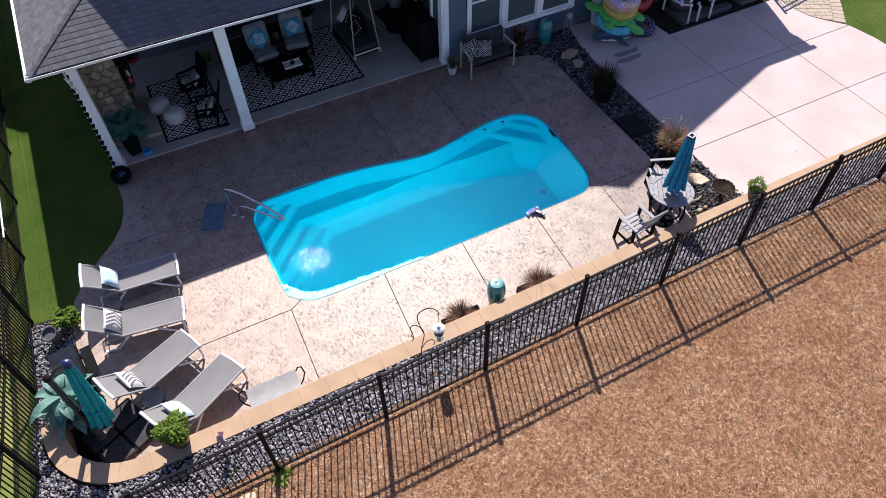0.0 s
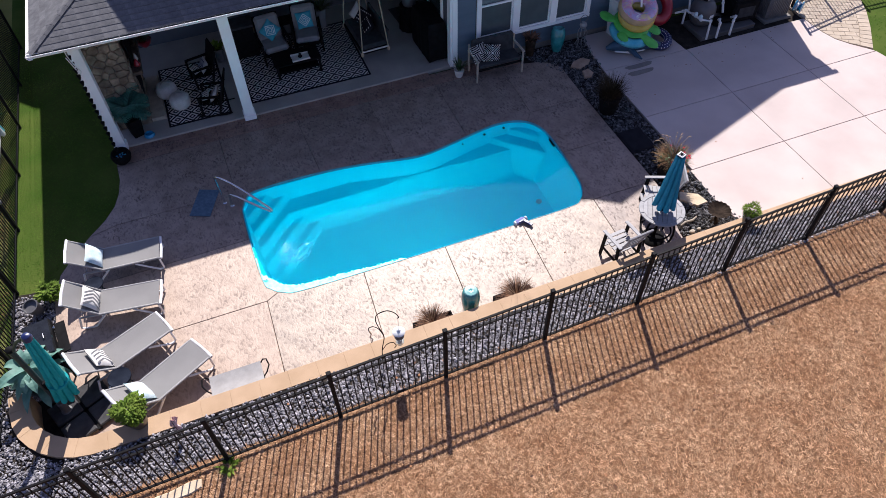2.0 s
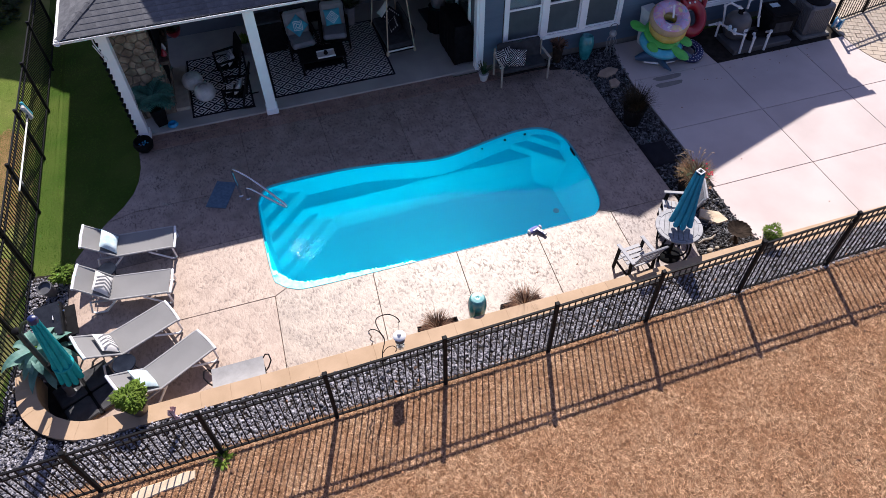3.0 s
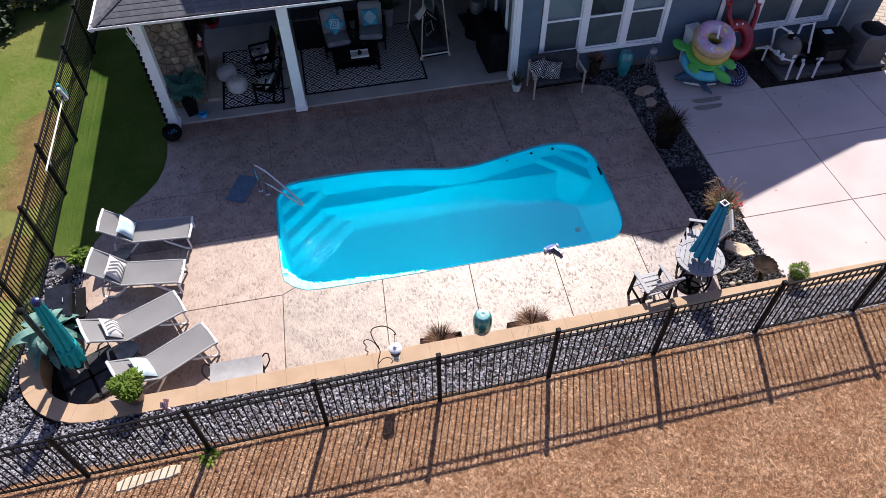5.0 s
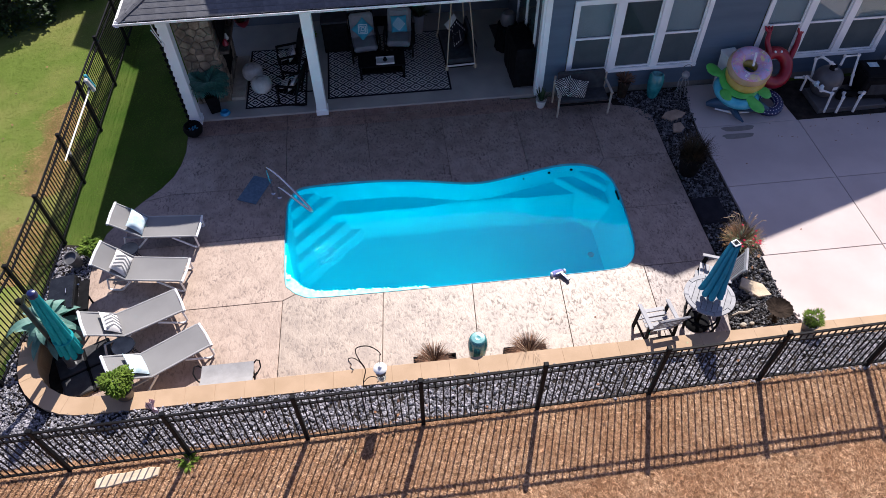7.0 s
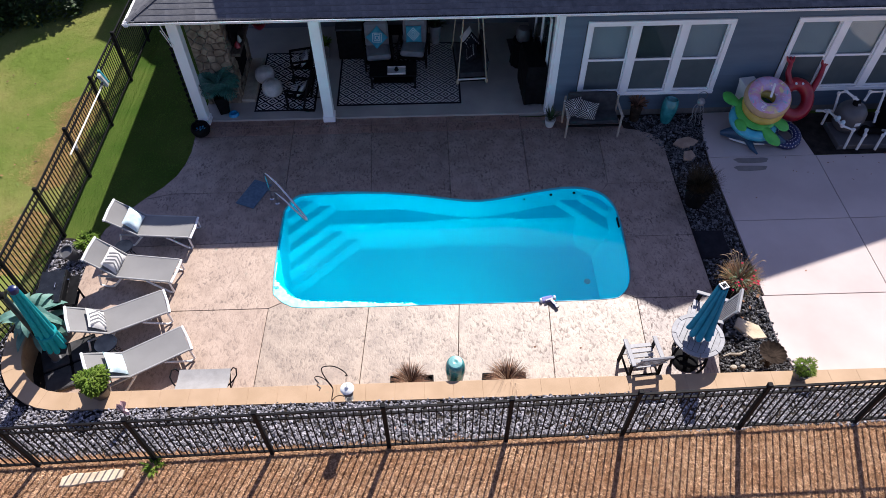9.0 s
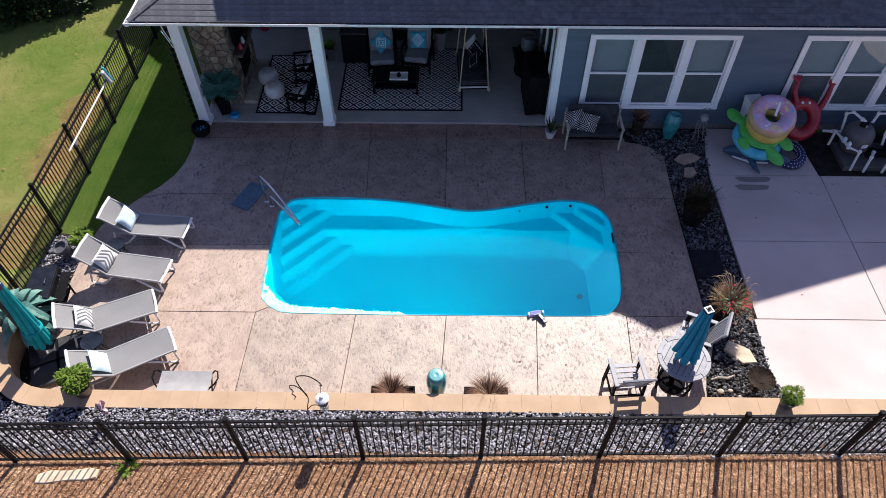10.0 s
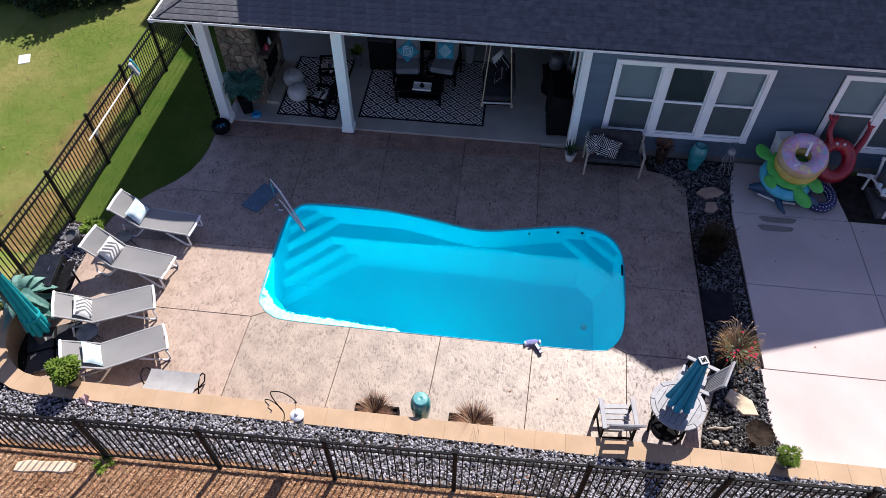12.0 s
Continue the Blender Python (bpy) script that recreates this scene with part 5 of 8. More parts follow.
    part("cover", cushion(Geo(), 0.38, 0.47, 0.13, (0, 0, 0), (0, 0, 0)), M_PALEBLUE if pillow == "blue" else M_CREAM, p, smooth=True)
    if pillow == "white":
        print_on(p, "chevron_print", 0.38, 0.47, (0, 0, 0), (0, 0, 0), CHEVRON, M_GREYPRINT)
    return o


def place(fx, fy, hx, hy, z=0.0):
    return pose(fx, fy, z, 0, 0, math.degrees(math.atan2(fy - hy, fx - hx)))


GL = "white-framed grey sling sun lounger"
lounger(place(-1.74, 1.86, -3.36, 2.0), GL + " at the shade edge", "blue", 40)
lounger(place(-1.87, 0.72, -3.46, 0.95), GL + " holding a chevron pillow", "white", 44)
lounger(place(-1.9, 0.0, -3.33, -0.65), GL + ", turned towards the side table", "white", 42)
lounger(place(-1.34, -0.84, -2.72, -1.62), GL + " beside the garden wall", "blue", 40)

# folding sling chair half hidden by the wall
fc = thing("folding_chair", "pale grey sling folding chair with black looped arms behind the wall", "chair", pose(-0.85, -1.75, 0))
part("seat", Geo().grid(lambda u, v: (-0.45 + 0.9 * u, 0.2 - 0.42 * v, 0.42 - 0.03 * math.sin(math.pi * v) + 0.03 * v), 10, 6).grid(lambda u, v: (-0.45 + 0.9 * u, 0.2 - 0.42 * v, 0.405 - 0.03 * math.sin(math.pi * v) + 0.03 * v), 10, 6), M_CHAIRSLING, fc, smooth=True, fix=False)
for s in (-1, 1):
    part("arm", Geo().tube([(s * 0.45, 0.17, 0.4), (s * 0.5, 0.19, 0.46), (s * 0.56, 0.16, 0.48), (s * 0.58, 0.05, 0.44), (s * 0.52, -0.05, 0.41), (s * 0.45, -0.12, 0.4)], 0.013, 8), M_BLACK, fc, smooth=True)
    part("leg", Geo().tube([(s * 0.43, 0.17, 0.4), (s * 0.43, -0.2, 0.015)], 0.013, 8), M_BLACK, fc, smooth=True)
    part("leg", Geo().tube([(s * 0.41, -0.18, 0.4), (s * 0.41, 0.2, 0.015)], 0.013, 8), M_BLACK, fc, smooth=True)


# side tables
def side_table(x, y, top, r, mt, label):
    o = thing("side_table", label, "side table", pose(x, y, 0), group="small round tables")
    part("top", Geo().lathe([(r * 0.9, -0.02), (r, -0.015), (r, 0.0), (r * 0.97, 0.012), (r * 0.9, 0.004), (0.01, 0.004)], 24, (0, 0, top)), mt, o, smooth=True)
    for k in range(12):
        a = 2 * math.pi * k / 12
        part("wire_leg", Geo().tube([(r * 0.85 * math.cos(a), r * 0.85 * math.sin(a), top - 0.02), (r * 0.55 * math.cos(a + 0.3), r * 0.55 * math.sin(a + 0.3), top * 0.5), (r * 0.9 * math.cos(a + 0.6), r * 0.9 * math.sin(a + 0.6), 0.01)], 0.006, 5), M_BLACK, o)
    return o


side_table(-2.74, -0.98, 0.45, 0.2, M_TABLETOP, "round charcoal side table with wire base beside loungers")
side_table(-3.05, 1.35, 0.4, 0.18, M_TABLETOP, "small round black side table between loungers")


# ---- umbrellas ----
def closed_umbrella(name, label, m, mt, base_h, tip_h, r_low, r_top, pole_to=0.0):
    o = thing(name, label, "umbrella", m)
    part("pole", Geo().tube([(0, 0, pole_to), (0, 0, tip_h)], 0.02, 10), M_BLACK, o, smooth=True)

    def fold(u, v):
        a = 2 * math.pi * u
        k = abs(math.sin(a * 4)) ** 0.6
        r = (r_low + (r_top - r_low) * v ** 0.85) * (0.66 + 0.34 * k) + 0.01 * math.sin(5 * a + 6 * v) * (1 - v)
        z = base_h + (tip_h - 0.05 - base_h) * v - (1 - v) ** 2 * 0.05 * k
        return (r * math.cos(a + 0.35 * v), r * math.sin(a + 0.35 * v), z)
    part("canopy", Geo().grid(fold, 80, 24, closed_u=True), mt, o, "folded canvas canopy", smooth=True)
    return o


# balcony-height table group
TX, TY, TH = 7.79, -1.43, 0.87
tbl = thing("bistro_table", "round slatted grey poly-lumber table with umbrella hole", "table", pose(TX, TY, 0))
r0, r1 = 0.37, 0.45
for k in range(8):
    x0, x1 = -r0 + k * 2 * r0 / 8 + 0.003, -r0 + (k + 1) * 2 * r0 / 8 - 0.003
    h0, h1 = [math.sqrt(max(0.012, r0 * r0 - x * x)) for x in (x0, x1)]
    part("slat", Geo().slab([(x0, -h0), (x1, -h1), (x1, h1), (x0, h0)], TH - 0.025, TH, 0.004), M_GREYWOOD, tbl, m=pose(0, 0, 0, 0, 0, -32))
for k in range(8):
    a0, a1 = radians(45 * k - 10 + 0.6), radians(45 * k + 35 - 0.6)
    rim = [(r1 * math.cos(a0 + (a1 - a0) * j / 5), r1 * math.sin(a0 + (a1 - a0) * j / 5)) for j in range(6)] + [((r0 + 0.004) * math.cos(a1 + (a0 - a1) * j / 5), (r0 + 0.004) * math.sin(a1 + (a0 - a1) * j / 5)) for j in range(6)]
    part("rim_board", Geo().slab(rim, TH - 0.026, TH + 0.002, 0.004), M_GREYWOOD, tbl)
for k in range(4):
    a = radians(20) + k * math.pi / 2
    ca, sa = math.cos(a), math.sin(a)
    part("leg", Geo().tube([(r * ca, r * sa, z) for r, z in ((0.14, TH - 0.03), (0.27, TH - 0.08), (0.37, 0.62), (0.39, 0.42), (0.36, 0.2), (0.32, 0.02))], 0.022, 8), M_BLACK, tbl, smooth=True)
part("foot_ring", Geo().tube([(0.3 * math.cos(a), 0.3 * math.sin(a), 0.3) for a in [2 * math.pi * k / 28 for k in range(28)]], 0.018, 8, closed=True), M_BLACK, tbl, smooth=True)
part("apron", Geo().lathe([(0.3, 0), (0.32, 0.0), (0.32, 0.06), (0.3, 0.06)], 8, (0, 0, TH - 0.09)), M_BLACK, tbl)
tu = closed_umbrella("table_umbrella", "closed teal patio umbrella standing through the round table", pose(TX, TY, 0, 1.5, -1.0, 0), M_TEAL, 1.10, 2.43, 0.235, 0.085, 0.02)
part("base_weight", Geo().lathe([(0.24, 0), (0.24, 0.03), (0.2, 0.06), (0.05, 0.07)], 20), M_BLACK, tu, smooth=True)
part("sleeve", Geo().lathe([(0.035, 0.06), (0.035, 0.35), (0.025, 0.36)], 12), M_BLACK, tu)
cap = part("top_cap", Geo().box((0.125, 0.125, 0.02), (0, 0, 2.405), (0, 0, 20), 0.006), M_FRAME, tu, "square white plastic cap")
for k in (-1, 0, 1):
    part("vent_slot", Geo().box((0.02, 0.08, 0.006), (0.03 * k * math.cos(radians(20)), 0.03 * k * math.sin(radians(20)), 2.416), (0, 0, 20)), M_CHAR, cap, "dark vent slot")


def tall_chair(m, label, lean=20, upright=0):
    """Balcony-height slatted chair, facing +x."""
    o = thing("slatted_chair", label, "chair", m, group="chairs at the round table")
    W, SH = 0.5, 0.5
    for k in range(5):
        part("seat_slat", Geo().box((0.085, W, 0.022), (0.22 - k * 0.1, 0, SH - 0.012 * k), (0, 3, 0), 0.004), M_GREYWOOD, o)
    for k in range(upright):
        part("back_slat", Geo().box((0.022, 0.027, 0.6), (-0.275 - 0.17 * math.tan(radians(lean)), -0.19 + 0.38 * k / (upright - 1), SH + 0.31), (0, -lean, 0), 0.003), M_GREYWOOD, o)
    for k in range(0 if upright else 4):
        part("back_slat", Geo().box((0.02, W - 0.04, 0.085), (-0.27 - 0.13 * k * math.tan(radians(lean)), 0, SH + 0.14 + k * 0.13), (0, -lean, 0), 0.004), M_GREYWOOD, o)
    part("top_rail", Geo().box((0.04, W + 0.08, 0.09), (-0.27 - 0.52 * math.tan(radians(lean)), 0, SH + 0.66), (0, -lean, 0), 0.006), M_GREYWOOD, o)
    for s in (-1, 1):
        y = s * (W / 2 + 0.03)
        part("back_stile", Geo().box((0.035, 0.05, 0.74), (-0.275 - 0.16 * math.tan(radians(lean)), s * (W / 2 - 0.03), SH + 0.3), (0, -lean, 0), 0.004), M_GREYWOOD, o)
        part("armrest", Geo().box((0.6, 0.085, 0.024), (-0.03, y, SH + 0.23), (0, 2, 0), 0.01), M_GREYWOOD, o)
        part("front_leg", Geo().box((0.08, 0.03, SH + 0.22), (0.2, y, (SH + 0.22) / 2), (0, -4, 0), 0.004), M_BLACK, o)
        part("rear_leg", Geo().box((0.08, 0.03, SH + 0.22), (-0.27, y, (SH + 0.22) / 2), (0, 5, 0), 0.004), M_BLACK, o)
        part("side_stretcher", Geo().box((0.5, 0.025, 0.06), (-0.04, y, 0.26), (0, 0, 0), 0.004), M_BLACK, o)
    part("foot_rest", Geo().box((0.08, W, 0.022), (0.25, 0, 0.24), c=0.004), M_GREYWOOD, o)
    part("rear_stretcher", Geo().box((0.03, W, 0.06), (-0.27, 0, 0.26), c=0.004), M_BLACK, o)
    return o


tall_chair(pose(6.85, -1.58, 0, 0, 0, 95) @ Matrix.Scale(0.95, 4), "tall grey slatted chair with armrests beside the wall")
tall_chair(pose(8.22, -0.72, 0, 0, 0, 155) @ Matrix.Scale(0.95, 4), "tall grey slatted chair drawn up to the table by the gravel", 19, 9)


# big cantilever umbrella in the corner
FOOT, TOP = Vector((-3.63, -1.0, 0.0)), Vector((-3.34, -1.22, 2.5))
lean_m = Matrix.Translation(FOOT) @ (TOP - FOOT).to_track_quat("Z", "Y").to_matrix().to_4x4()
cu = closed_umbrella("cantilever_umbrella", "closed turquoise cantilever umbrella strapped beside its dark mast", lean_m, M_TEAL2, 0.62, 2.5, 0.2, 0.075, 0.45)
part("strap", Geo().lathe([(0.168, -0.03), (0.176, -0.02), (0.174, 0.02), (0.166, 0.03)], 28, (0, 0, 1.05)), M_TEAL2, cu, "turquoise tie strap", smooth=True)
part("top_cap", Geo().lathe([(0.075, 2.42), (0.08, 2.46), (0.06, 2.52), (0.02, 2.54)], 16), M_NAVY, cu, "dark blue plastic cap", smooth=True)
mast = thing("umbrella_mast", "dark upright steel mast with crank and weighted cross base", "umbrella mast", pose(-3.76, -1.04, 0))
part("mast_tube", Geo().tube([(0, 0, 0.05), (0, 0, 1.0), (0.01, -0.01, 2.05)], 0.046, 14), M_MAST, mast, smooth=True)
part("mast_cap", Geo().lathe([(0.05, 2.03), (0.06, 2.05), (0.06, 2.1), (0.03, 2.12)], 14), M_BLACK, mast, smooth=True)
part("arm", Geo().tube([(0.01, -0.01, 2.0), (0.2, -0.08, 2.3), (0.44, -0.18, 2.48)], 0.026, 8), M_MAST, mast, smooth=True)
part("base_sleeve", Geo().lathe([(0.1, 0.05), (0.1, 0.08), (0.065, 0.1), (0.062, 0.36), (0.05, 0.37)], 16), M_GREYPOT, mast, smooth=True)
for a in (25, 115):
    part("base_bar", Geo().box((1.0, 0.08, 0.05), (0.3, -0.1, 0.025), (0, 0, a), 0.008), M_IRON, mast)
part("crank_box", Geo().box((0.1, 0.09, 0.18), (0.06, -0.03, 1.0), (0, 0, 20), 0.015), M_BLACK, mast)
part("crank_handle", Geo().tube([(0.1, -0.05, 1.0), (0.18, -0.08, 1.0), (0.18, -0.08, 0.92), (0.25, -0.1, 0.92)], 0.009, 6), M_STEEL, mast)
for k, a in enumerate((25, 115, 205, 295)):
    part("base_weight", Geo().box((0.46, 0.46, 0.06), (0.3 + 0.36 * math.cos(radians(a + 45)), -0.1 + 0.36 * math.sin(radians(a + 45)), 0.055), (0, 0, a), 0.02), M_BALLAST, mast, "black corner ballast slab")


# ---- plants ----
def pot(o, r, h, mt, at=(0, 0, 0), square=0):
    g = Geo()
    if square:
        g.lathe([(r * 0.98, 0.0), (r * 1.414, h), (r * 1.3, h), (r * 1.28, h - 0.05), (0.01, h - 0.05)], 4, at, (0, 0, 45 + square))
    else:
        g.lathe([(r * 0.62, 0), (r * 0.7, 0.01), (r * 0.95, h * 0.75), (r, h * 0.93), (r * 1.05, h * 0.95), (r * 1.05, h), (r * 0.93, h), (r * 0.9, h - 0.05), (0.01, h - 0.05)], 22, at)
    return part("pot", g, mt, o, smooth=not square)


def tuft(geo, n, r, length, width, rg, droop=(0.5, 1.6), up=(0.6, 1.6), z=0.0, at=(0, 0)):
    for _ in range(n):
        a = rg.uniform(0, 6.283)
        q = r * rg.random() ** 0.5
        geo.blade((at[0] + q * math.cos(a), at[1] + q * math.sin(a), z), (math.cos(a) * 0.7, math.sin(a) * 0.7, rg.uniform(*up)), length * rg.uniform(0.6, 1.15), width, rg.uniform(*droop), 4)
    return geo


def grass_planter(x, y, name, label, seed, length, mt, r=0.17, h=0.3, square=True, potmt=None, n=170, z=0.0, wide=0.0, up=(0.3, 2.0), droop=(0.4, 1.4), at=(0, 0), stalks=0):
    rg = random.Random(seed)
    o = thing(name, label, "potted plant", pose(x, y, z), group="potted ornamental grasses")
    if square:
        w = 0.34 + wide
        g = Geo()
        for sx in (-1, 1):
            g.box((0.03, 0.28, h), (sx * w, 0, h / 2), c=0.006)
            g.box((2 * w, 0.03, h), (0, sx * 0.125, h / 2), c=0.006)
        part("planter_box", g, potmt or M_BLACK, o)
        part("potting_soil", Geo().box((2 * w - 0.04, 0.22, 0.04), (0, 0, h - 0.07)), M_BLACK, o)
    else:
        pot(o, r, h, potmt or M_BLACK)
        part("potting_soil", Geo().lathe([(r * 0.9, 0), (r * 0.85, 0.02), (0.01, 0.03)], 16, (0, 0, h - 0.05)), M_SOIL, o)
    part("grass", tuft(Geo(), n, r * 0.7, length, 0.006, rg, z=h - 0.05, up=up, droop=droop, at=at), mt, o, fix=False)
    if stalks:
        part("seed_stalks", tuft(Geo(), stalks, 0.05, length * 1.75, 0.007, rg, z=h, up=(1.0, 2.5), droop=(0.2, 0.9), at=at), M_PLUME, o, fix=False)
    return o


grass_planter(2.78, -1.82, "fountain_grass", "russet fountain grass in a long black planter by the wall", 1, 0.3, M_FOUNTAIN, r=0.2, h=0.22, wide=0.03, n=900, at=(-0.03, 0), stalks=14, up=(0.3, 2.2), droop=(0.8, 2.2))
grass_planter(4.42, -1.82, "fountain_grass", "spreading russet fountain grass in a black planter by the wall", 2, 0.36, M_FOUNTAIN, r=0.2, h=0.22, wide=0.03, n=900, at=(0.05, -0.02), stalks=26, up=(0.2, 1.8), droop=(0.8, 2.4))
grass_planter(8.98, 2.5, "spiky_grass", "dark bronze spiky grass in a tall black pot on gravel", 3, 0.5, M_DARKGRASS, 0.27, 0.5, False, n=750, droop=(0.4, 1.6), up=(0.5, 3.0))
fp = grass_planter(9.0, -0.02, "flowering_planter", "tall planter of mixed grass with red flowers on gravel", 4, 0.36, M_REDGRASS, 0.26, 0.55, False, n=620, up=(0.3, 1.8), at=(0.06, 0.0))
rg = random.Random(8)
lg, fl = Geo(), Geo()
for _ in range(100):
    a, q = rg.uniform(0, 6.283), 0.24 * rg.random() ** 0.5
    p = (0.05 + q * math.cos(a), -0.06 + q * math.sin(a), 0.42 + 0.26 * rg.random())
    lg.blade(p, (math.cos(a), math.sin(a), rg.uniform(-0.2, 0.9)), rg.uniform(0.07, 0.14), 0.035, 0.8, 2)
part("foliage", lg, M_BUSH, fp, fix=False)
for _ in range(24):
    a, q = rg.uniform(-2.8, 1.4), rg.uniform(0.12, 0.36)
    c = (0.05 + q * math.cos(a), -0.04 + q * math.sin(a), 0.58 + 0.2 * rg.random())
    f1 = Geo()
    for j in range(5):
        b = j * 1.257
        f1.blade(c, (math.cos(b), math.sin(b), 0.5), 0.028, 0.026, 1.0, 2)
    part("flower", f1, M_FLOWER, fp, "small red bloom", fix=False)
for k in range(16):
    a = rg.uniform(0.6, 3.4) if k < 12 else rg.uniform(-0.6, 0.6)
    ln = rg.uniform(0.2, 0.36)
    tip = (ln * math.cos(a), ln * math.sin(a), 1.0 + 0.14 * rg.random())
    mid_p = (ln * 0.45 * math.cos(a), ln * 0.45 * math.sin(a), 0.9)
    part("plume", Geo().tube([(0, 0, 0.6), mid_p, tip, (tip[0] * 1.2, tip[1] * 1.2, tip[2] - 0.02), (tip[0] * 1.36, tip[1] * 1.36, tip[2] - 0.08)], [0.0015, 0.002, 0.006, 0.006, 0.001], 5), M_PLUME, fp, "tan feathery plume")

# dark soil pocket in the strip, and low black tub
dt = thing("empty_planter", "low wide black planter sunk in the dark gravel", "planter", pose(9.06, 1.3, -0.04))
part("body", Geo().box((0.62, 0.75, 0.08), (0, 0, 0.04), c=0.02), M_INK, dt)
part("potting_soil", Geo().box((0.54, 0.66, 0.02), (0, 0, 0.078)), M_INK, dt)


def leafy_pot(x, y, z, r, h, leaf_r, n, label, seed, mt=M_LEAF, potmt=M_CLAY, leaf=(0.05, 0.1), wl=0.045):
    rg = random.Random(seed)
    o = thing("potted_shrub", label, "potted plant", pose(x, y, z), group="potted green shrubs")
    pot(o, r, h, potmt)
    part("potting_soil", Geo().lathe([(r * 0.9, 0), (r * 0.85, 0.02), (0.01, 0.03)], 16, (0, 0, h - 0.06)), M_SOIL, o)
    st, lf = Geo(), Geo()
    for _ in range(12):
        a = rg.uniform(0, 6.283)
        q = leaf_r * rg.uniform(0.3, 0.9)
        st.tube([(0.03 * math.cos(a), 0.03 * math.sin(a), h - 0.05), (q * 0.5 * math.cos(a), q * 0.5 * math.sin(a), h + leaf_r * 0.6), (q * math.cos(a), q * math.sin(a), h + leaf_r * rg.uniform(0.6, 1.2))], [0.008, 0.006, 0.003], 5)
    part("stems", st, M_BARK, o)
    for _ in range(n):
        a, b = rg.uniform(0, 6.283), math.acos(rg.uniform(-0.45, 1))
        q = leaf_r * (0.55 + 0.45 * rg.random()) * (0.85 + 0.25 * math.sin(3 * a + seed) * math.sin(2 * b + seed))
        p = Vector((q * math.sin(b) * math.cos(a), q * math.sin(b) * math.sin(a), h + leaf_r * 0.62 + q * math.cos(b) * 0.85))
        lf.blade(p, (math.cos(a) + rg.uniform(-0.6, 0.6), math.sin(a) + rg.uniform(-0.6, 0.6), rg.uniform(-0.4, 0.8)), rg.uniform(*leaf), wl, 0.7, 2)
    part("foliage", lf, mt, o, fix=False)
    return o


leafy_pot(-2.48, -2.02, 0.5, 0.19, 0.27, 0.28, 1500, "bright green leafy shrub in a brown glazed pot on the wall", 21, potmt=M_BROWNPOT, leaf=(0.04, 0.075), wl=0.03)
leafy_pot(9.45, -2.1, 0.5, 0.14, 0.2, 0.2, 900, "wispy light green plant in a dark pot on the wall", 22, potmt=M_GREYPOT, leaf=(0.03, 0.06), wl=0.011)
leafy_pot(-3.93, 1.66, -0.05, 0.1, 0.1, 0.25, 420, "low green shrub at the lawn corner behind the loungers", 23)
gp = thing("grey_pot", "tipped grey plastic pot on the gravel by the fence", "plant pot", pose(-4.2, 1.42, 0.02, 14, -10, 0))
pot(gp, 0.14, 0.3, M_AC)

# banana-like plant in the corner
bp_ = thing("banana_plant", "large blue-green broad-leaved plant in a pot behind the umbrella", "potted plant", pose(-3.98, -0.6, 0.0))
pot(bp_, 0.24, 0.42, M_GREYPOT)
rg = random.Random(31)
part("stalk", Geo().tube([(0, 0, 0.3), (0.02, 0.02, 0.7), (0.0, 0.04, 1.0)], [0.06, 0.05, 0.03], 8), M_LEAF, bp_, smooth=True)
for k in range(36):
    a = k * 2.4 + rg.uniform(-0.3, 0.3)
    el = rg.uniform(0.25, 1.5)
    part("leaf", Geo().blade((0.03 * math.cos(a), 0.03 * math.sin(a), 0.5 + 0.015 * k), (math.cos(a), math.sin(a), el), rg.uniform(0.42, 0.68), rg.uniform(0.15, 0.22), rg.uniform(1.4, 2.6), 8, 0.25), M_BANANA, bp_, fix=False)

# palm on the porch
pp = thing("parlour_palm", "bushy blue-green palm in a tapered dark planter on the porch", "potted plant", pose(-1.88, 6.0, 0.05))
pot(pp, 0.17, 0.5, M_BLACK, square=20)
rg = random.Random(33)
for k in range(40):
    a = k * 2.4
    el = rg.uniform(1.0, 3.6)
    L = rg.uniform(0.55, 0.82)
    fr = Geo()
    d = Vector((math.cos(a) * 0.9 - 0.08, math.sin(a) * 0.8, el)).normalized()
    p = Vector((0, 0, 0.6))
    for i in range(14):
        p2 = p + d * L / 14
        fr.tube([p, p2], 0.004, 4)
        sd = d.cross(Vector((0, 0, 1))).normalized()
        for s in (-1, 1):
            if i > 1:
                fr.blade(p2, d * 0.6 + sd * s, 0.25 * math.sin(math.pi * (i + 1) / 16), 0.036, 1.0, 2)
        p = p2
        d = (d + Vector((0, 0, -0.15))).normalized()
    part("frond", fr, M_PALM, pp, fix=False)


M_STOOLTOP = material("pale_aqua_glaze", (0.07, 0.26, 0.265), (0.15, 0.37, 0.36), 9, 0.35, bump=0.1, fine=0.2)


# ---- small things on and by the wall ----
pv = thing("garden_stool", "tall teal glazed ceramic stool with pierced top by the wall", "garden stool", pose(3.55, -1.72, 0) @ Matrix.Diagonal((0.83, 0.83, 0.97, 1.0)))
part("body", Geo().lathe([(0.13, 0), (0.15, 0.02), (0.19, 0.25), (0.215, 0.48), (0.205, 0.6), (0.175, 0.69), (0.155, 0.71)], 28), M_GLAZE, pv, "glossy teal glaze", smooth=True)
part("top_inset", Geo().lathe([(0.153, 0), (0.14, 0.012), (0.06, 0.02), (0.035, 0.018), (0.01, 0.012)], 24, (0, 0, 0.71)), M_STOOLTOP, pv, "paler aqua glaze")

lan = thing("hanging_lantern", "white-lidded clear glass lantern hanging from the shepherd hook", "lantern", pose(1.865, -2.74, 1.44) @ Matrix.Scale(0.9, 4))
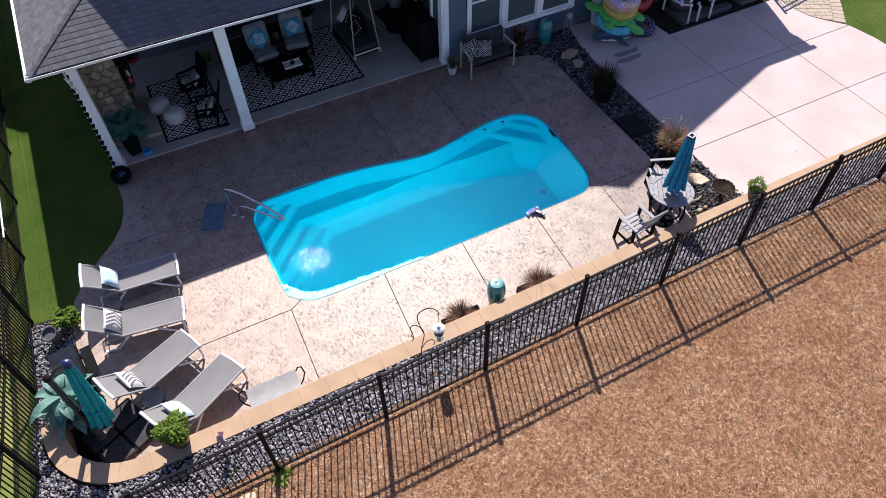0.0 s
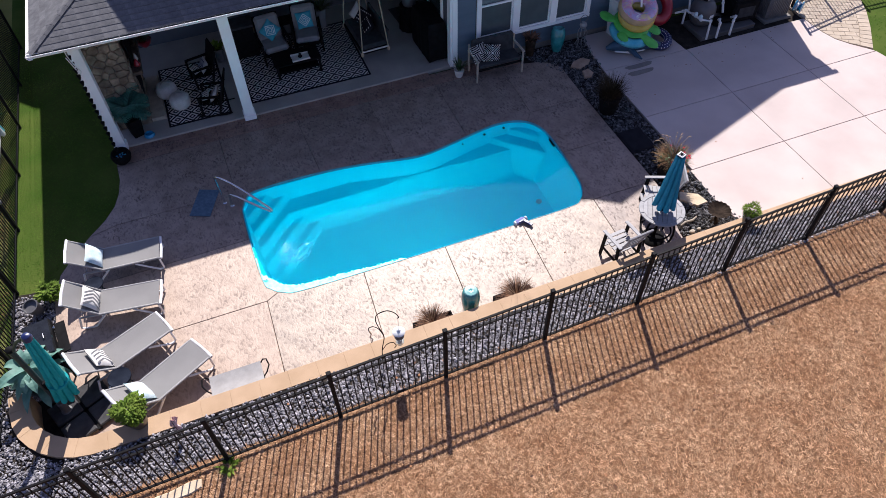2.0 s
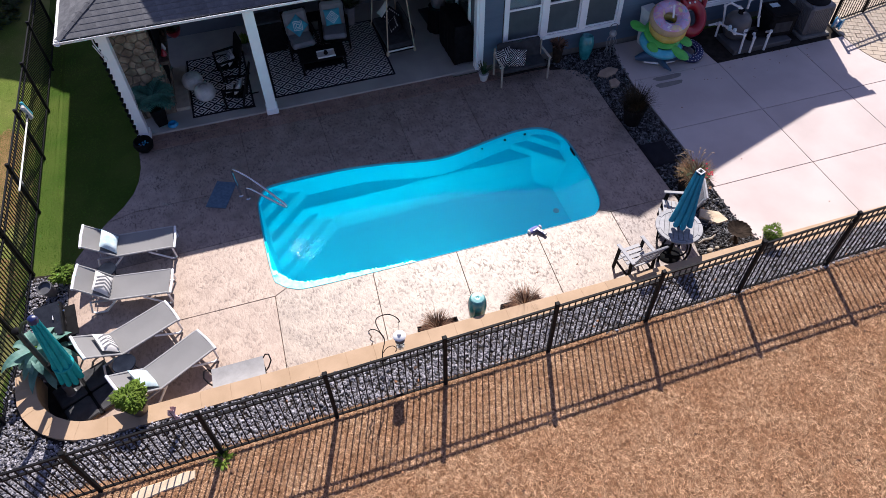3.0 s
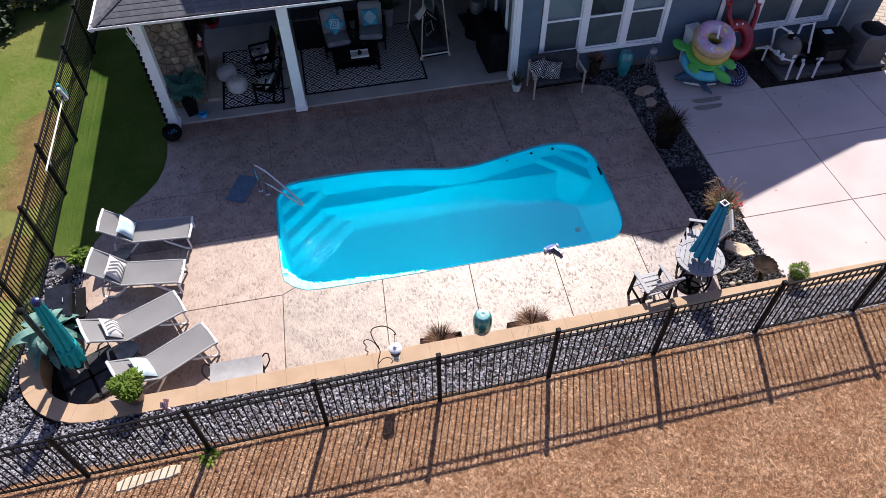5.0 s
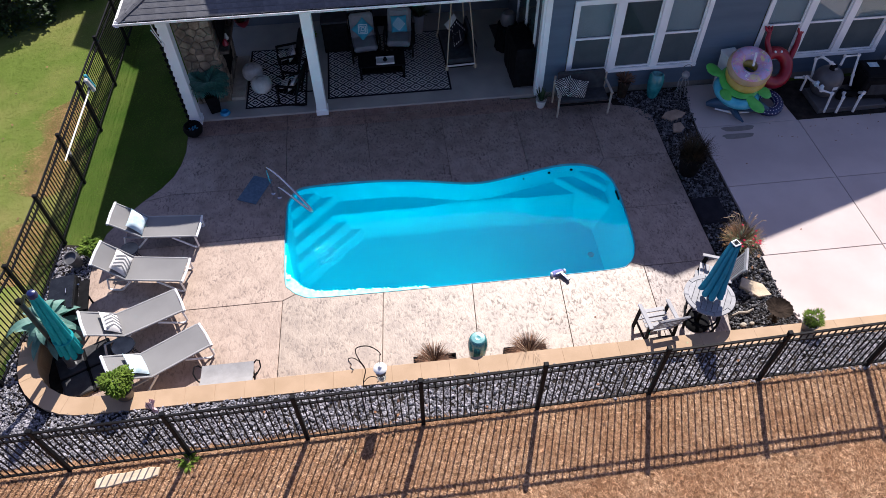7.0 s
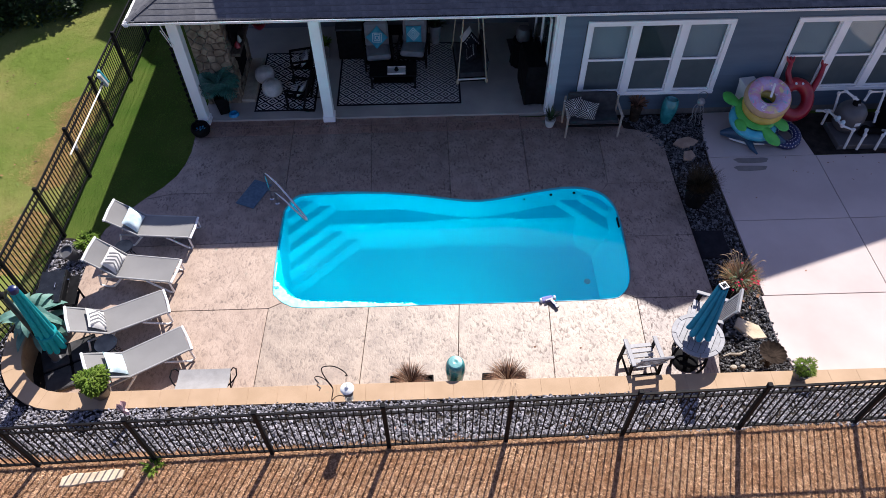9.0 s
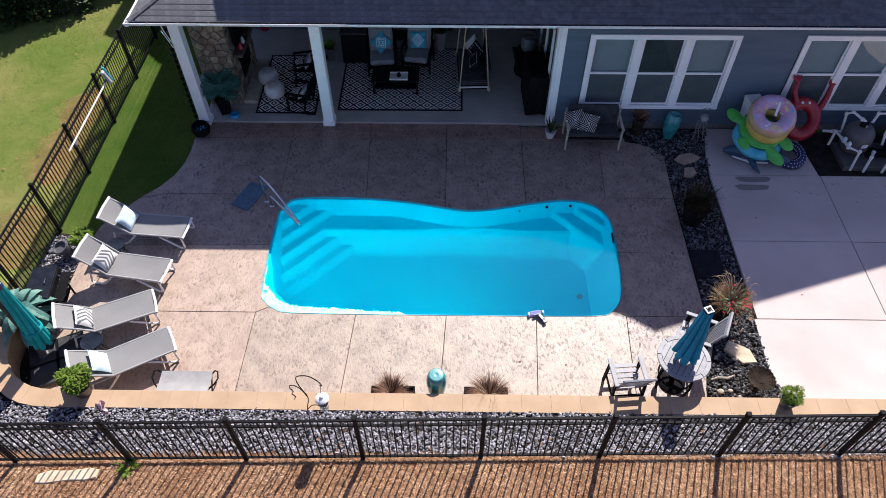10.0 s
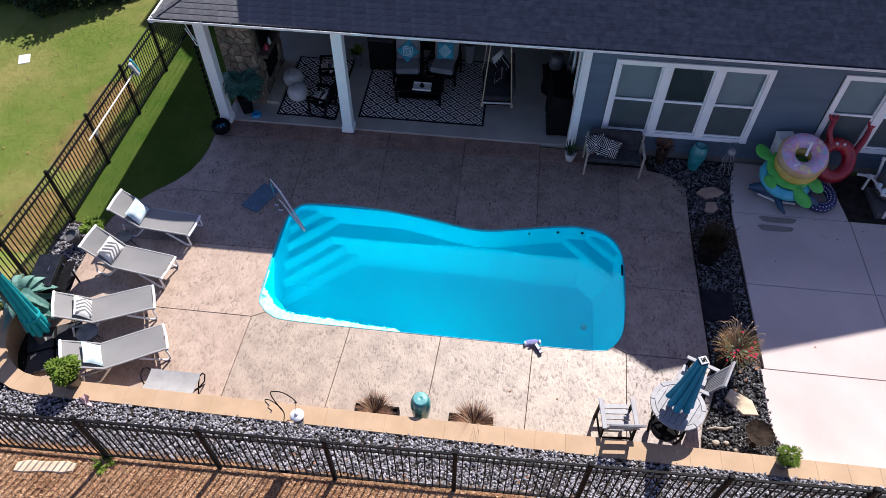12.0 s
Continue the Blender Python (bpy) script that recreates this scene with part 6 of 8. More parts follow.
part("lid", Geo().lathe([(0.012, 0.44), (0.03, 0.43), (0.04, 0.405), (0.10, 0.385), (0.118, 0.36), (0.108, 0.345), (0.03, 0.35)], 22), M_LANTERN, lan, "white domed lid", smooth=True)
part("collar", Geo().lathe([(0.083, 0.2), (0.088, 0.21), (0.088, 0.345), (0.03, 0.352)], 20), M_GREYPOT, lan, "dark collar under the lid", smooth=True)
part("glass", Geo().lathe([(0.01, 0.008), (0.065, 0.0), (0.078, 0.03), (0.08, 0.29), (0.074, 0.29), (0.072, 0.035), (0.01, 0.014)], 20), M_PANE, lan, "clear glass body", smooth=True)
part("candle", Geo().lathe([(0.035, 0.014), (0.035, 0.10), (0.03, 0.105), (0.005, 0.1)], 14), M_CREAM, lan, "cream candle", smooth=True)
part("wire", Geo().tube([(0, 0, 0.43), (0.008, 0, 0.6), (0.025, 0.045, 0.735)], 0.004, 5), M_IRON, lan, "thin hanging wire")

def curved(pts, per=6):
    """An open smooth line through the points."""
    P = [Vector(p) for p in pts]
    P = [P[0] * 2 - P[1]] + P + [P[-1] * 2 - P[-2]]
    out = []
    for i in range(1, len(P) - 2):
        p0, p1, p2, p3 = P[i - 1:i + 3]
        out += [0.5 * ((2 * p1) + (p2 - p0) * t + (2 * p0 - 5 * p1 + 4 * p2 - p3) * t * t + (3 * p1 - p0 - 3 * p2 + p3) * t ** 3) for t in [k / per for k in range(per)]]
    return out + [P[-2]]


hk = thing("shepherd_hook", "thin black double shepherd hook with hanging charm", "garden hook", pose(1.6, -2.68, 0))
part("stem", Geo().tube(curved([(-0.06, 0, 0.45), (-0.05, 0, 0.9), (-0.03, 0, 1.3), (0.03, 0, 1.62), (0.02, 0, 1.8)]), 0.008, 6), M_IRON, hk, smooth=True)
part("upper_hook", Geo().tube(curved([(0.02, 0, 1.78), (-0.03, 0, 1.98), (-0.06, 0, 2.2), (-0.02, -0.01, 2.34), (0.13, -0.02, 2.37), (0.25, -0.02, 2.24), (0.3, -0.02, 2.1), (0.27, -0.02, 2.09)]), 0.008, 6), M_IRON, hk, smooth=True)
part("lower_hook", Geo().tube(curved([(0.03, 0, 1.7), (-0.03, 0, 1.92), (-0.11, 0, 2.04), (-0.18, 0, 2.04), (-0.19, 0, 1.96)]), 0.007, 6), M_IRON, hk, smooth=True)
part("side_hook", Geo().tube(curved([(-0.02, 0, 1.3), (0.06, 0, 1.42), (0.16, 0, 1.42), (0.21, 0, 1.3), (0.18, 0, 1.24)]), 0.007, 6), M_IRON, hk, smooth=True)
part("charm", Geo().tube([(-0.19, 0, 1.97), (-0.16, 0, 1.86), (-0.19, 0, 1.78), (-0.15, 0, 1.7), (-0.18, 0, 1.62)], 0.012, 5), M_STEEL, hk, "twisted hanging charm")
pk = thing("garden_flag", "small crumpled pink garden flag on a stick in the gravel", "flag", pose(-1.82, -2.6, ground_z(-1.82, -2.6) + 0.02, 0, 0, 60) @ Matrix.Diagonal((0.62, 0.62, 0.9, 1.0)))
part("cloth", Geo().grid(lambda u, v: (-0.01 + 0.19 * u * (0.6 + 0.4 * v) + 0.03 * math.sin(8 * v), 0.05 * math.sin(7 * u + 3 * v) + 0.03 * v, 0.34 + 0.34 * v - 0.1 * u), 9, 12).grid(lambda u, v: (-0.008 + 0.19 * u * (0.6 + 0.4 * v) + 0.03 * math.sin(8 * v), 0.054 + 0.05 * math.sin(7 * u + 3 * v) + 0.03 * v, 0.34 + 0.34 * v - 0.1 * u), 9, 12), M_PINK, pk, smooth=True, fix=False)
part("stick", Geo().tube([(-0.01, 0, -0.05), (-0.01, 0.02, 0.7)], 0.007, 6), M_IRON, pk)
wd = thing("weed", "small green weed at the foot of the fence", "weed", pose(-1.2, -3.42, fence_z(-1.2)))
part("leaves", tuft(Geo(), 60, 0.08, 0.16, 0.03, random.Random(5)), M_LEAF, wd, fix=False)

# pale stepping stones in the dry lawn
es = thing("edging_stone", "long pale tan flat stone lying in the dry grass", "stone", pose(-2.1, -3.58, ground_z(-2.1, -3.58) + 0.01, 4, -1.5, 5))
part("stone", Geo().slab([(-0.48, -0.08), (-0.3, -0.1), (0.05, -0.08), (0.3, -0.1), (0.46, -0.07), (0.49, 0.05), (0.34, 0.09), (0.0, 0.075), (-0.28, 0.1), (-0.46, 0.06)], -0.04, 0.035, 0.012), M_EDGING, es)

# flagstones in the strip
for x, y, s, a, n in ((9.3, 4.47, 0.32, 10, 6), (9.28, 4.0, 0.24, 60, 5), (9.2, -0.82, 0.36, -35, 5)):
    rg = random.Random(n + int(x * 10 + y))
    o = thing("stepping_stone", "tan irregular flagstone lying on dark gravel", "stepping stone", pose(x, y, 0.0, 2, 3, a), group="flagstones in the planting strip")
    poly = [(s * rg.uniform(0.75, 1.1) * math.cos(k * 6.283 / n), 0.62 * s * rg.uniform(0.75, 1.1) * math.sin(k * 6.283 / n)) for k in range(n)]
    part("stone", Geo().slab(poly, -0.05, 0.03, 0.012), M_FLAG if y > 0 else M_EDGING, o)

# bird bath
bb = thing("bird_bath", "shallow dark fluted bird bath bowl on a stem", "bird bath", pose(9.28, -1.5, -0.04))
part("bowl", Geo().grid(lambda u, v: ((0.24 * v ** 0.8) * (1 + 0.05 * math.cos(16 * 2 * math.pi * u)) * math.cos(2 * math.pi * u), (0.24 * v ** 0.8) * (1 + 0.05 * math.cos(16 * 2 * math.pi * u)) * math.sin(2 * math.pi * u), 0.3 + 0.07 * v ** 2), 64, 8, closed_u=True), M_BASIN, bb, smooth=True)
part("stem", Geo().lathe([(0.12, 0), (0.1, 0.03), (0.035, 0.08), (0.035, 0.24), (0.08, 0.31)], 14), M_BASIN, bb, smooth=True)
ds = thing("driftwood", "pale weathered piece of driftwood on gravel", "driftwood", pose(8.72, -1.35, 0.03, 0, 0, 8))
part("branch", Geo().tube([(-0.22, 0, 0), (-0.08, 0.02, 0.01), (0.1, -0.01, 0.0), (0.24, 0.03, 0.01)], [0.012, 0.022, 0.026, 0.01], 7), M_PALESTONE, ds, smooth=True)
for k, (x, y, s) in enumerate(((8.62, -1.62, 0.07), (8.8, -1.6, 0.05), (8.95, -1.72, 0.05), (9.05, -0.95, 0.05))):
    o = thing("cobble", "smooth pale cobble on dark gravel", "stone", pose(x, y, 0.01), group="pale cobbles")
    part("stone", Geo().lathe([(0.01, 0), (s, s * 0.4), (s * 0.8, s * 0.8), (0.01, s)], 10, sy=0.7), M_PALESTONE, o, smooth=True)

# boulder bed by the house
ur = thing("teal_urn", "tall teal glazed urn lying against the house wall", "urn", pose(9.0, 5.25, -0.02, -10, 6, 0))
part("body", Geo().lathe([(0.1, 0), (0.13, 0.05), (0.18, 0.25), (0.2, 0.42), (0.185, 0.56), (0.16, 0.63), (0.14, 0.64), (0.13, 0.6), (0.05, 0.5)], 24), M_GLAZE, ur, smooth=True)
hn = thing("wire_ornament", "pale grey metal garden ornament of a ball with trailing wires", "garden ornament", pose(9.72, 5.22, -0.04))
part("ball", Geo().lathe([(0.01, 0.56), (0.07, 0.58), (0.1, 0.65), (0.07, 0.72), (0.01, 0.74)], 16), M_RAIL, hn, smooth=True)
part("stake", Geo().tube([(0, 0, 0), (0, 0.01, 0.58)], 0.008, 6), M_AC, hn)
part("top_loop", Geo().tube([(0.11 * math.cos(a), 0.02, 0.82 + 0.11 * math.sin(a)) for a in [2 * math.pi * k / 20 for k in range(20)]], 0.008, 6, closed=True), M_AC, hn, smooth=True)
for k in range(7):
    a = 0.9 * k
    part("trailing_wire", Geo().tube(curved([(0.06 * math.cos(a), 0.06 * math.sin(a), 0.6), (0.13 * math.cos(a + 0.3), 0.13 * math.sin(a + 0.3), 0.42), (0.1 * math.cos(a + 0.7), 0.1 * math.sin(a + 0.7), 0.22), (0.17 * math.cos(a + 0.9), 0.17 * math.sin(a + 0.9), 0.06)], 4), 0.006, 5), M_RAIL, hn)
wp = thing("wall_planter", "small brown planter of dark foliage below the window", "potted plant", pose(8.25, 5.35, 0))
pot(wp, 0.15, 0.5, M_BASIN)
part("foliage", tuft(Geo(), 80, 0.1, 0.25, 0.04, random.Random(15), z=0.45), M_FOUNTAIN, wp, fix=False)

WEAVE = sum([bar(s * k, 0, s * 0.96, 0.96 - k, 0.12) + bar(s * k, 0, s * 0.96, k - 0.96, 0.12) + bar(0, s * k, 0.96 - k, s * 0.96, 0.12) + bar(0, s * k, k - 0.96, s * 0.96, 0.12) for s in (-1, 1) for k in (0.14, 0.4, 0.66)], [])
# bench
bn = thing("garden_bench", "two-seat charcoal bench with pale slim arms against the house", "bench", pose(7.1, 5.02, 0))
part("seat", Geo().box((1.18, 0.52, 0.1), (0, 0.0, 0.42), c=0.03), M_CHAR, bn, "charcoal seat cushion")
part("backrest", Geo().box((1.16, 0.12, 0.5), (0, 0.26, 0.66), (-10, 0, 0), 0.04), M_CHAR, bn, "charcoal back cushion")
for s in (-1, 1):
    x = s * 0.63
    part("front_leg", Geo().box((0.045, 0.045, 0.62), (x, -0.27, 0.31), c=0.006), M_PALESTONE, bn)
    part("rear_leg", Geo().box((0.045, 0.045, 0.8), (x, 0.3, 0.4), c=0.006), M_PALESTONE, bn)
    part("armrest", Geo().box((0.06, 0.66, 0.03), (x, 0.0, 0.63), (-3, 0, 0), 0.008), M_PALESTONE, bn)
part("seat_rail", Geo().box((1.26, 0.04, 0.05), (0, -0.25, 0.34), c=0.006), M_BLACK, bn)
for k, (dx, rz, ry) in enumerate(((-0.42, 12, -4), (-0.1, -14, 8))):
    m = pose(7.06 + dx, 5.06 - 0.08 * k, 0.66 - 0.03 * k, 55, ry, rz)
    o = thing("bench_pillow", "black and white geometric throw pillow on the bench", "pillow", m, group="bench pillows")
    part("cover", cushion(Geo(), 0.43, 0.43, 0.13, (0, 0, 0), (0, 0, 0)), M_CREAM, o, smooth=True)
    print_on(o, "print", 0.43, 0.43, (0, 0, 0), (0, 0, 0), WEAVE, M_INK)
wpot = thing("white_pot", "small white pot with leggy plant by the corner board", "potted plant", pose(6.15, 5.2, 0))
pot(wpot, 0.13, 0.22, M_CREAM)
part("foliage", tuft(Geo(), 40, 0.06, 0.34, 0.03, random.Random(18), z=0.2, up=(1.2, 3)), M_BUSH, wpot, fix=False)

# handrail and mat, pool cleaner
hr = thing("pool_handrail", "polished stainless steel pool handrail at the corner steps", "handrail")
A, D = Vector((-0.33, 2.97, 0)), Vector((1, -1.02, 0)).normalized()


def hp(s, z):
    p = A + D * s
    return (p.x, p.y, z)


part("rail", Geo().tube(curved([hp(0, 0), hp(-0.02, 0.3), hp(-0.05, 0.68), hp(0.0, 0.78), hp(0.12, 0.8), hp(0.5, 0.72), hp(1.15, 0.42), hp(1.28, 0.33), hp(1.29, 0.27), hp(1.2, 0.26), hp(0.8, 0.31), hp(0.4, 0.37), hp(0.25, 0.35), hp(0.2, 0.25), hp(0.2, 0)], 4), 0.024, 12), M_STEEL, hr, smooth=True)
for s in (0, 0.2):
    part("flange", Geo().lathe([(0.05, 0), (0.05, 0.008), (0.035, 0.018), (0.025, 0.018)], 16, hp(s, 0)), M_STEEL, hr, smooth=True)
mat_ = thing("foot_mat", "blue-grey mesh foot mat lying on the shaded deck", "mat", pose(-0.75, 3.13, 0.004, 0, 0, 66))
part("mat", Geo().box((0.8, 0.46, 0.012), (0, 0, 0.006), c=0.004), M_MAT, mat_)
pc = thing("pool_cleaner", "small violet and navy pool cleaner at the pool edge", "pool cleaner", pose(5.5, -0.02, 0.0, 0, 0, 12) @ Matrix.Scale(0.9, 4))
part("body", Geo().box((0.27, 0.14, 0.075), (-0.06, 0.06, 0.02), (12, 0, 0), 0.032), M_VIOLET, pc)
for x in (-0.21, 0.1):
    part("side_wheel", Geo().lathe([(0.01, -0.02), (0.05, -0.018), (0.055, 0.0), (0.05, 0.018), (0.01, 0.02)], 14, (x, 0.05, 0.03), (0, 90, 0)), M_FRAME, pc, "white side wheel", smooth=True)
part("bracket", Geo().box((0.2, 0.05, 0.03), (-0.04, 0.01, 0.07), (0, 0, 8), 0.01), M_NAVY, pc, "navy bracket")
part("handle", Geo().box((0.085, 0.24, 0.05), (0.04, -0.12, 0.05), (0, 0, 20), 0.02), M_NAVY, pc, "navy handle")
part("grip", Geo().box((0.06, 0.13, 0.02), (0.02, -0.07, 0.08), (0, 0, 20), 0.006), M_FRAME, pc, "white grip")
part("clamp", Geo().box((0.07, 0.05, 0.03), (0.07, -0.2, 0.07), (0, 0, 20), 0.008), M_PVC, pc, "white clamp")

# brush with pole clipped on the side fence
br = thing("pool_brush", "white telescopic pool brush hanging on the side fence", "pool brush")
part("pole", Geo().tube([(-4.54, 3.5, 0.98), (-4.54, 6.0, 0.98)], 0.018, 8), M_PVC, br, smooth=True)
part("head", Geo().box((0.09, 0.13, 0.5), (-4.53, 6.02, 1.05), (22, 0, 0), 0.035), M_PVC, br)
part("bristles", Geo().box((0.07, 0.06, 0.52), (-4.53, 6.115, 1.09), (22, 0, 0), 0.015), M_AQUA, br, "pale blue bristles")
part("socket", Geo().tube([(-4.54, 5.75, 0.98), (-4.54, 6.0, 1.03)], 0.026, 8), M_AC, br, smooth=True)
part("clip", Geo().box((0.05, 0.16, 0.1), (-4.56, 3.85, 0.88), (10, 0, 20), 0.02), M_AC, br)

# flat-topped griddle by the fence
gd = thing("griddle", "flat-topped black outdoor griddle with lid closed by the fence", "grill", pose(-3.86, 0.0, 0, 0, 0, 8))
part("cook_box", Geo().box((0.46, 0.82, 0.16), (0, 0, 0.78), c=0.012), M_BLACK, gd)
part("lid", Geo().box((0.44, 0.78, 0.04), (0, 0, 0.88), c=0.012), M_LID, gd, "dull black steel lid")
part("lid_handle", Geo().tube([(0.1, -0.05, 0.9), (0.1, -0.05, 0.93), (0.1, 0.05, 0.93), (0.1, 0.05, 0.9)], 0.008, 6), M_STEEL, gd)
part("side_shelf", Geo().box((0.18, 0.7, 0.02), (0.33, 0, 0.72), c=0.005), M_BLACK, gd)
part("lower_shelf", Geo().box((0.42, 0.74, 0.02), (0, 0, 0.22), c=0.005), M_BLACK, gd)
for sx in (-1, 1):
    for sy in (-1, 1):
        part("leg", Geo().box((0.03, 0.03, 0.72), (sx * 0.2, sy * 0.37, 0.36), c=0.004), M_BLACK, gd)
part("knob", Geo().lathe([(0.025, 0), (0.025, 0.03), (0.02, 0.035)], 10, (0.24, 0.2, 0.8), (0, 90, 0)), M_STEEL, gd)

# rain chain and bowl
rc = thing("rain_chain", "black cup rain chain hanging from the gutter corner", "rain chain")
cup = mesh_of("cup", Geo().lathe([(0.012, 0), (0.02, 0.01), (0.047, 0.1), (0.042, 0.1), (0.012, 0.02)], 10), M_IRON, True)
for k in range(17):
    part("cup", cup, M_IRON, rc, m=pose(-2.34, 5.26, 2.75 - k * 0.155))
part("link_rod", Geo().tube([(-2.34, 5.26, 3.15), (-2.34, 5.26, 0.3)], 0.006, 5), M_IRON, rc)
rb = thing("rain_bowl", "black glazed bowl with glass pebbles under the rain chain", "bowl", pose(-2.3, 5.2, 0.0))
part("bowl", Geo().lathe([(0.12, 0), (0.2, 0.08), (0.23, 0.2), (0.2, 0.28), (0.18, 0.27), (0.2, 0.2), (0.15, 0.14), (0.01, 0.13)], 22), M_BLACK, rb, smooth=True)
for k in range(14):
    a = k * 2.4
    part("pebble", Geo().lathe([(0.01, 0), (0.025, 0.012), (0.01, 0.025)], 8, (0.035 * math.sqrt(k) * math.cos(a), 0.035 * math.sqrt(k) * math.sin(a), 0.15)), (M_BLUEPLASTIC, M_GREYPOT, M_AQUA)[k % 3], rb, smooth=True)
part("chain_hook", Geo().tube(curved([(-2.33, 5.08, 3.16), (-2.35, 5.18, 2.9), (-2.3, 5.24, 2.6), (-2.26, 5.28, 2.45), (-2.3, 5.26, 2.42), (-2.33, 5.22, 2.6), (-2.38, 5.14, 2.9)]), 0.012, 6), M_PVC, rc, "looped white hanger wire", smooth=True)
bw = thing("dog_bowl", "bright blue plastic bowl on the porch edge", "bowl", pose(-1.62, 5.83, 0.05))
part("bowl", Geo().lathe([(0.11, 0), (0.13, 0.02), (0.1, 0.08), (0.08, 0.08), (0.07, 0.02), (0.01, 0.015)], 18), M_BLUEPLASTIC, bw, smooth=True)


# ---- porch furnishings ----
FZ = 0.05


def diamond_rug(x0, x1, y0, y1, cell, label):
    o = thing("patterned_rug", label, "rug", pose((x0 + x1) / 2, (y0 + y1) / 2, FZ), group="porch rugs")
    w, h = x1 - x0, y1 - y0
    part("flat_weave", Geo().box((w, h, 0.012), (0, 0, 0.006), c=0.004), M_INK, o, "black flat weave")
    g = Geo()
    nx, ny = round((w - 0.1) / cell), round((h - 0.1) / cell)
    cx, cy = (w - 0.1) / nx, (h - 0.1) / ny
    # closely packed nested diamonds, halved along the border
    for i in range(-1, nx):
        for j in range(-1, ny):
            for du in (0.5, 1.0):
                ox, oy = -w / 2 + 0.05 + (i + du) * cx, -h / 2 + 0.05 + (j + du) * cy
                for k, (sx, sy) in enumerate(((1, 1), (-1, 1), (-1, -1), (1, -1))):
                    if du == 0.5 and min(i, j) < 0:
                        continue
                    if du == 1.0 and not ((i < nx - 1 if sx > 0 else i >= 0) and (j < ny - 1 if sy > 0 else j >= 0)):
                        continue
                    a0, a1 = k * math.pi / 2, (k + 1) * math.pi / 2
                    for ra, rb in ((0.83, 0.5), (0.24, 0.0)):
                        g.add([(ox + r * cx / 2 * math.cos(a), oy + r * cy / 2 * math.sin(a), 0.0155) for r, a in ((ra, a0), (ra, a1), (rb, a1), (rb, a0))], [(0, 1, 2, 3)])
    part("diamond_weave", g, M_CREAM, o, "cream nested diamonds", fix=False)
    return o


diamond_rug(0.9, 4.04, 6.08, 8.75, 0.325, "black and cream diamond rug under the seating group")
diamond_rug(-1.14, 0.38, 5.94, 8.4, 0.355, "small black and cream diamond rug under rocking chairs")

# stone fireplace at the porch end, stone by stone
fpl = thing("stone_fireplace", "field stone fireplace with dark hearth at the end of the porch", "fireplace")
FX0, FX1, FY0, FY1 = -2.32, -1.52, 6.32, 8.1
part("mortar_core", Geo().box((FX1 - FX0, FY1 - FY0, 2.85), ((FX0 + FX1) / 2, (FY0 + FY1) / 2, FZ + 1.42)), M_MORTAR, fpl)
rg = random.Random(51)


def stone_face(u0, u1, z0, z1, put, skip=None):
    """Irregular stones: cells round jittered centres, cut by their neighbours."""
    cell = 0.2
    nu, nz = max(2, round((u1 - u0) / cell)), round((z1 - z0) / (cell * 0.85))
    C = [Vector((u0 + (i + 0.5 + 0.5 * (j % 2) - 0.25 + rg.uniform(-0.36, 0.36)) * (u1 - u0) / nu, z0 + (j + 0.5 + rg.uniform(-0.34, 0.34)) * (z1 - z0) / nz)) for j in range(nz) for i in range(nu)]
    for c in C:
        if skip and skip(c.x, c.y):
            continue
        poly = [Vector(q) for q in ((u0, z0), (u1, z0), (u1, z1), (u0, z1))]
        for d in C:
            if d is c or (d - c).length > 0.75:
                continue
            mid_, n = (c + d) / 2, (d - c).normalized()
            out = []
            for i in range(len(poly)):
                p, q = poly[i - 1], poly[i]
                a, b = (p - mid_).dot(n), (q - mid_).dot(n)
                if (a < 0) != (b < 0):
                    out.append(p.lerp(q, a / (a - b)))
                if b < 0:
                    out.append(q)
            poly = out
            if len(poly) < 3:
                break
        clean = [p for i, p in enumerate(poly) if (p - poly[i - 1]).length > 0.035]
        if len(clean) >= 3:
            put(shrunk([tuple(p) for p in clean], 0.008))


def put_front(poly):
    g = Geo().slab(poly, 0, rg.uniform(0.03, 0.055), 0.012)
    part("stone", g, M_FIELDSTONE, fpl, m=Matrix(((1, 0, 0, 0), (0, 0, -1, FY0), (0, 1, 0, 0), (0, 0, 0, 1))))


def put_side(poly):
    g = Geo().slab(poly, 0, rg.uniform(0.03, 0.055), 0.012)
    part("stone", g, M_FIELDSTONE, fpl, m=Matrix(((0, 0, 1, FX1), (1, 0, 0, 0), (0, 1, 0, 0), (0, 0, 0, 1))))


stone_face(FX0, FX1 + 0.03, FZ, 2.85, put_front)
stone_face(FY0 - 0.02, FY1, FZ, 2.85, put_side, lambda u, z: 6.75 < u < 7.75 and 0.4 < z < 1.15 or 6.55 < u < 7.95 and 1.3 < z < 2.3)
part("firebox", Geo().box((0.06, 1.0, 0.75), (FX1 + 0.0, 7.25, 0.8), c=0.01), M_BLACK, fpl, "dark firebox opening")
part("mantel", Geo().box((0.24, 1.5, 0.09), (FX1 + 0.12, 7.25, 1.32), c=0.012), M_BARK, fpl, "dark wood mantel shelf")
part("hearth_slab", Geo().box((0.34, 1.78, 0.1), (FX1 + 0.2, 7.2, FZ + 0.05), c=0.015), M_PALESTONE, fpl)
tv = thing("wall_screen", "black switched-off television above the mantel", "television", pose(FX1 + 0.08, 7.25, 1.85))
part("screen", Geo().box((0.05, 1.25, 0.72), (0, 0, 0), c=0.01), M_BLACK, tv)
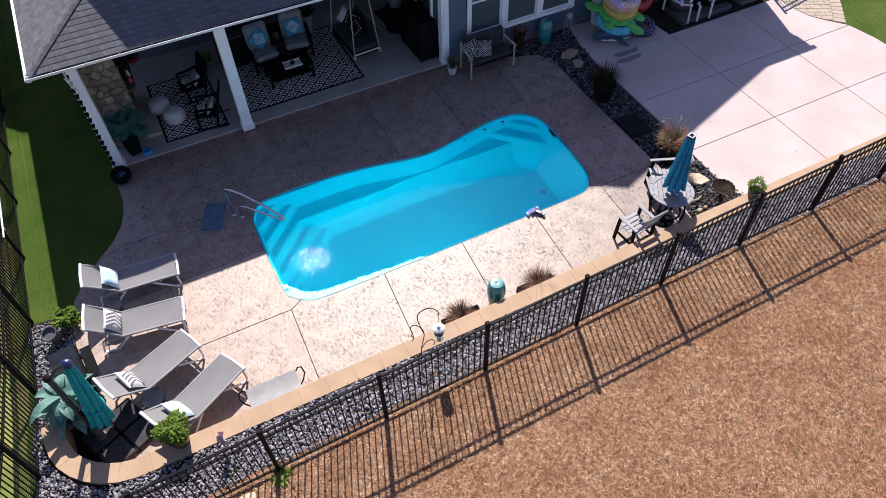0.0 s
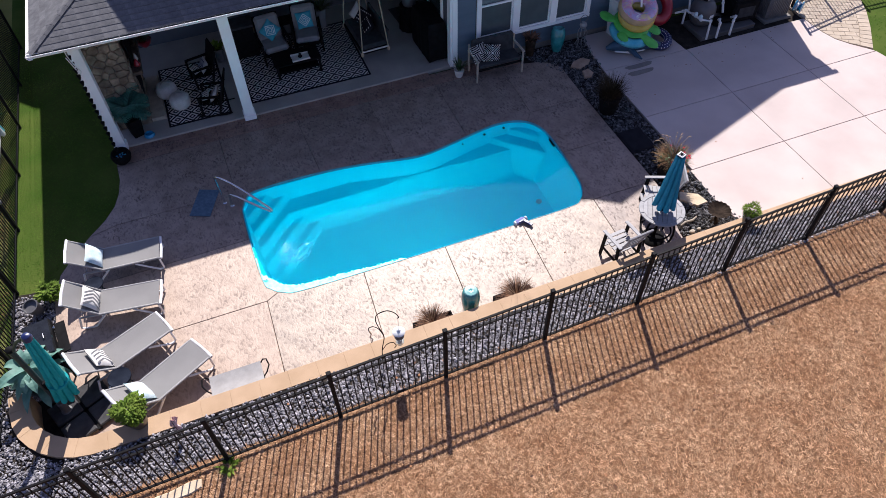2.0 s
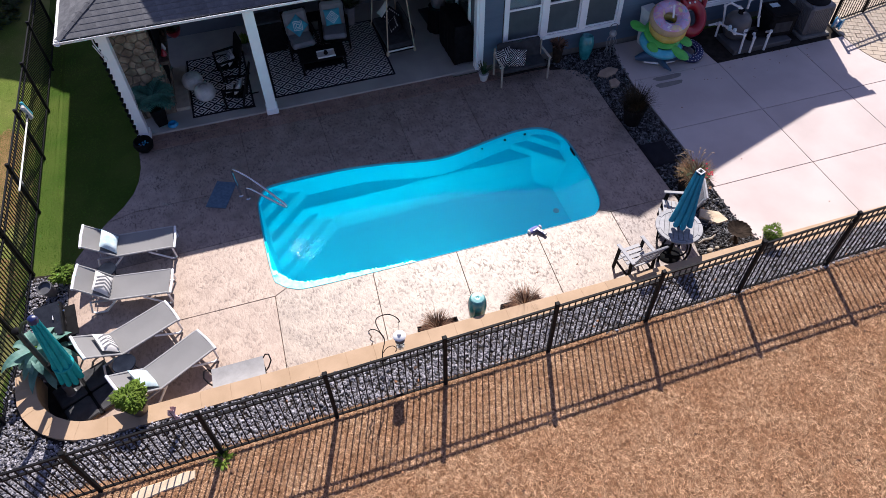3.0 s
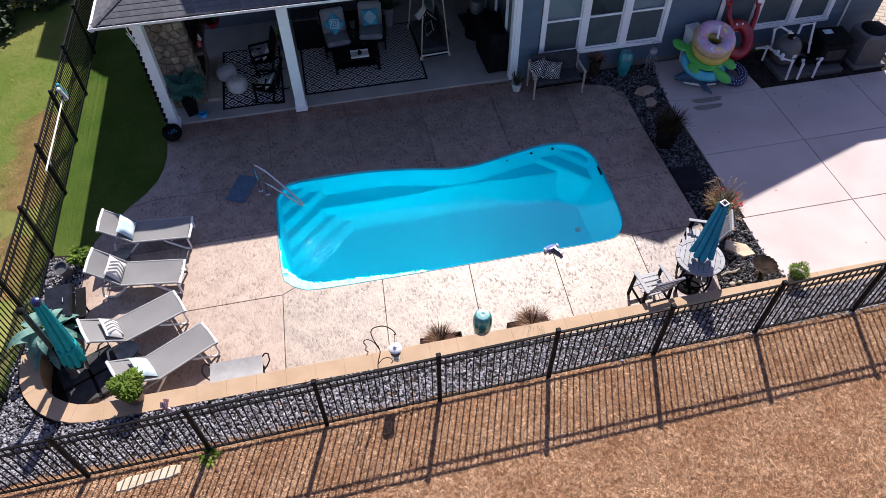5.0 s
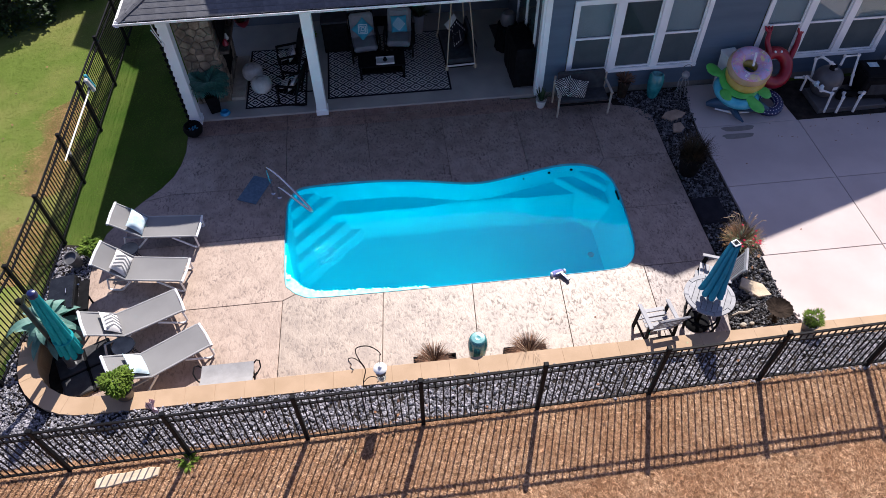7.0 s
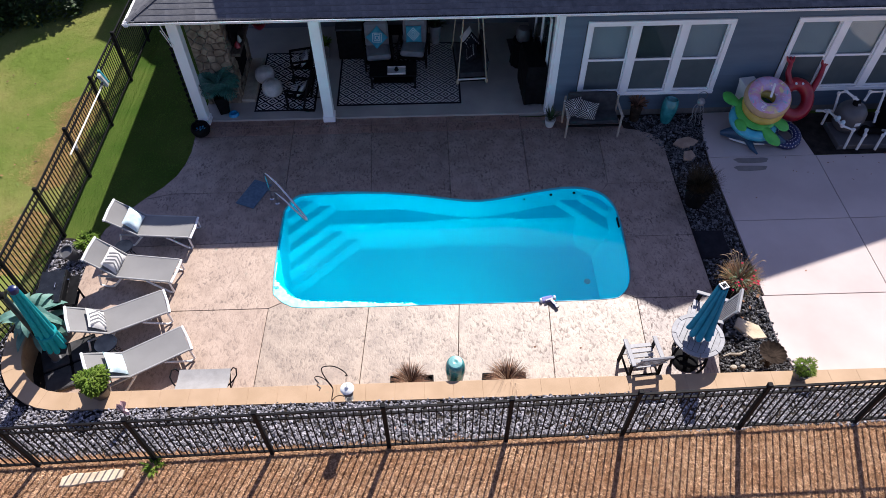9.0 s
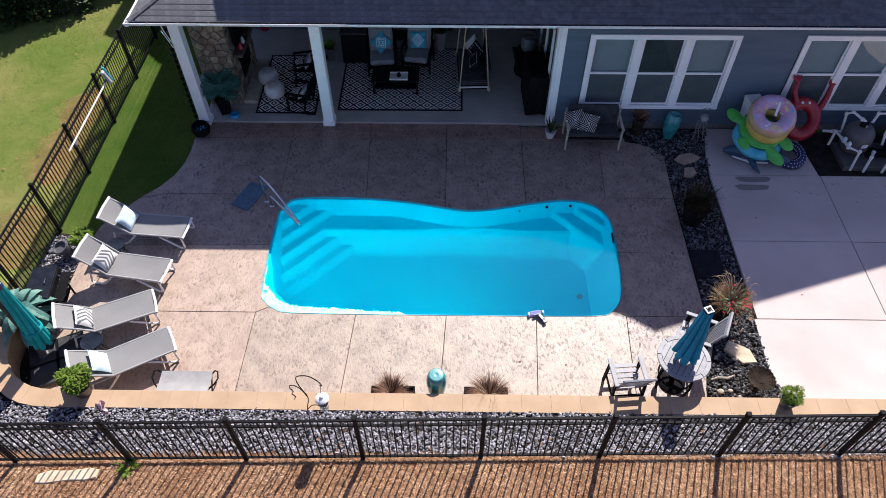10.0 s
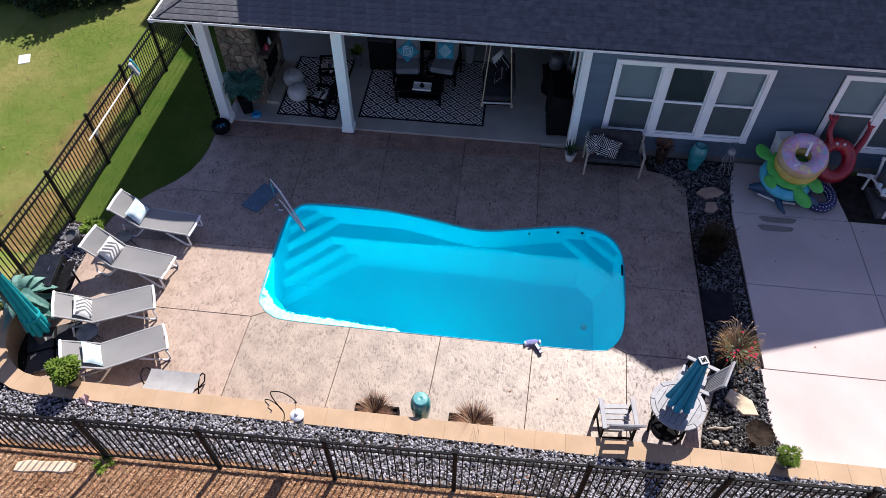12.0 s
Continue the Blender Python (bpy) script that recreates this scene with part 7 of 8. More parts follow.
for y, c, mt in ((6.75, 0.1, M_RED), (7.0, 0.07, M_CREAM), (7.65, 0.08, M_BASIN)):
    o = thing("mantel_ornament", "small ornament standing on the dark mantel shelf", "ornament", pose(FX1 + 0.16, y, 1.365), group="mantel ornaments")
    part("body", Geo().lathe([(c * 0.5, 0), (c * 0.8, 0.04), (c * 0.5, 0.12), (c * 0.25, 0.17), (0.01, 0.18)], 12), mt, o, smooth=True)
hb = thing("hanging_basket", "red plant basket hanging at the back of the porch", "hanging basket", pose(-1.2, 8.5, 0.75))
part("basket", Geo().lathe([(0.06, 0), (0.16, 0.1), (0.2, 0.22), (0.18, 0.22), (0.14, 0.12), (0.01, 0.05)], 16), M_RED, hb, smooth=True)
part("foliage", tuft(Geo(), 70, 0.1, 0.25, 0.03, random.Random(52), z=0.2), M_BUSH, hb, fix=False)
for k in range(3):
    part("chain", Geo().tube([(0.18 * math.cos(k * 2.1), 0.18 * math.sin(k * 2.1), 0.2), (0, 0, 1.0), (0, 0, 2.18)], 0.005, 4), M_IRON, hb)

for x, y in ((-1.0, 7.2), (-0.74, 6.64)):
    o = thing("floor_pouf", "round cream knitted floor pouf on the small rug", "pouf", pose(x, y, FZ + 0.014), group="knitted poufs")
    part("cover", Geo().grid(lambda u, v: ((0.26 * math.sin(math.pi * (0.06 + 0.88 * v)) ** 0.55 * (1 + 0.012 * math.cos(40 * math.pi * u))) * math.cos(2 * math.pi * u), (0.26 * math.sin(math.pi * (0.06 + 0.88 * v)) ** 0.55 * (1 + 0.012 * math.cos(40 * math.pi * u))) * math.sin(2 * math.pi * u), 0.18 - 0.18 * math.cos(math.pi * v)), 40, 16, closed_u=True).lathe([(0.1, 0.352), (0.05, 0.357), (0.01, 0.358)], 12), M_POUF, o, smooth=True)


def rocking_chair(m, label):
    o = thing("rocking_chair", label, "rocking chair", m, group="black rocking chairs")
    for k in range(6):
        part("seat_slat", Geo().box((0.083, 0.52, 0.02), (0.2 - k * 0.085, 0, 0.42 - 0.012 * k), (0, 4, 0), 0.004), M_BLACK, o)
    for k in range(6):
        part("back_slat", Geo().box((0.018, 0.078, 0.72), (-0.36, -0.2 + k * 0.08, 0.78), (0, -16, 0), 0.004), M_BLACK, o)
    part("head_rail", Geo().box((0.03, 0.54, 0.12), (-0.46, 0, 1.12), (0, -16, 0), 0.01), M_BLACK, o)
    for s in (-1, 1):
        y = s * 0.28
        part("armrest", Geo().box((0.56, 0.1, 0.025), (-0.06, y, 0.66), (0, 2, 0), 0.01), M_BLACK, o)
        part("front_leg", Geo().box((0.05, 0.045, 0.62), (0.2, y, 0.34), c=0.006), M_BLACK, o)
        part("rear_leg", Geo().box((0.05, 0.045, 1.1), (-0.33, y, 0.58), (0, -14, 0), 0.006), M_BLACK, o)
        part("rocker", Geo().tube([(-0.5, y, 0.08), (-0.32, y, 0.035), (-0.05, y, 0.018), (0.2, y, 0.03), (0.36, y, 0.07)], 0.018, 6), M_BLACK, o, smooth=True)
    p = thing("chair_pillow", "black and white striped pillow on a rocking chair", "pillow", m @ pose(-0.14, 0, 0.56, 0, 52, 0), group="rocking chair pillows")
    part("cover", cushion(Geo(), 0.34, 0.4, 0.12, (0, 0, 0), (0, 0, 0)), M_CREAM, p, smooth=True)
    print_on(p, "stripe_print", 0.34, 0.4, (0, 0, 0), (0, 0, 0), CHEVRON, M_NAVY)
    q = thing("lumbar_pillow", "small black and white striped lumbar pillow on a rocking chair", "pillow", m @ pose(0.08, 0.03, 0.53, 0, 12, 8), group="rocking chair pillows")
    part("cover", cushion(Geo(), 0.2, 0.36, 0.1, (0, 0, 0), (0, 0, 0)), M_CREAM, q, smooth=True)
    print_on(q, "stripe_print", 0.2, 0.36, (0, 0, 0), (0, 0, 0), sum([bar(-0.7, y, 0.7, y + 0.2, 0.12) for y in (-0.8, -0.4, 0.0, 0.4)], []), M_INK, depth=0.1)
    return o


rocking_chair(pose(-0.1, 7.42, FZ + 0.014, 0, 0, 190) @ Matrix.Diagonal((1.0, 1.0, 0.86, 1.0)), "black slatted rocking chair facing the fireplace")
rocking_chair(pose(-0.02, 6.22, FZ + 0.014, 0, 0, 165) @ Matrix.Diagonal((1.0, 1.0, 0.86, 1.0)), "black slatted rocking chair near the porch edge")


def arm_chair(x, y, rz, label, pill):
    m = pose(x, y, FZ + 0.014, 0, 0, rz)
    o = thing("armchair", label, "armchair", m, group="grey cushioned armchairs")
    part("seat_cushion", Geo().box((0.62, 0.62, 0.16), (0, -0.02, 0.4), c=0.05), M_GREYFAB, o, "grey seat cushion")
    part("back_cushion", Geo().box((0.62, 0.18, 0.66), (0, 0.34, 0.72), (-14, 0, 0), 0.06), M_GREYFAB, o, "grey back cushion")
    part("seat_frame", Geo().box((0.7, 0.68, 0.06), (0, 0.0, 0.29), c=0.01), M_BLACK, o)
    part("back_frame", Geo().box((0.68, 0.05, 0.7), (0, 0.44, 0.66), (-14, 0, 0), 0.01), M_BLACK, o)
    for s in (-1, 1):
        part("armrest", Geo().box((0.06, 0.7, 0.04), (s * 0.37, 0.02, 0.62), c=0.01), M_BLACK, o)
        for yy in (-0.28, 0.34):
            part("leg", Geo().box((0.05, 0.05, 0.62), (s * 0.37, yy, 0.31), c=0.006), M_BLACK, o)
    p = thing("blue_pillow", "blue geometric throw pillow propped on a grey armchair", "pillow", m @ pose(0, 0.16, 0.72, 62, 0, 0) @ pose(0, 0, 0, 0, 0, pill), group="blue pillows")
    part("cover", cushion(Geo(), 0.42, 0.42, 0.13, (0, 0, 0), (0, 0, 0)), M_BLUECUSH, p, smooth=True)
    print_on(p, "print", 0.42, 0.42, (0, 0, 0), (0, 0, 0), DIAMOND, M_PALEBLUE)
    return o


arm_chair(1.93, 7.78, 6, "grey cushioned black-framed armchair with tilted blue pillow", 40)
arm_chair(2.85, 7.9, -8, "grey cushioned black-framed armchair with blue pillow", 4)
ct = thing("coffee_table", "low black coffee table on the diamond rug", "coffee table", pose(2.33, 7.02, FZ + 0.014))
part("top", Geo().box((1.2, 0.66, 0.04), (0, 0, 0.4), c=0.01), M_BLACK, ct)
part("shelf", Geo().box((1.05, 0.52, 0.03), (0, 0, 0.15), c=0.01), M_BLACK, ct)
for sx in (-1, 1):
    for sy in (-1, 1):
        part("leg", Geo().box((0.06, 0.06, 0.39), (sx * 0.55, sy * 0.28, 0.195), c=0.006), M_BLACK, ct)
tr = thing("serving_tray", "weathered white serving tray with dark vase on the table", "tray", pose(2.42, 6.88, FZ + 0.435))
part("base", Geo().box((0.46, 0.28, 0.02), (0, 0, 0.01), c=0.005), M_CREAM, tr)
for s in (-1, 1):
    part("rim", Geo().box((0.46, 0.018, 0.05), (0, s * 0.14, 0.03), c=0.004), M_CREAM, tr)
    part("handle", Geo().tube([(s * 0.23, -0.06, 0.04), (s * 0.25, -0.04, 0.08), (s * 0.25, 0.04, 0.08), (s * 0.23, 0.06, 0.04)], 0.008, 6), M_IRON, tr)
part("vase", Geo().lathe([(0.04, 0.02), (0.06, 0.05), (0.03, 0.1), (0.035, 0.12)], 12), M_BLACK, tr, smooth=True)
cb = thing("deck_box", "dark wicker storage box against the porch seating", "storage box", pose(1.18, 8.3, FZ))
part("body", Geo().box((0.66, 0.5, 0.85), (0, 0, 0.43), c=0.015), M_BLACK, cb)
part("lid", Geo().box((0.7, 0.54, 0.06), (0, 0, 0.9), c=0.015), M_CHAR, cb)
et = thing("end_table", "black end table with a glass lamp base between armchairs", "end table", pose(2.4, 8.55, FZ))
part("top", Geo().box((0.5, 0.45, 0.03), (0, 0, 0.55), c=0.006), M_BLACK, et)
for sx in (-1, 1):
    for sy in (-1, 1):
        part("leg", Geo().box((0.04, 0.04, 0.54), (sx * 0.21, sy * 0.19, 0.27), c=0.004), M_BLACK, et)
sp = thing("potted_fern", "fern in a pale pot on a stand by the porch wall", "potted plant", pose(3.45, 8.75, FZ))
pot(sp, 0.16, 0.55, M_GREYFAB)
part("foliage", tuft(Geo(), 90, 0.1, 0.4, 0.03, random.Random(61), z=0.52), M_BUSH, sp, fix=False)
gp2 = thing("small_green_plant", "bright green small plant in a pot behind the post", "potted plant", pose(0.5, 8.2, FZ))
pot(gp2, 0.12, 0.4, M_GREYPOT)
part("foliage", tuft(Geo(), 60, 0.08, 0.22, 0.05, random.Random(62), z=0.38), M_LEAF, gp2, fix=False)

# hanging swing
sw = thing("porch_swing", "charcoal cushioned swing bed hanging on natural ropes", "porch swing", pose(4.28, 7.2, FZ, 0, 0, 3))
part("platform", Geo().box((0.74, 1.5, 0.07), (0, 0, 0.42), c=0.012), M_BLACK, sw)
part("mattress", Geo().box((0.7, 1.44, 0.14), (0, 0, 0.53), c=0.05), M_CHAR, sw, "charcoal seat cushion")
part("back_panel", Geo().box((0.06, 1.45, 0.45), (0.36, 0, 0.7), (0, 8, 0), 0.02), M_CHAR, sw)
part("front_bar", Geo().box((0.7, 0.035, 0.035), (0, -0.76, 0.47), c=0.006), M_CREAM, sw)
for sx in (-1, 1):
    for sy in (-1, 1):
        part("rope", Geo().tube([(sx * 0.36, sy * 0.74, 0.42), (sx * 0.3, sy * 0.66, 1.2), (sx * 0.16, sy * 0.52, 2.88)], 0.016, 8), M_ROPE, sw, smooth=True)
        part("knot", Geo().lathe([(0.02, 0), (0.045, 0.04), (0.04, 0.1), (0.02, 0.13)], 10, (sx * 0.365, sy * 0.75, 0.33)), M_ROPE, sw, smooth=True)
for k, (x, y, a) in enumerate(((0.1, 0.35, 20), (0.05, -0.05, -15), (0.0, 0.6, 5))):
    m = pose(4.28 + x, 7.2 + y, FZ + 0.74, 20, -48, a)
    o = thing("swing_pillow", "black and white woven pillow on the hanging swing", "pillow", m, group="swing pillows")
    part("cover", cushion(Geo(), 0.4, 0.5, 0.14, (0, 0, 0), (0, 0, 0)), M_INK if k < 2 else M_CREAM, o, smooth=True)
    print_on(o, "print", 0.4, 0.5, (0, 0, 0), (0, 0, 0), sum([bar(-0.6 + 0.4 * i, -0.7 + 0.25 * j, -0.45 + 0.4 * i, -0.6 + 0.25 * j, 0.09) for i in range(4) for j in range(6)], []) if k < 2 else CHEVRON[:8], M_CREAM if k < 2 else M_INK)

# covered grill by the door, side stand with round lid
cg = thing("covered_grill", "grill under a fitted black cover by the porch door", "grill", pose(5.82, 6.5, FZ, 0, 0, 2))


def drape(u, v):
    a = 2 * math.pi * u
    c, s = math.cos(a), math.sin(a)
    k = max(abs(c) / 0.27, abs(s) / 0.62)
    wob = 1 + 0.025 * math.sin(9 * a) * v
    top = 1 - v
    r = (0.82 + 0.18 * min(1, v * 3)) * wob if v > 0.02 else 0.01
    z = 1.12 - 0.02 * v if v < 0.12 else 1.1 - (v - 0.12) / 0.88 * 1.02
    return (c / k * r, s / k * r, z)


part("cover", Geo().grid(drape, 48, 16, closed_u=True), M_BLACK, cg, "creased black cover", smooth=True)
for sx in (-1, 1):
    part("caster", Geo().lathe([(0.05, -0.02), (0.06, 0), (0.05, 0.02)], 12, (sx * 0.17, -0.56, 0.06), (0, 90, 0)), M_GREYFAB, cg)
rs = thing("round_smoker", "small grey-blue domed cooker on a black-draped stand", "cooker", pose(5.72, 7.75, FZ))
part("stand", Geo().grid(lambda u, v: ((0.26 + 0.05 * (1 - v) + 0.012 * math.sin(22 * math.pi * u) * (1 - v)) * math.cos(2 * math.pi * u), (0.26 + 0.05 * (1 - v) + 0.012 * math.sin(22 * math.pi * u) * (1 - v)) * math.sin(2 * math.pi * u), 0.7 * v), 44, 6, closed_u=True).lathe([(0.27, 0.7), (0.01, 0.705)], 24), M_BLACK, rs)
part("dome", Geo().lathe([(0.17, 0.70), (0.2, 0.78), (0.2, 0.95), (0.15, 1.04), (0.01, 1.07)], 22), M_AC, rs, smooth=True)
dm = thing("door_mat", "dark door mat beside the glazed door", "mat", pose(5.75, 8.4, FZ, 0, 0, 4))
part("mat", Geo().box((0.6, 0.9, 0.015), (0, 0, 0.008), c=0.004), M_CHAR, dm)


# ---- pool floats in a heap ----
def ring_float(name, label, m, R, r, mt, cat="pool float", arcs=None):
    o = thing(name, label, cat, m, group="pool floats by the wall")
    part("tube", Geo().grid(lambda u, v: ((R + r * math.cos(2 * math.pi * v) * (1 + 0.02 * math.sin(20 * math.pi * u))) * math.cos(2 * math.pi * u), (R + r * math.cos(2 * math.pi * v)) * math.sin(2 * math.pi * u), r * math.sin(2 * math.pi * v) * 0.9), 44, 15, closed_u=True), mt, o, smooth=True)
    return o


dol = thing("dolphin_float", "slate-blue inflatable ride-on float at the bottom of the heap", "pool float", pose(10.85, 4.45, 0.17, 0, 0, 165), group="pool floats by the wall")
part("body", Geo().tube([(-0.75, 0.05, 0.0), (-0.55, 0.0, 0.02), (-0.1, 0, 0.06), (0.35, 0, 0.05), (0.6, 0, 0.0), (0.72, 0, -0.03)], [0.04, 0.13, 0.2, 0.18, 0.1, 0.05], 14), M_DOLPHIN, dol, smooth=True)
for s in (-1, 1):
    part("fin", Geo().tube([(0.1, s * 0.15, 0.0), (0.0, s * 0.38, -0.05), (-0.12, s * 0.52, -0.08)], [0.09, 0.06, 0.02], 8), M_DOLPHIN, dol, smooth=True)
    part("belly_panel", Geo().tube([(0.5, s * 0.1, -0.08), (0.1, s * 0.18, -0.09), (-0.3, s * 0.12, -0.08)], [0.02, 0.035, 0.02], 8), M_LANTERN, dol, "white belly strip", smooth=True)
aq = ring_float("aqua_ring", "pale aqua swim ring leaning under the green float", pose(10.84, 4.66, 0.44, 10, 6, 0), 0.44, 0.13, M_AQUA)
tf = thing("turtle_float", "bright green flat inflatable float with broad flippers", "pool float", pose(10.88, 4.74, 0.64, 16, 4, 0), group="pool floats by the wall")
part("shell", Geo().lathe([(0.1, -0.05), (0.44, -0.045), (0.5, 0.0), (0.44, 0.055), (0.2, 0.07), (0.01, 0.075)], 26), M_GREENV, tf, smooth=True)


def paddle(a, reach, wide, bend):
    """A flat flipper that widens, then rounds off."""
    prof = [(0.36, 0.5, 0.045), (0.5, 0.7, 0.05), (0.62, 1.0, 0.045), (0.72, 0.95, 0.04), (0.8, 0.55, 0.025), (0.83, 0.1, 0.008)]
    rows = [(0.36 + (r - 0.36) * reach, w * wide, h) for r, w, h in prof]

    def fn(u, v):
        s = v * (len(rows) - 1)
        i = min(len(rows) - 2, int(s))
        f = s - i
        r, w, h = [rows[i][j] + (rows[i + 1][j] - rows[i][j]) * f for j in range(3)]
        t = 2 * math.pi * u
        x, y = r, w * math.cos(t)
        g = radians(a + bend * (r - 0.36))
        return (x * math.cos(g) - y * math.sin(g), x * math.sin(g) + y * math.cos(g), h * math.sin(t) - 0.08 * (r - 0.36))
    return Geo().grid(fn, 16, 14, closed_u=True)


for a, reach, bend in ((150, 1.1, -20), (215, 0.7, 20), (285, 1.25, 15), (335, 1.0, -10)):
    part("flipper", paddle(a, reach, 0.17, bend), M_GREENV, tf, smooth=True)
ye = ring_float("yellow_ring", "yellow printed swim ring under the donut float", pose(10.99, 4.74, 0.84, 22, -5, 0), 0.36, 0.13, M_YELLOW)
dn = ring_float("donut_float", "inflatable donut swim ring with pink icing", pose(11.02, 4.78, 1.04, 24, -5, 0), 0.35, 0.175, M_DOUGH)
part("icing", Geo().grid(lambda u, v: ((0.35 + (0.185 + 0.004 * math.sin(14 * math.pi * u)) * math.cos(math.pi * (0.27 + 0.66 * v))) * math.cos(2 * math.pi * u), (0.35 + 0.185 * math.cos(math.pi * (0.27 + 0.66 * v))) * math.sin(2 * math.pi * u), 0.174 * math.sin(math.pi * (0.27 + 0.66 * v))), 44, 10, closed_u=True), M_ICING, dn, "pink and lilac icing", smooth=True)
part("straw", Geo().box((0.05, 0.32, 0.02), (0.05, 0.06, 0.22), (25, 0, -20), 0.006), M_LANTERN, dn, "white strap across the hole")
re_ = ring_float("red_ring", "red swim ring with two upright inflated arms", pose(11.86, 5.06, 0.74, 52, 8, 8), 0.36, 0.15, M_RED)
for s, pts in ((-1, ((-0.2, 0.34, 0.05), (-0.3, 0.6, 0.08), (-0.27, 0.82, 0.1))), (1, ((0.42, 0.2, 0.02), (0.56, 0.5, 0.06), (0.62, 0.76, 0.1)))):
    part("arm", Geo().tube(curved(pts, 4), [0.075 - 0.003 * k for k in range(9)], 10), M_RED, re_, smooth=True)
    for j in (-1, 0, 1):
        tip = Vector(pts[-1])
        part("claw", Geo().tube([tip, tip + Vector((0.07 * j + 0.02 * s, 0.07, 0.01)), tip + Vector((0.1 * j + 0.03 * s, 0.15, 0.02))], [0.04, 0.035, 0.015], 8), M_RED, re_, smooth=True)
for x in (-0.1, 0.08):
    part("eye", Geo().lathe([(0.032, 0), (0.03, 0.015), (0.01, 0.02)], 12, (x, 0.36, 0.13), (-20, 0, 0)), M_LANTERN, re_, "printed white oval", smooth=True)
nv = ring_float("dotted_ring", "navy swim ring with white dots on the concrete", pose(11.66, 4.5, 0.14, 8, -6, 0) @ Matrix.Diagonal((0.85, 1.0, 0.8, 1.0)), 0.3, 0.13, M_NAVY)
dot = mesh_of("dot", Geo().lathe([(0.014, 0), (0.012, 0.004), (0.006, 0.005)], 8), M_LANTERN)
for i in range(26):
    for j in range(4):
        u, v = 2 * math.pi * (i + 0.5 * (j % 2)) / 26, math.pi * (0.16 + 0.22 * j)
        n = Vector((math.cos(v) * math.cos(u), math.cos(v) * math.sin(u), 0.9 * math.sin(v)))
        c = Vector(((0.3 + 0.13 * math.cos(v)) * math.cos(u), (0.3 + 0.13 * math.cos(v)) * math.sin(u), 0.117 * math.sin(v)))
        part("dot", dot, M_LANTERN, nv, m=Matrix.Translation(c) @ n.to_track_quat("Z", "Y").to_matrix().to_4x4())
wb = thing("white_bin", "white plastic bin standing behind the pool floats", "bin", pose(10.8, 5.36, 0, 0, 0, 8))
part("body", Geo().lathe([(0.17, 0), (0.24, 0.96), (0.25, 0.98), (0.25, 1.02)], 4, rot=(0, 0, 45)), M_PVC, wb)
part("lid", Geo().box((0.38, 0.38, 0.05), (0, 0, 1.04), c=0.015), M_PVC, wb)
for k, (x, y, w) in enumerate(((10.69, 3.81, 0.78), (10.6, 3.55, 0.74))):
    o = part("damp_stain", Geo().prism([(x + w * 0.5 * (1 + 0.08 * math.sin(5 * a)) * math.copysign(abs(math.cos(a)) ** 0.5, math.cos(a)), y + 0.085 * (1 + 0.15 * math.sin(3 * a + k)) * math.copysign(abs(math.sin(a)) ** 0.7, math.sin(a))) for a in [2 * math.pi * i / 28 for i in range(28)]], -0.002, 0.0025), M_LIMESTAIN, patio, "damp footprint-shaped stain")

# ---- pool equipment ----
ep = thing("equipment_pad", "grey concrete pad for the pool equipment", "equipment pad", pose(13.72, 4.57, -0.05))
part("pad", Geo().box((1.76, 0.86, 0.14), (0, 0, 0.07), c=0.012), M_TANK, ep)
sf = thing("sand_filter", "taupe rounded sand filter tank with white label", "pool filter", pose(13.2, 4.78, 0.09))
part("tank", Geo().lathe([(0.2, 0), (0.25, 0.04), (0.32, 0.14), (0.345, 0.34), (0.33, 0.52), (0.26, 0.63), (0.12, 0.68), (0.07, 0.69)], 28), M_TANK, sf, smooth=True)
part("valve_head", Geo().lathe([(0.08, 0.68), (0.09, 0.72), (0.07, 0.8), (0.02, 0.82)], 16), M_BLACK, sf, smooth=True)
part("label", Geo().box((0.14, 0.006, 0.09), (0.04, -0.345, 0.36), (0, 0, 8)), M_LANTERN, sf, "white sticker")
part("gauge", Geo().lathe([(0.035, 0), (0.035, 0.02), (0.01, 0.022)], 12, (0, -0.1, 0.75), (90, 0, 0)), M_STEEL, sf)
pm = thing("pool_pump", "black pool pump on the equipment pad", "pool pump", pose(13.75, 4.5, 0.09))
part("motor", Geo().lathe([(0.05, -0.2), (0.09, -0.18), (0.09, 0.12), (0.06, 0.16)], 18, (0.05, 0, 0.12), (0, 90, 0)), M_BLACK, pm, smooth=True)
part("strainer", Geo().lathe([(0.08, 0), (0.1, 0.02), (0.1, 0.2), (0.07, 0.24)], 18, (-0.22, 0, 0)), M_BLACK, pm, smooth=True)
pvc = thing("pipework", "white plastic pipes joining filter pump and heater", "pipes")
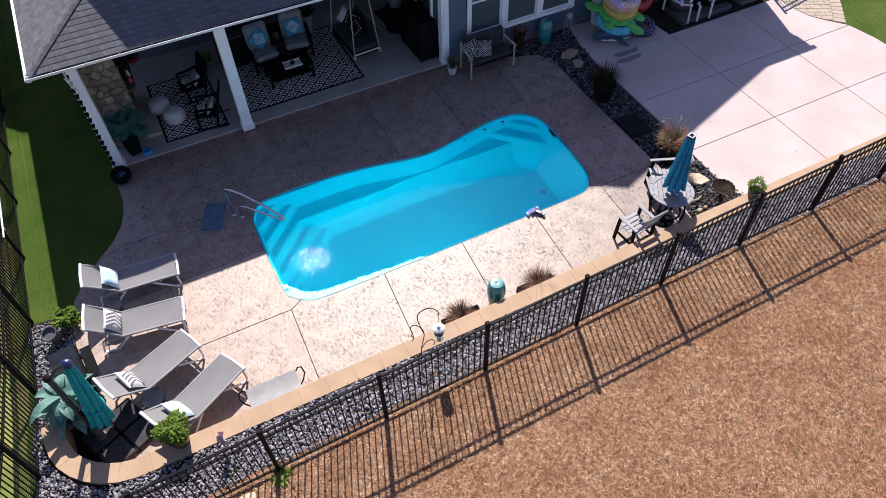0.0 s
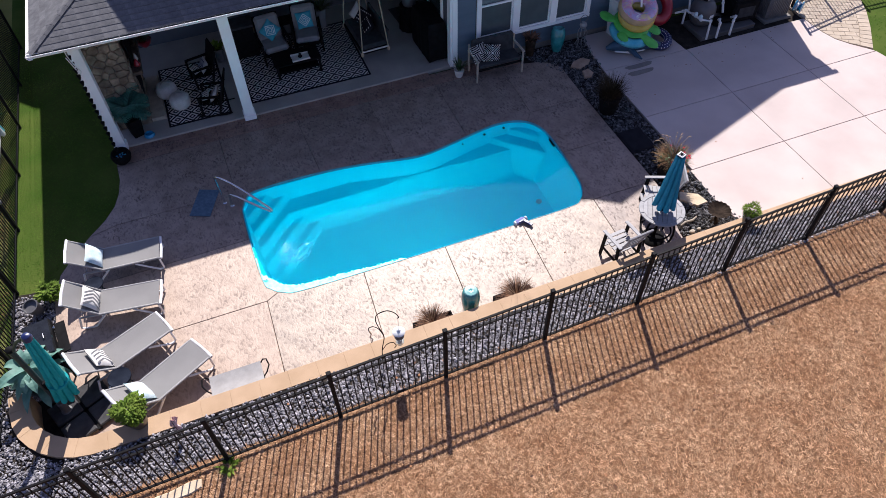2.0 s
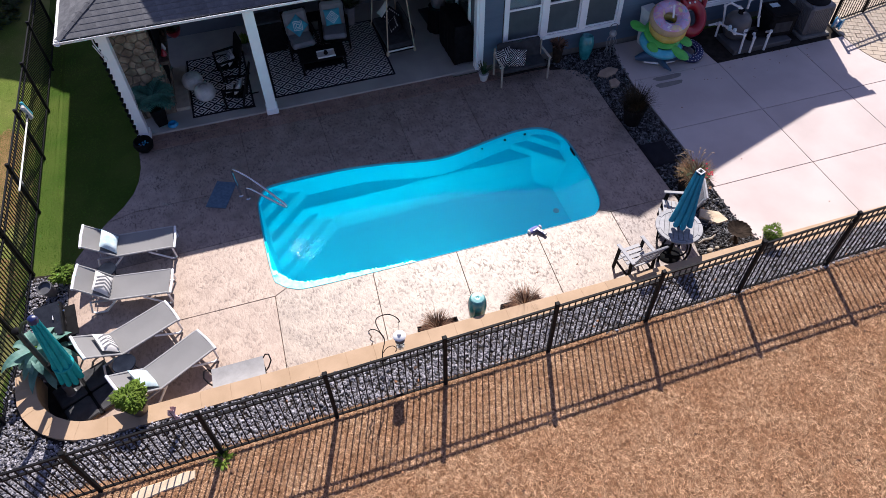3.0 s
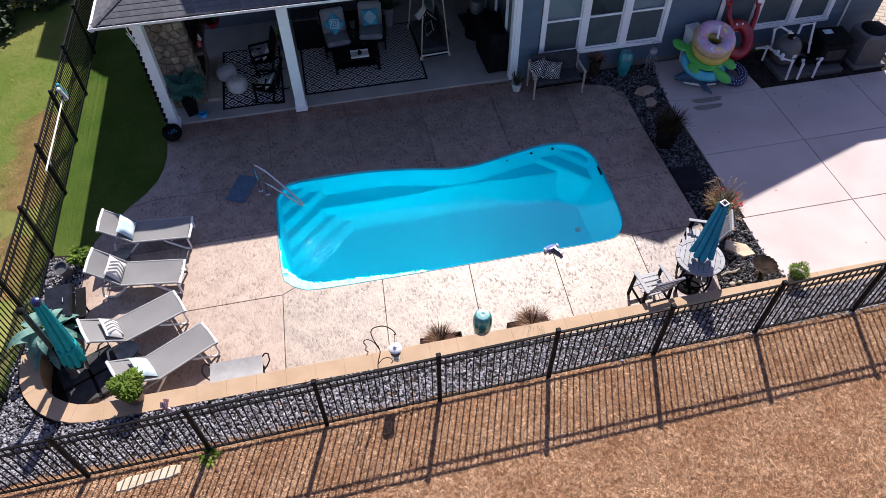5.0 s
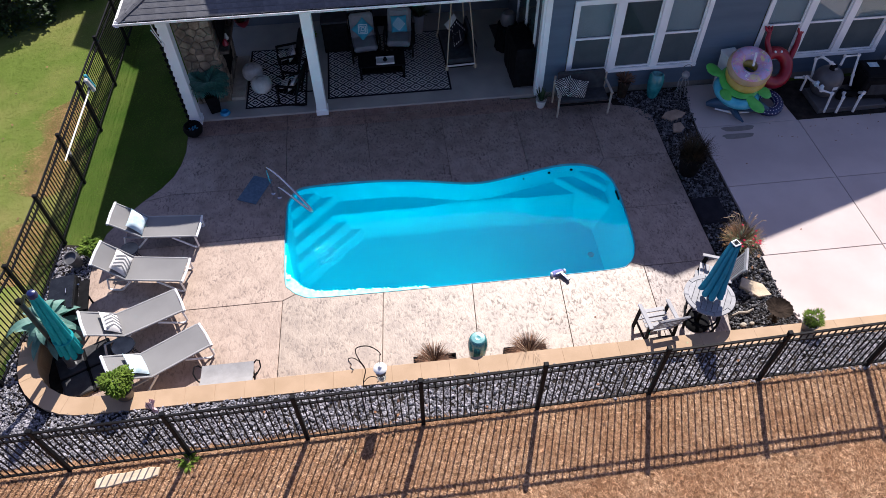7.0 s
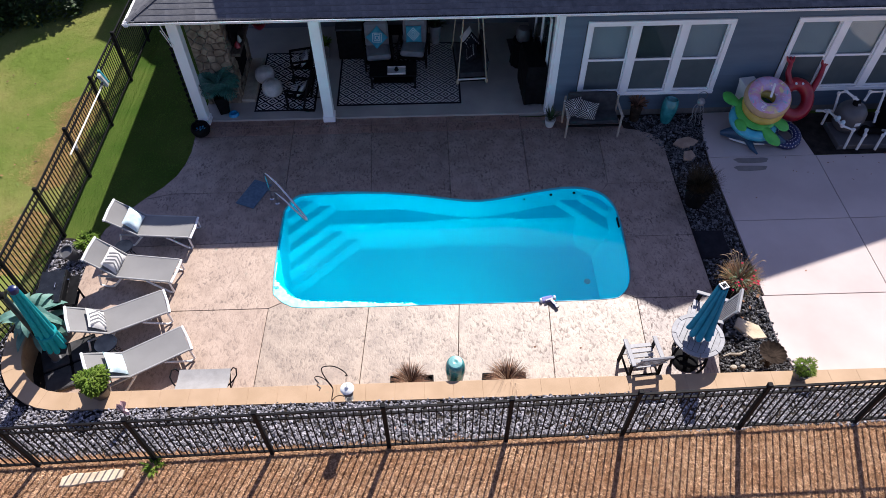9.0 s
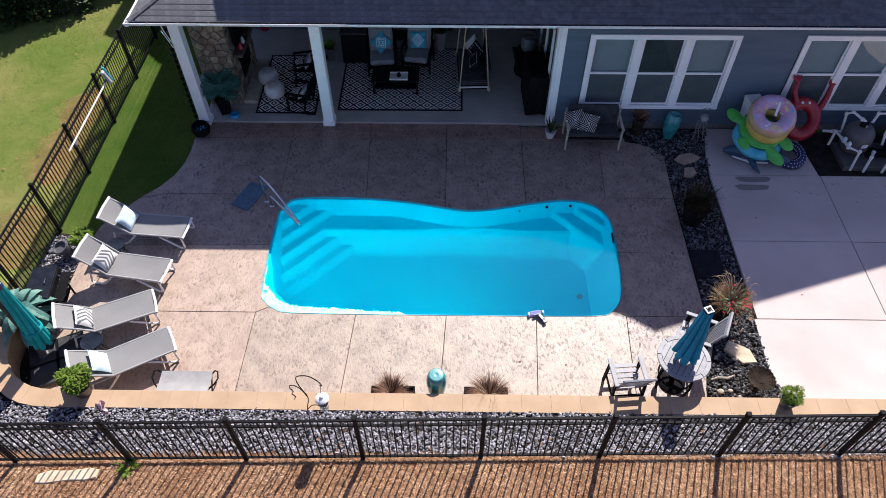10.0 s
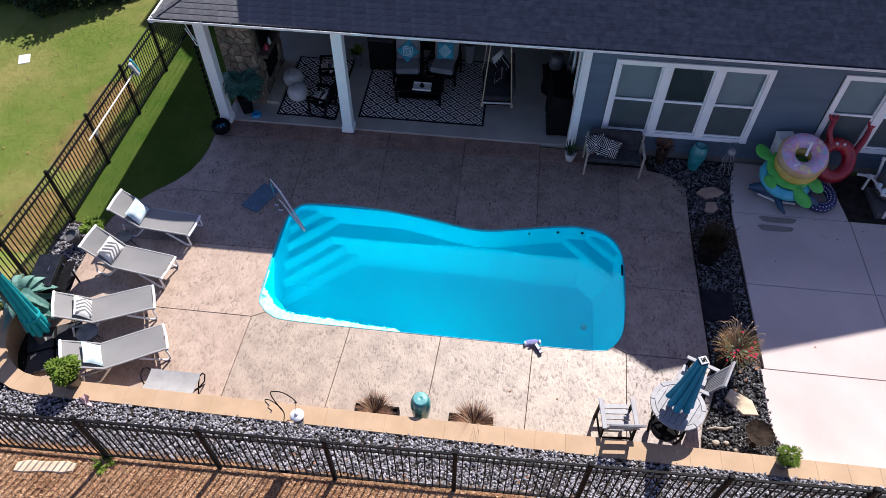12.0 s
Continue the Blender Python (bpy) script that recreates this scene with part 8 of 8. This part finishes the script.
for pts in ([(12.72, 4.9, 0.1), (12.72, 4.9, 0.5), (12.75, 4.6, 0.55), (12.78, 4.3, 0.55), (12.98, 4.15, 0.55), (13.0, 4.13, 0.0)],
            [(12.95, 5.0, 0.3), (12.85, 5.05, 0.9), (12.95, 5.0, 1.0), (13.1, 4.8, 0.95), (13.25, 4.78, 0.86)],
            [(13.35, 4.78, 0.88), (13.5, 4.95, 1.0), (13.85, 4.95, 1.0), (13.75, 4.7, 0.6), (13.7, 4.55, 0.4)],
            [(13.55, 4.5, 0.25), (13.42, 4.3, 0.4), (13.3, 4.12, 0.42), (13.28, 4.08, 0.0)],
            [(13.9, 4.4, 0.3), (13.85, 4.2, 0.45), (13.72, 4.1, 0.4), (13.7, 4.06, 0.0)],
            [(12.55, 5.1, 0.35), (12.72, 5.0, 0.42), (13.05, 5.0, 0.42)]):
    part("pipe", Geo().tube(pts, 0.03, 10), M_PVC, pvc)
    for p in pts[1:-1]:
        part("elbow", Geo().lathe([(0.0, -0.04), (0.04, -0.03), (0.042, 0.0), (0.04, 0.03), (0.0, 0.04)], 12, p), M_PVC, pvc, smooth=True)
for x, y, z in ((12.76, 4.52, 0.55), (12.8, 4.36, 0.55)):
    part("valve", Geo().lathe([(0.045, 0), (0.05, 0.02), (0.05, 0.1), (0.03, 0.13)], 12, (x, y, z - 0.03)), M_PALEBLUE, pvc, "pale blue valve body", smooth=True)
ht = thing("pool_heater", "black boxy pool heater with paper notice on top", "pool heater", pose(14.35, 4.68, 0.09, 0, 0, -4))
part("cabinet", Geo().box((0.8, 0.68, 0.62), (0, 0, 0.31), c=0.05), M_BLACK, ht)
part("top_panel", Geo().box((0.8, 0.68, 0.08), (0, 0.01, 0.66), c=0.035), M_BLACK, ht)
part("notice", Geo().box((0.24, 0.18, 0.003), (-0.12, 0.12, 0.704)), M_PALEBLUE, ht, "pale paper notice")
part("grille", Geo().box((0.5, 0.01, 0.3), (0, -0.342, 0.3)), M_CHAR, ht)
ac = thing("air_conditioner", "grey louvred outdoor air conditioning unit beside the house", "air conditioner", pose(15.42, 4.62, -0.03))
part("cabinet", Geo().box((0.74, 0.74, 0.84), (0, 0, 0.44), c=0.05), M_AC, ac)
for k in range(11):
    part("louvre", Geo().box((0.025, 0.02, 0.7), (-0.31 + 0.062 * k, -0.378, 0.44), c=0.005), M_AC, ac)
    part("louvre", Geo().box((0.02, 0.025, 0.7), (-0.378, -0.31 + 0.062 * k, 0.44), c=0.005), M_AC, ac)
part("fan_guard", Geo().lathe([(0.32, 0.86), (0.33, 0.88), (0.1, 0.93), (0.02, 0.93)], 24), M_BLACK, ac, smooth=True)
part("pad", Geo().box((0.9, 0.9, 0.08), (0, 0, 0.0), c=0.01), M_MORTAR, ac)
mb = thing("meter_box", "white electrical box with conduit on the house wall", "meter box", pose(15.15, 5.52, 1.5))
part("box", Geo().box((0.28, 0.14, 0.4), (0, 0, 0), c=0.012), M_PVC, mb)
part("conduit", Geo().tube([(0, 0.02, -0.2), (0, 0.02, -1.5)], 0.025, 8), M_PVC, mb, smooth=True)
hp_ = thing("hose_reel", "white and blue hose reel near the patio corner", "hose reel", pose(16.1, 4.25, 0))
part("drum", Geo().lathe([(0.16, -0.1), (0.16, -0.08), (0.09, -0.07), (0.09, 0.07), (0.16, 0.08), (0.16, 0.1)], 18, (0, 0, 0.2), (90, 0, 30)), M_BLUEPLASTIC, hp_, smooth=True)
part("hose", Geo().tube([(0.11 * math.cos(a), -0.06 + 0.0034 * a, 0.2 + 0.11 * math.sin(a)) for a in [k * 0.4 for k in range(90)]], 0.012, 6), M_PVC, hp_)

# paver path beyond the patio, with a soldier course along its edge
OUTER = [(16.84, 2.06), (17.5, 2.87), (17.96, 3.52), (18.4, 4.35), (18.7, 5.4), (18.85, 8.0)]
INNER = [(16.62, 2.3), (17.24, 3.02), (17.68, 3.68), (18.1, 4.48), (18.4, 5.45), (18.55, 8.0)]
FIELD = [(16.12, 8.0), (16.12, 3.3), (16.22, 2.83), (16.43, 2.5)] + INNER
path = setting("paver_path", Geo().prism(FIELD[:4] + OUTER, -0.12, -0.04), M_MORTAR, "tan tumbled paver path beside the patio", "path")


def clipped(poly, hull):
    """Part of a polygon inside a convex outline that runs counter-clockwise."""
    poly = [Vector(p) for p in poly]
    for k in range(len(hull)):
        a, b = Vector(hull[k - 1]), Vector(hull[k])
        n, out = Vector((-(b - a).y, (b - a).x)), []
        for i in range(len(poly)):
            p, q = poly[i - 1], poly[i]
            u, v = (p - a).dot(n), (q - a).dot(n)
            if (u > 0) != (v > 0):
                out.append(p.lerp(q, u / (u - v)))
            if v > 0:
                out.append(q)
        poly = out
        if len(poly) < 3:
            return []
    return [tuple(p) for i, p in enumerate(poly) if (p - poly[i - 1]).length > 0.012]


for i in range(-6, 16):
    for j in range(-2, 34):
        u, v = 16.0 + i * 0.3 + (0.15 if j % 2 else 0), 2.0 + j * 0.19
        turn = Matrix.Rotation(radians(-28), 2)
        rect = [tuple(turn @ (Vector((u + du, v + dv)) - Vector((17, 4))) + Vector((17, 4))) for du, dv in ((0, 0), (0.3, 0), (0.3, 0.19), (0, 0.19))]
        poly = clipped(rect, FIELD)
        if len(poly) >= 3:
            part("paver", Geo().slab(shrunk(poly, 0.004), -0.06, 0.002, 0.006), M_PAVER, path)
for (a0, b0), (a1, b1) in zip(zip(INNER, OUTER), zip(INNER[1:], OUTER[1:])):
    a0, b0, a1, b1 = Vector(a0), Vector(b0), Vector(a1), Vector(b1)
    n = max(1, round((b1 - b0).length / 0.2))
    for k in range(n):
        quad = [a0.lerp(a1, k / n), b0.lerp(b1, k / n), b0.lerp(b1, (k + 1) / n), a0.lerp(a1, (k + 1) / n)]
        part("border_paver", Geo().slab(shrunk([tuple(p) for p in quad], 0.004), -0.06, 0.004, 0.006), M_PAVER, path)

# bushes beyond the side lawn, some added out of view to deepen its shadow
for k, (x, y, r, h) in enumerate(((-8.3, 11.2, 1.3, 2.4), (-10.3, 11.4, 1.5, 2.6), (-6.8, 13.0, 1.3, 2.3), (-9.5, 10.9, 1.3, 2.5))):
    rg = random.Random(80 + k)
    o = thing("bush", "dense dark green bush at the lawn edge", "bush", pose(x, y, -0.05), group="bushes past the side fence")
    st = Geo()
    for j in range(9):
        a = j * 0.7
        st.tube([(0, 0, 0), (0.35 * r * math.cos(a), 0.35 * r * math.sin(a), h * 0.4), (0.7 * r * math.cos(a), 0.7 * r * math.sin(a), h * 0.75)], [0.05, 0.03, 0.01], 6)
    part("branches", st, M_BARK, o)
    lf = Geo()
    for _ in range(6000):
        a, b = rg.uniform(0, 6.283), math.acos(rg.uniform(-0.2, 1))
        q = (0.62 + 0.38 * rg.random() ** 0.5) * (1 + 0.16 * math.sin(4 * a + k) * math.sin(3 * b) + 0.08 * math.sin(9 * a))
        p = (r * q * math.sin(b) * math.cos(a), r * q * math.sin(b) * math.sin(a), 0.15 + (h - 0.2) * q * math.cos(b))
        lf.blade(p, (math.cos(a) + rg.uniform(-0.8, 0.8), math.sin(a) + rg.uniform(-0.8, 0.8), rg.uniform(-0.3, 1)), rg.uniform(0.11, 0.19), 0.085, 0.6, 2)
    part("foliage", lf, M_BUSH, o, fix=False)
cv = thing("utility_cover", "white square utility cover in the side lawn", "utility cover", pose(-8.6, 7.45, -0.02, 0, 0, 25))
part("cover", Geo().box((0.3, 0.42, 0.05), (0, 0, 0.01), c=0.01), M_PVC, cv)

# fallen leaves
rg = random.Random(90)
lv = Geo()
for k in range(148):
    if k < 70:
        x, y = rg.uniform(-6, 14), -3.4 - 5.5 * rg.random()
    elif k < 110:
        x, y = rg.uniform(-9, -4.8), rg.uniform(0, 9)
    elif k < 140:
        x, y = rg.uniform(-4.5, 14), rg.uniform(-3.25, -2.4)
    else:
        x, y = rg.uniform(8.9, 9.6), rg.uniform(-1.9, 0.0)
    z = max(ground_z(x, y), -0.02) + 0.035
    a = rg.uniform(0, 6.283)
    lv.blade((x, y, z), (math.cos(a), math.sin(a), 0.2), rg.uniform(0.05, 0.09), rg.uniform(0.035, 0.06), 0.5, 2)
for _ in range(520):
    x, y = rg.uniform(-5, 14), -3.35 - 5.2 * rg.random() ** 1.4
    a = rg.uniform(0, 6.283)
    lv.blade((x, y, ground_z(x, y) + 0.03), (math.cos(a), math.sin(a), 0.25), rg.uniform(0.025, 0.06), rg.uniform(0.02, 0.04), 0.6, 2)
for _ in range(22):
    a = rg.uniform(0, 6.283)
    lv.blade((rg.uniform(11.3, 15.2), 3.9 - 0.9 * rg.random() ** 2, 0.004), (math.cos(a), math.sin(a), 0.1), rg.uniform(0.03, 0.07), 0.02, 0.3, 2)
stuff("fallen_leaves", lv, M_LEAFLITTER, "scattered orange and brown fallen leaves", "leaves")
for x, y, s in ((10.75, 0.55, 0.05), (5.9, -1.1, 0.05), (5.05, -1.05, 0.06), (11.8, -1.2, 0.04), (10.4, 2.6, 0.05)):
    o = thing("fallen_leaf", "single dry brown leaf lying on concrete", "leaf", pose(x, y, 0.004), group="single leaves on concrete")
    part("blade", Geo().blade((0, 0, 0), (1, 0.4, 0.25), s * 0.9, s * 0.6, 0.6, 3), M_LEAFLITTER, o, fix=False)
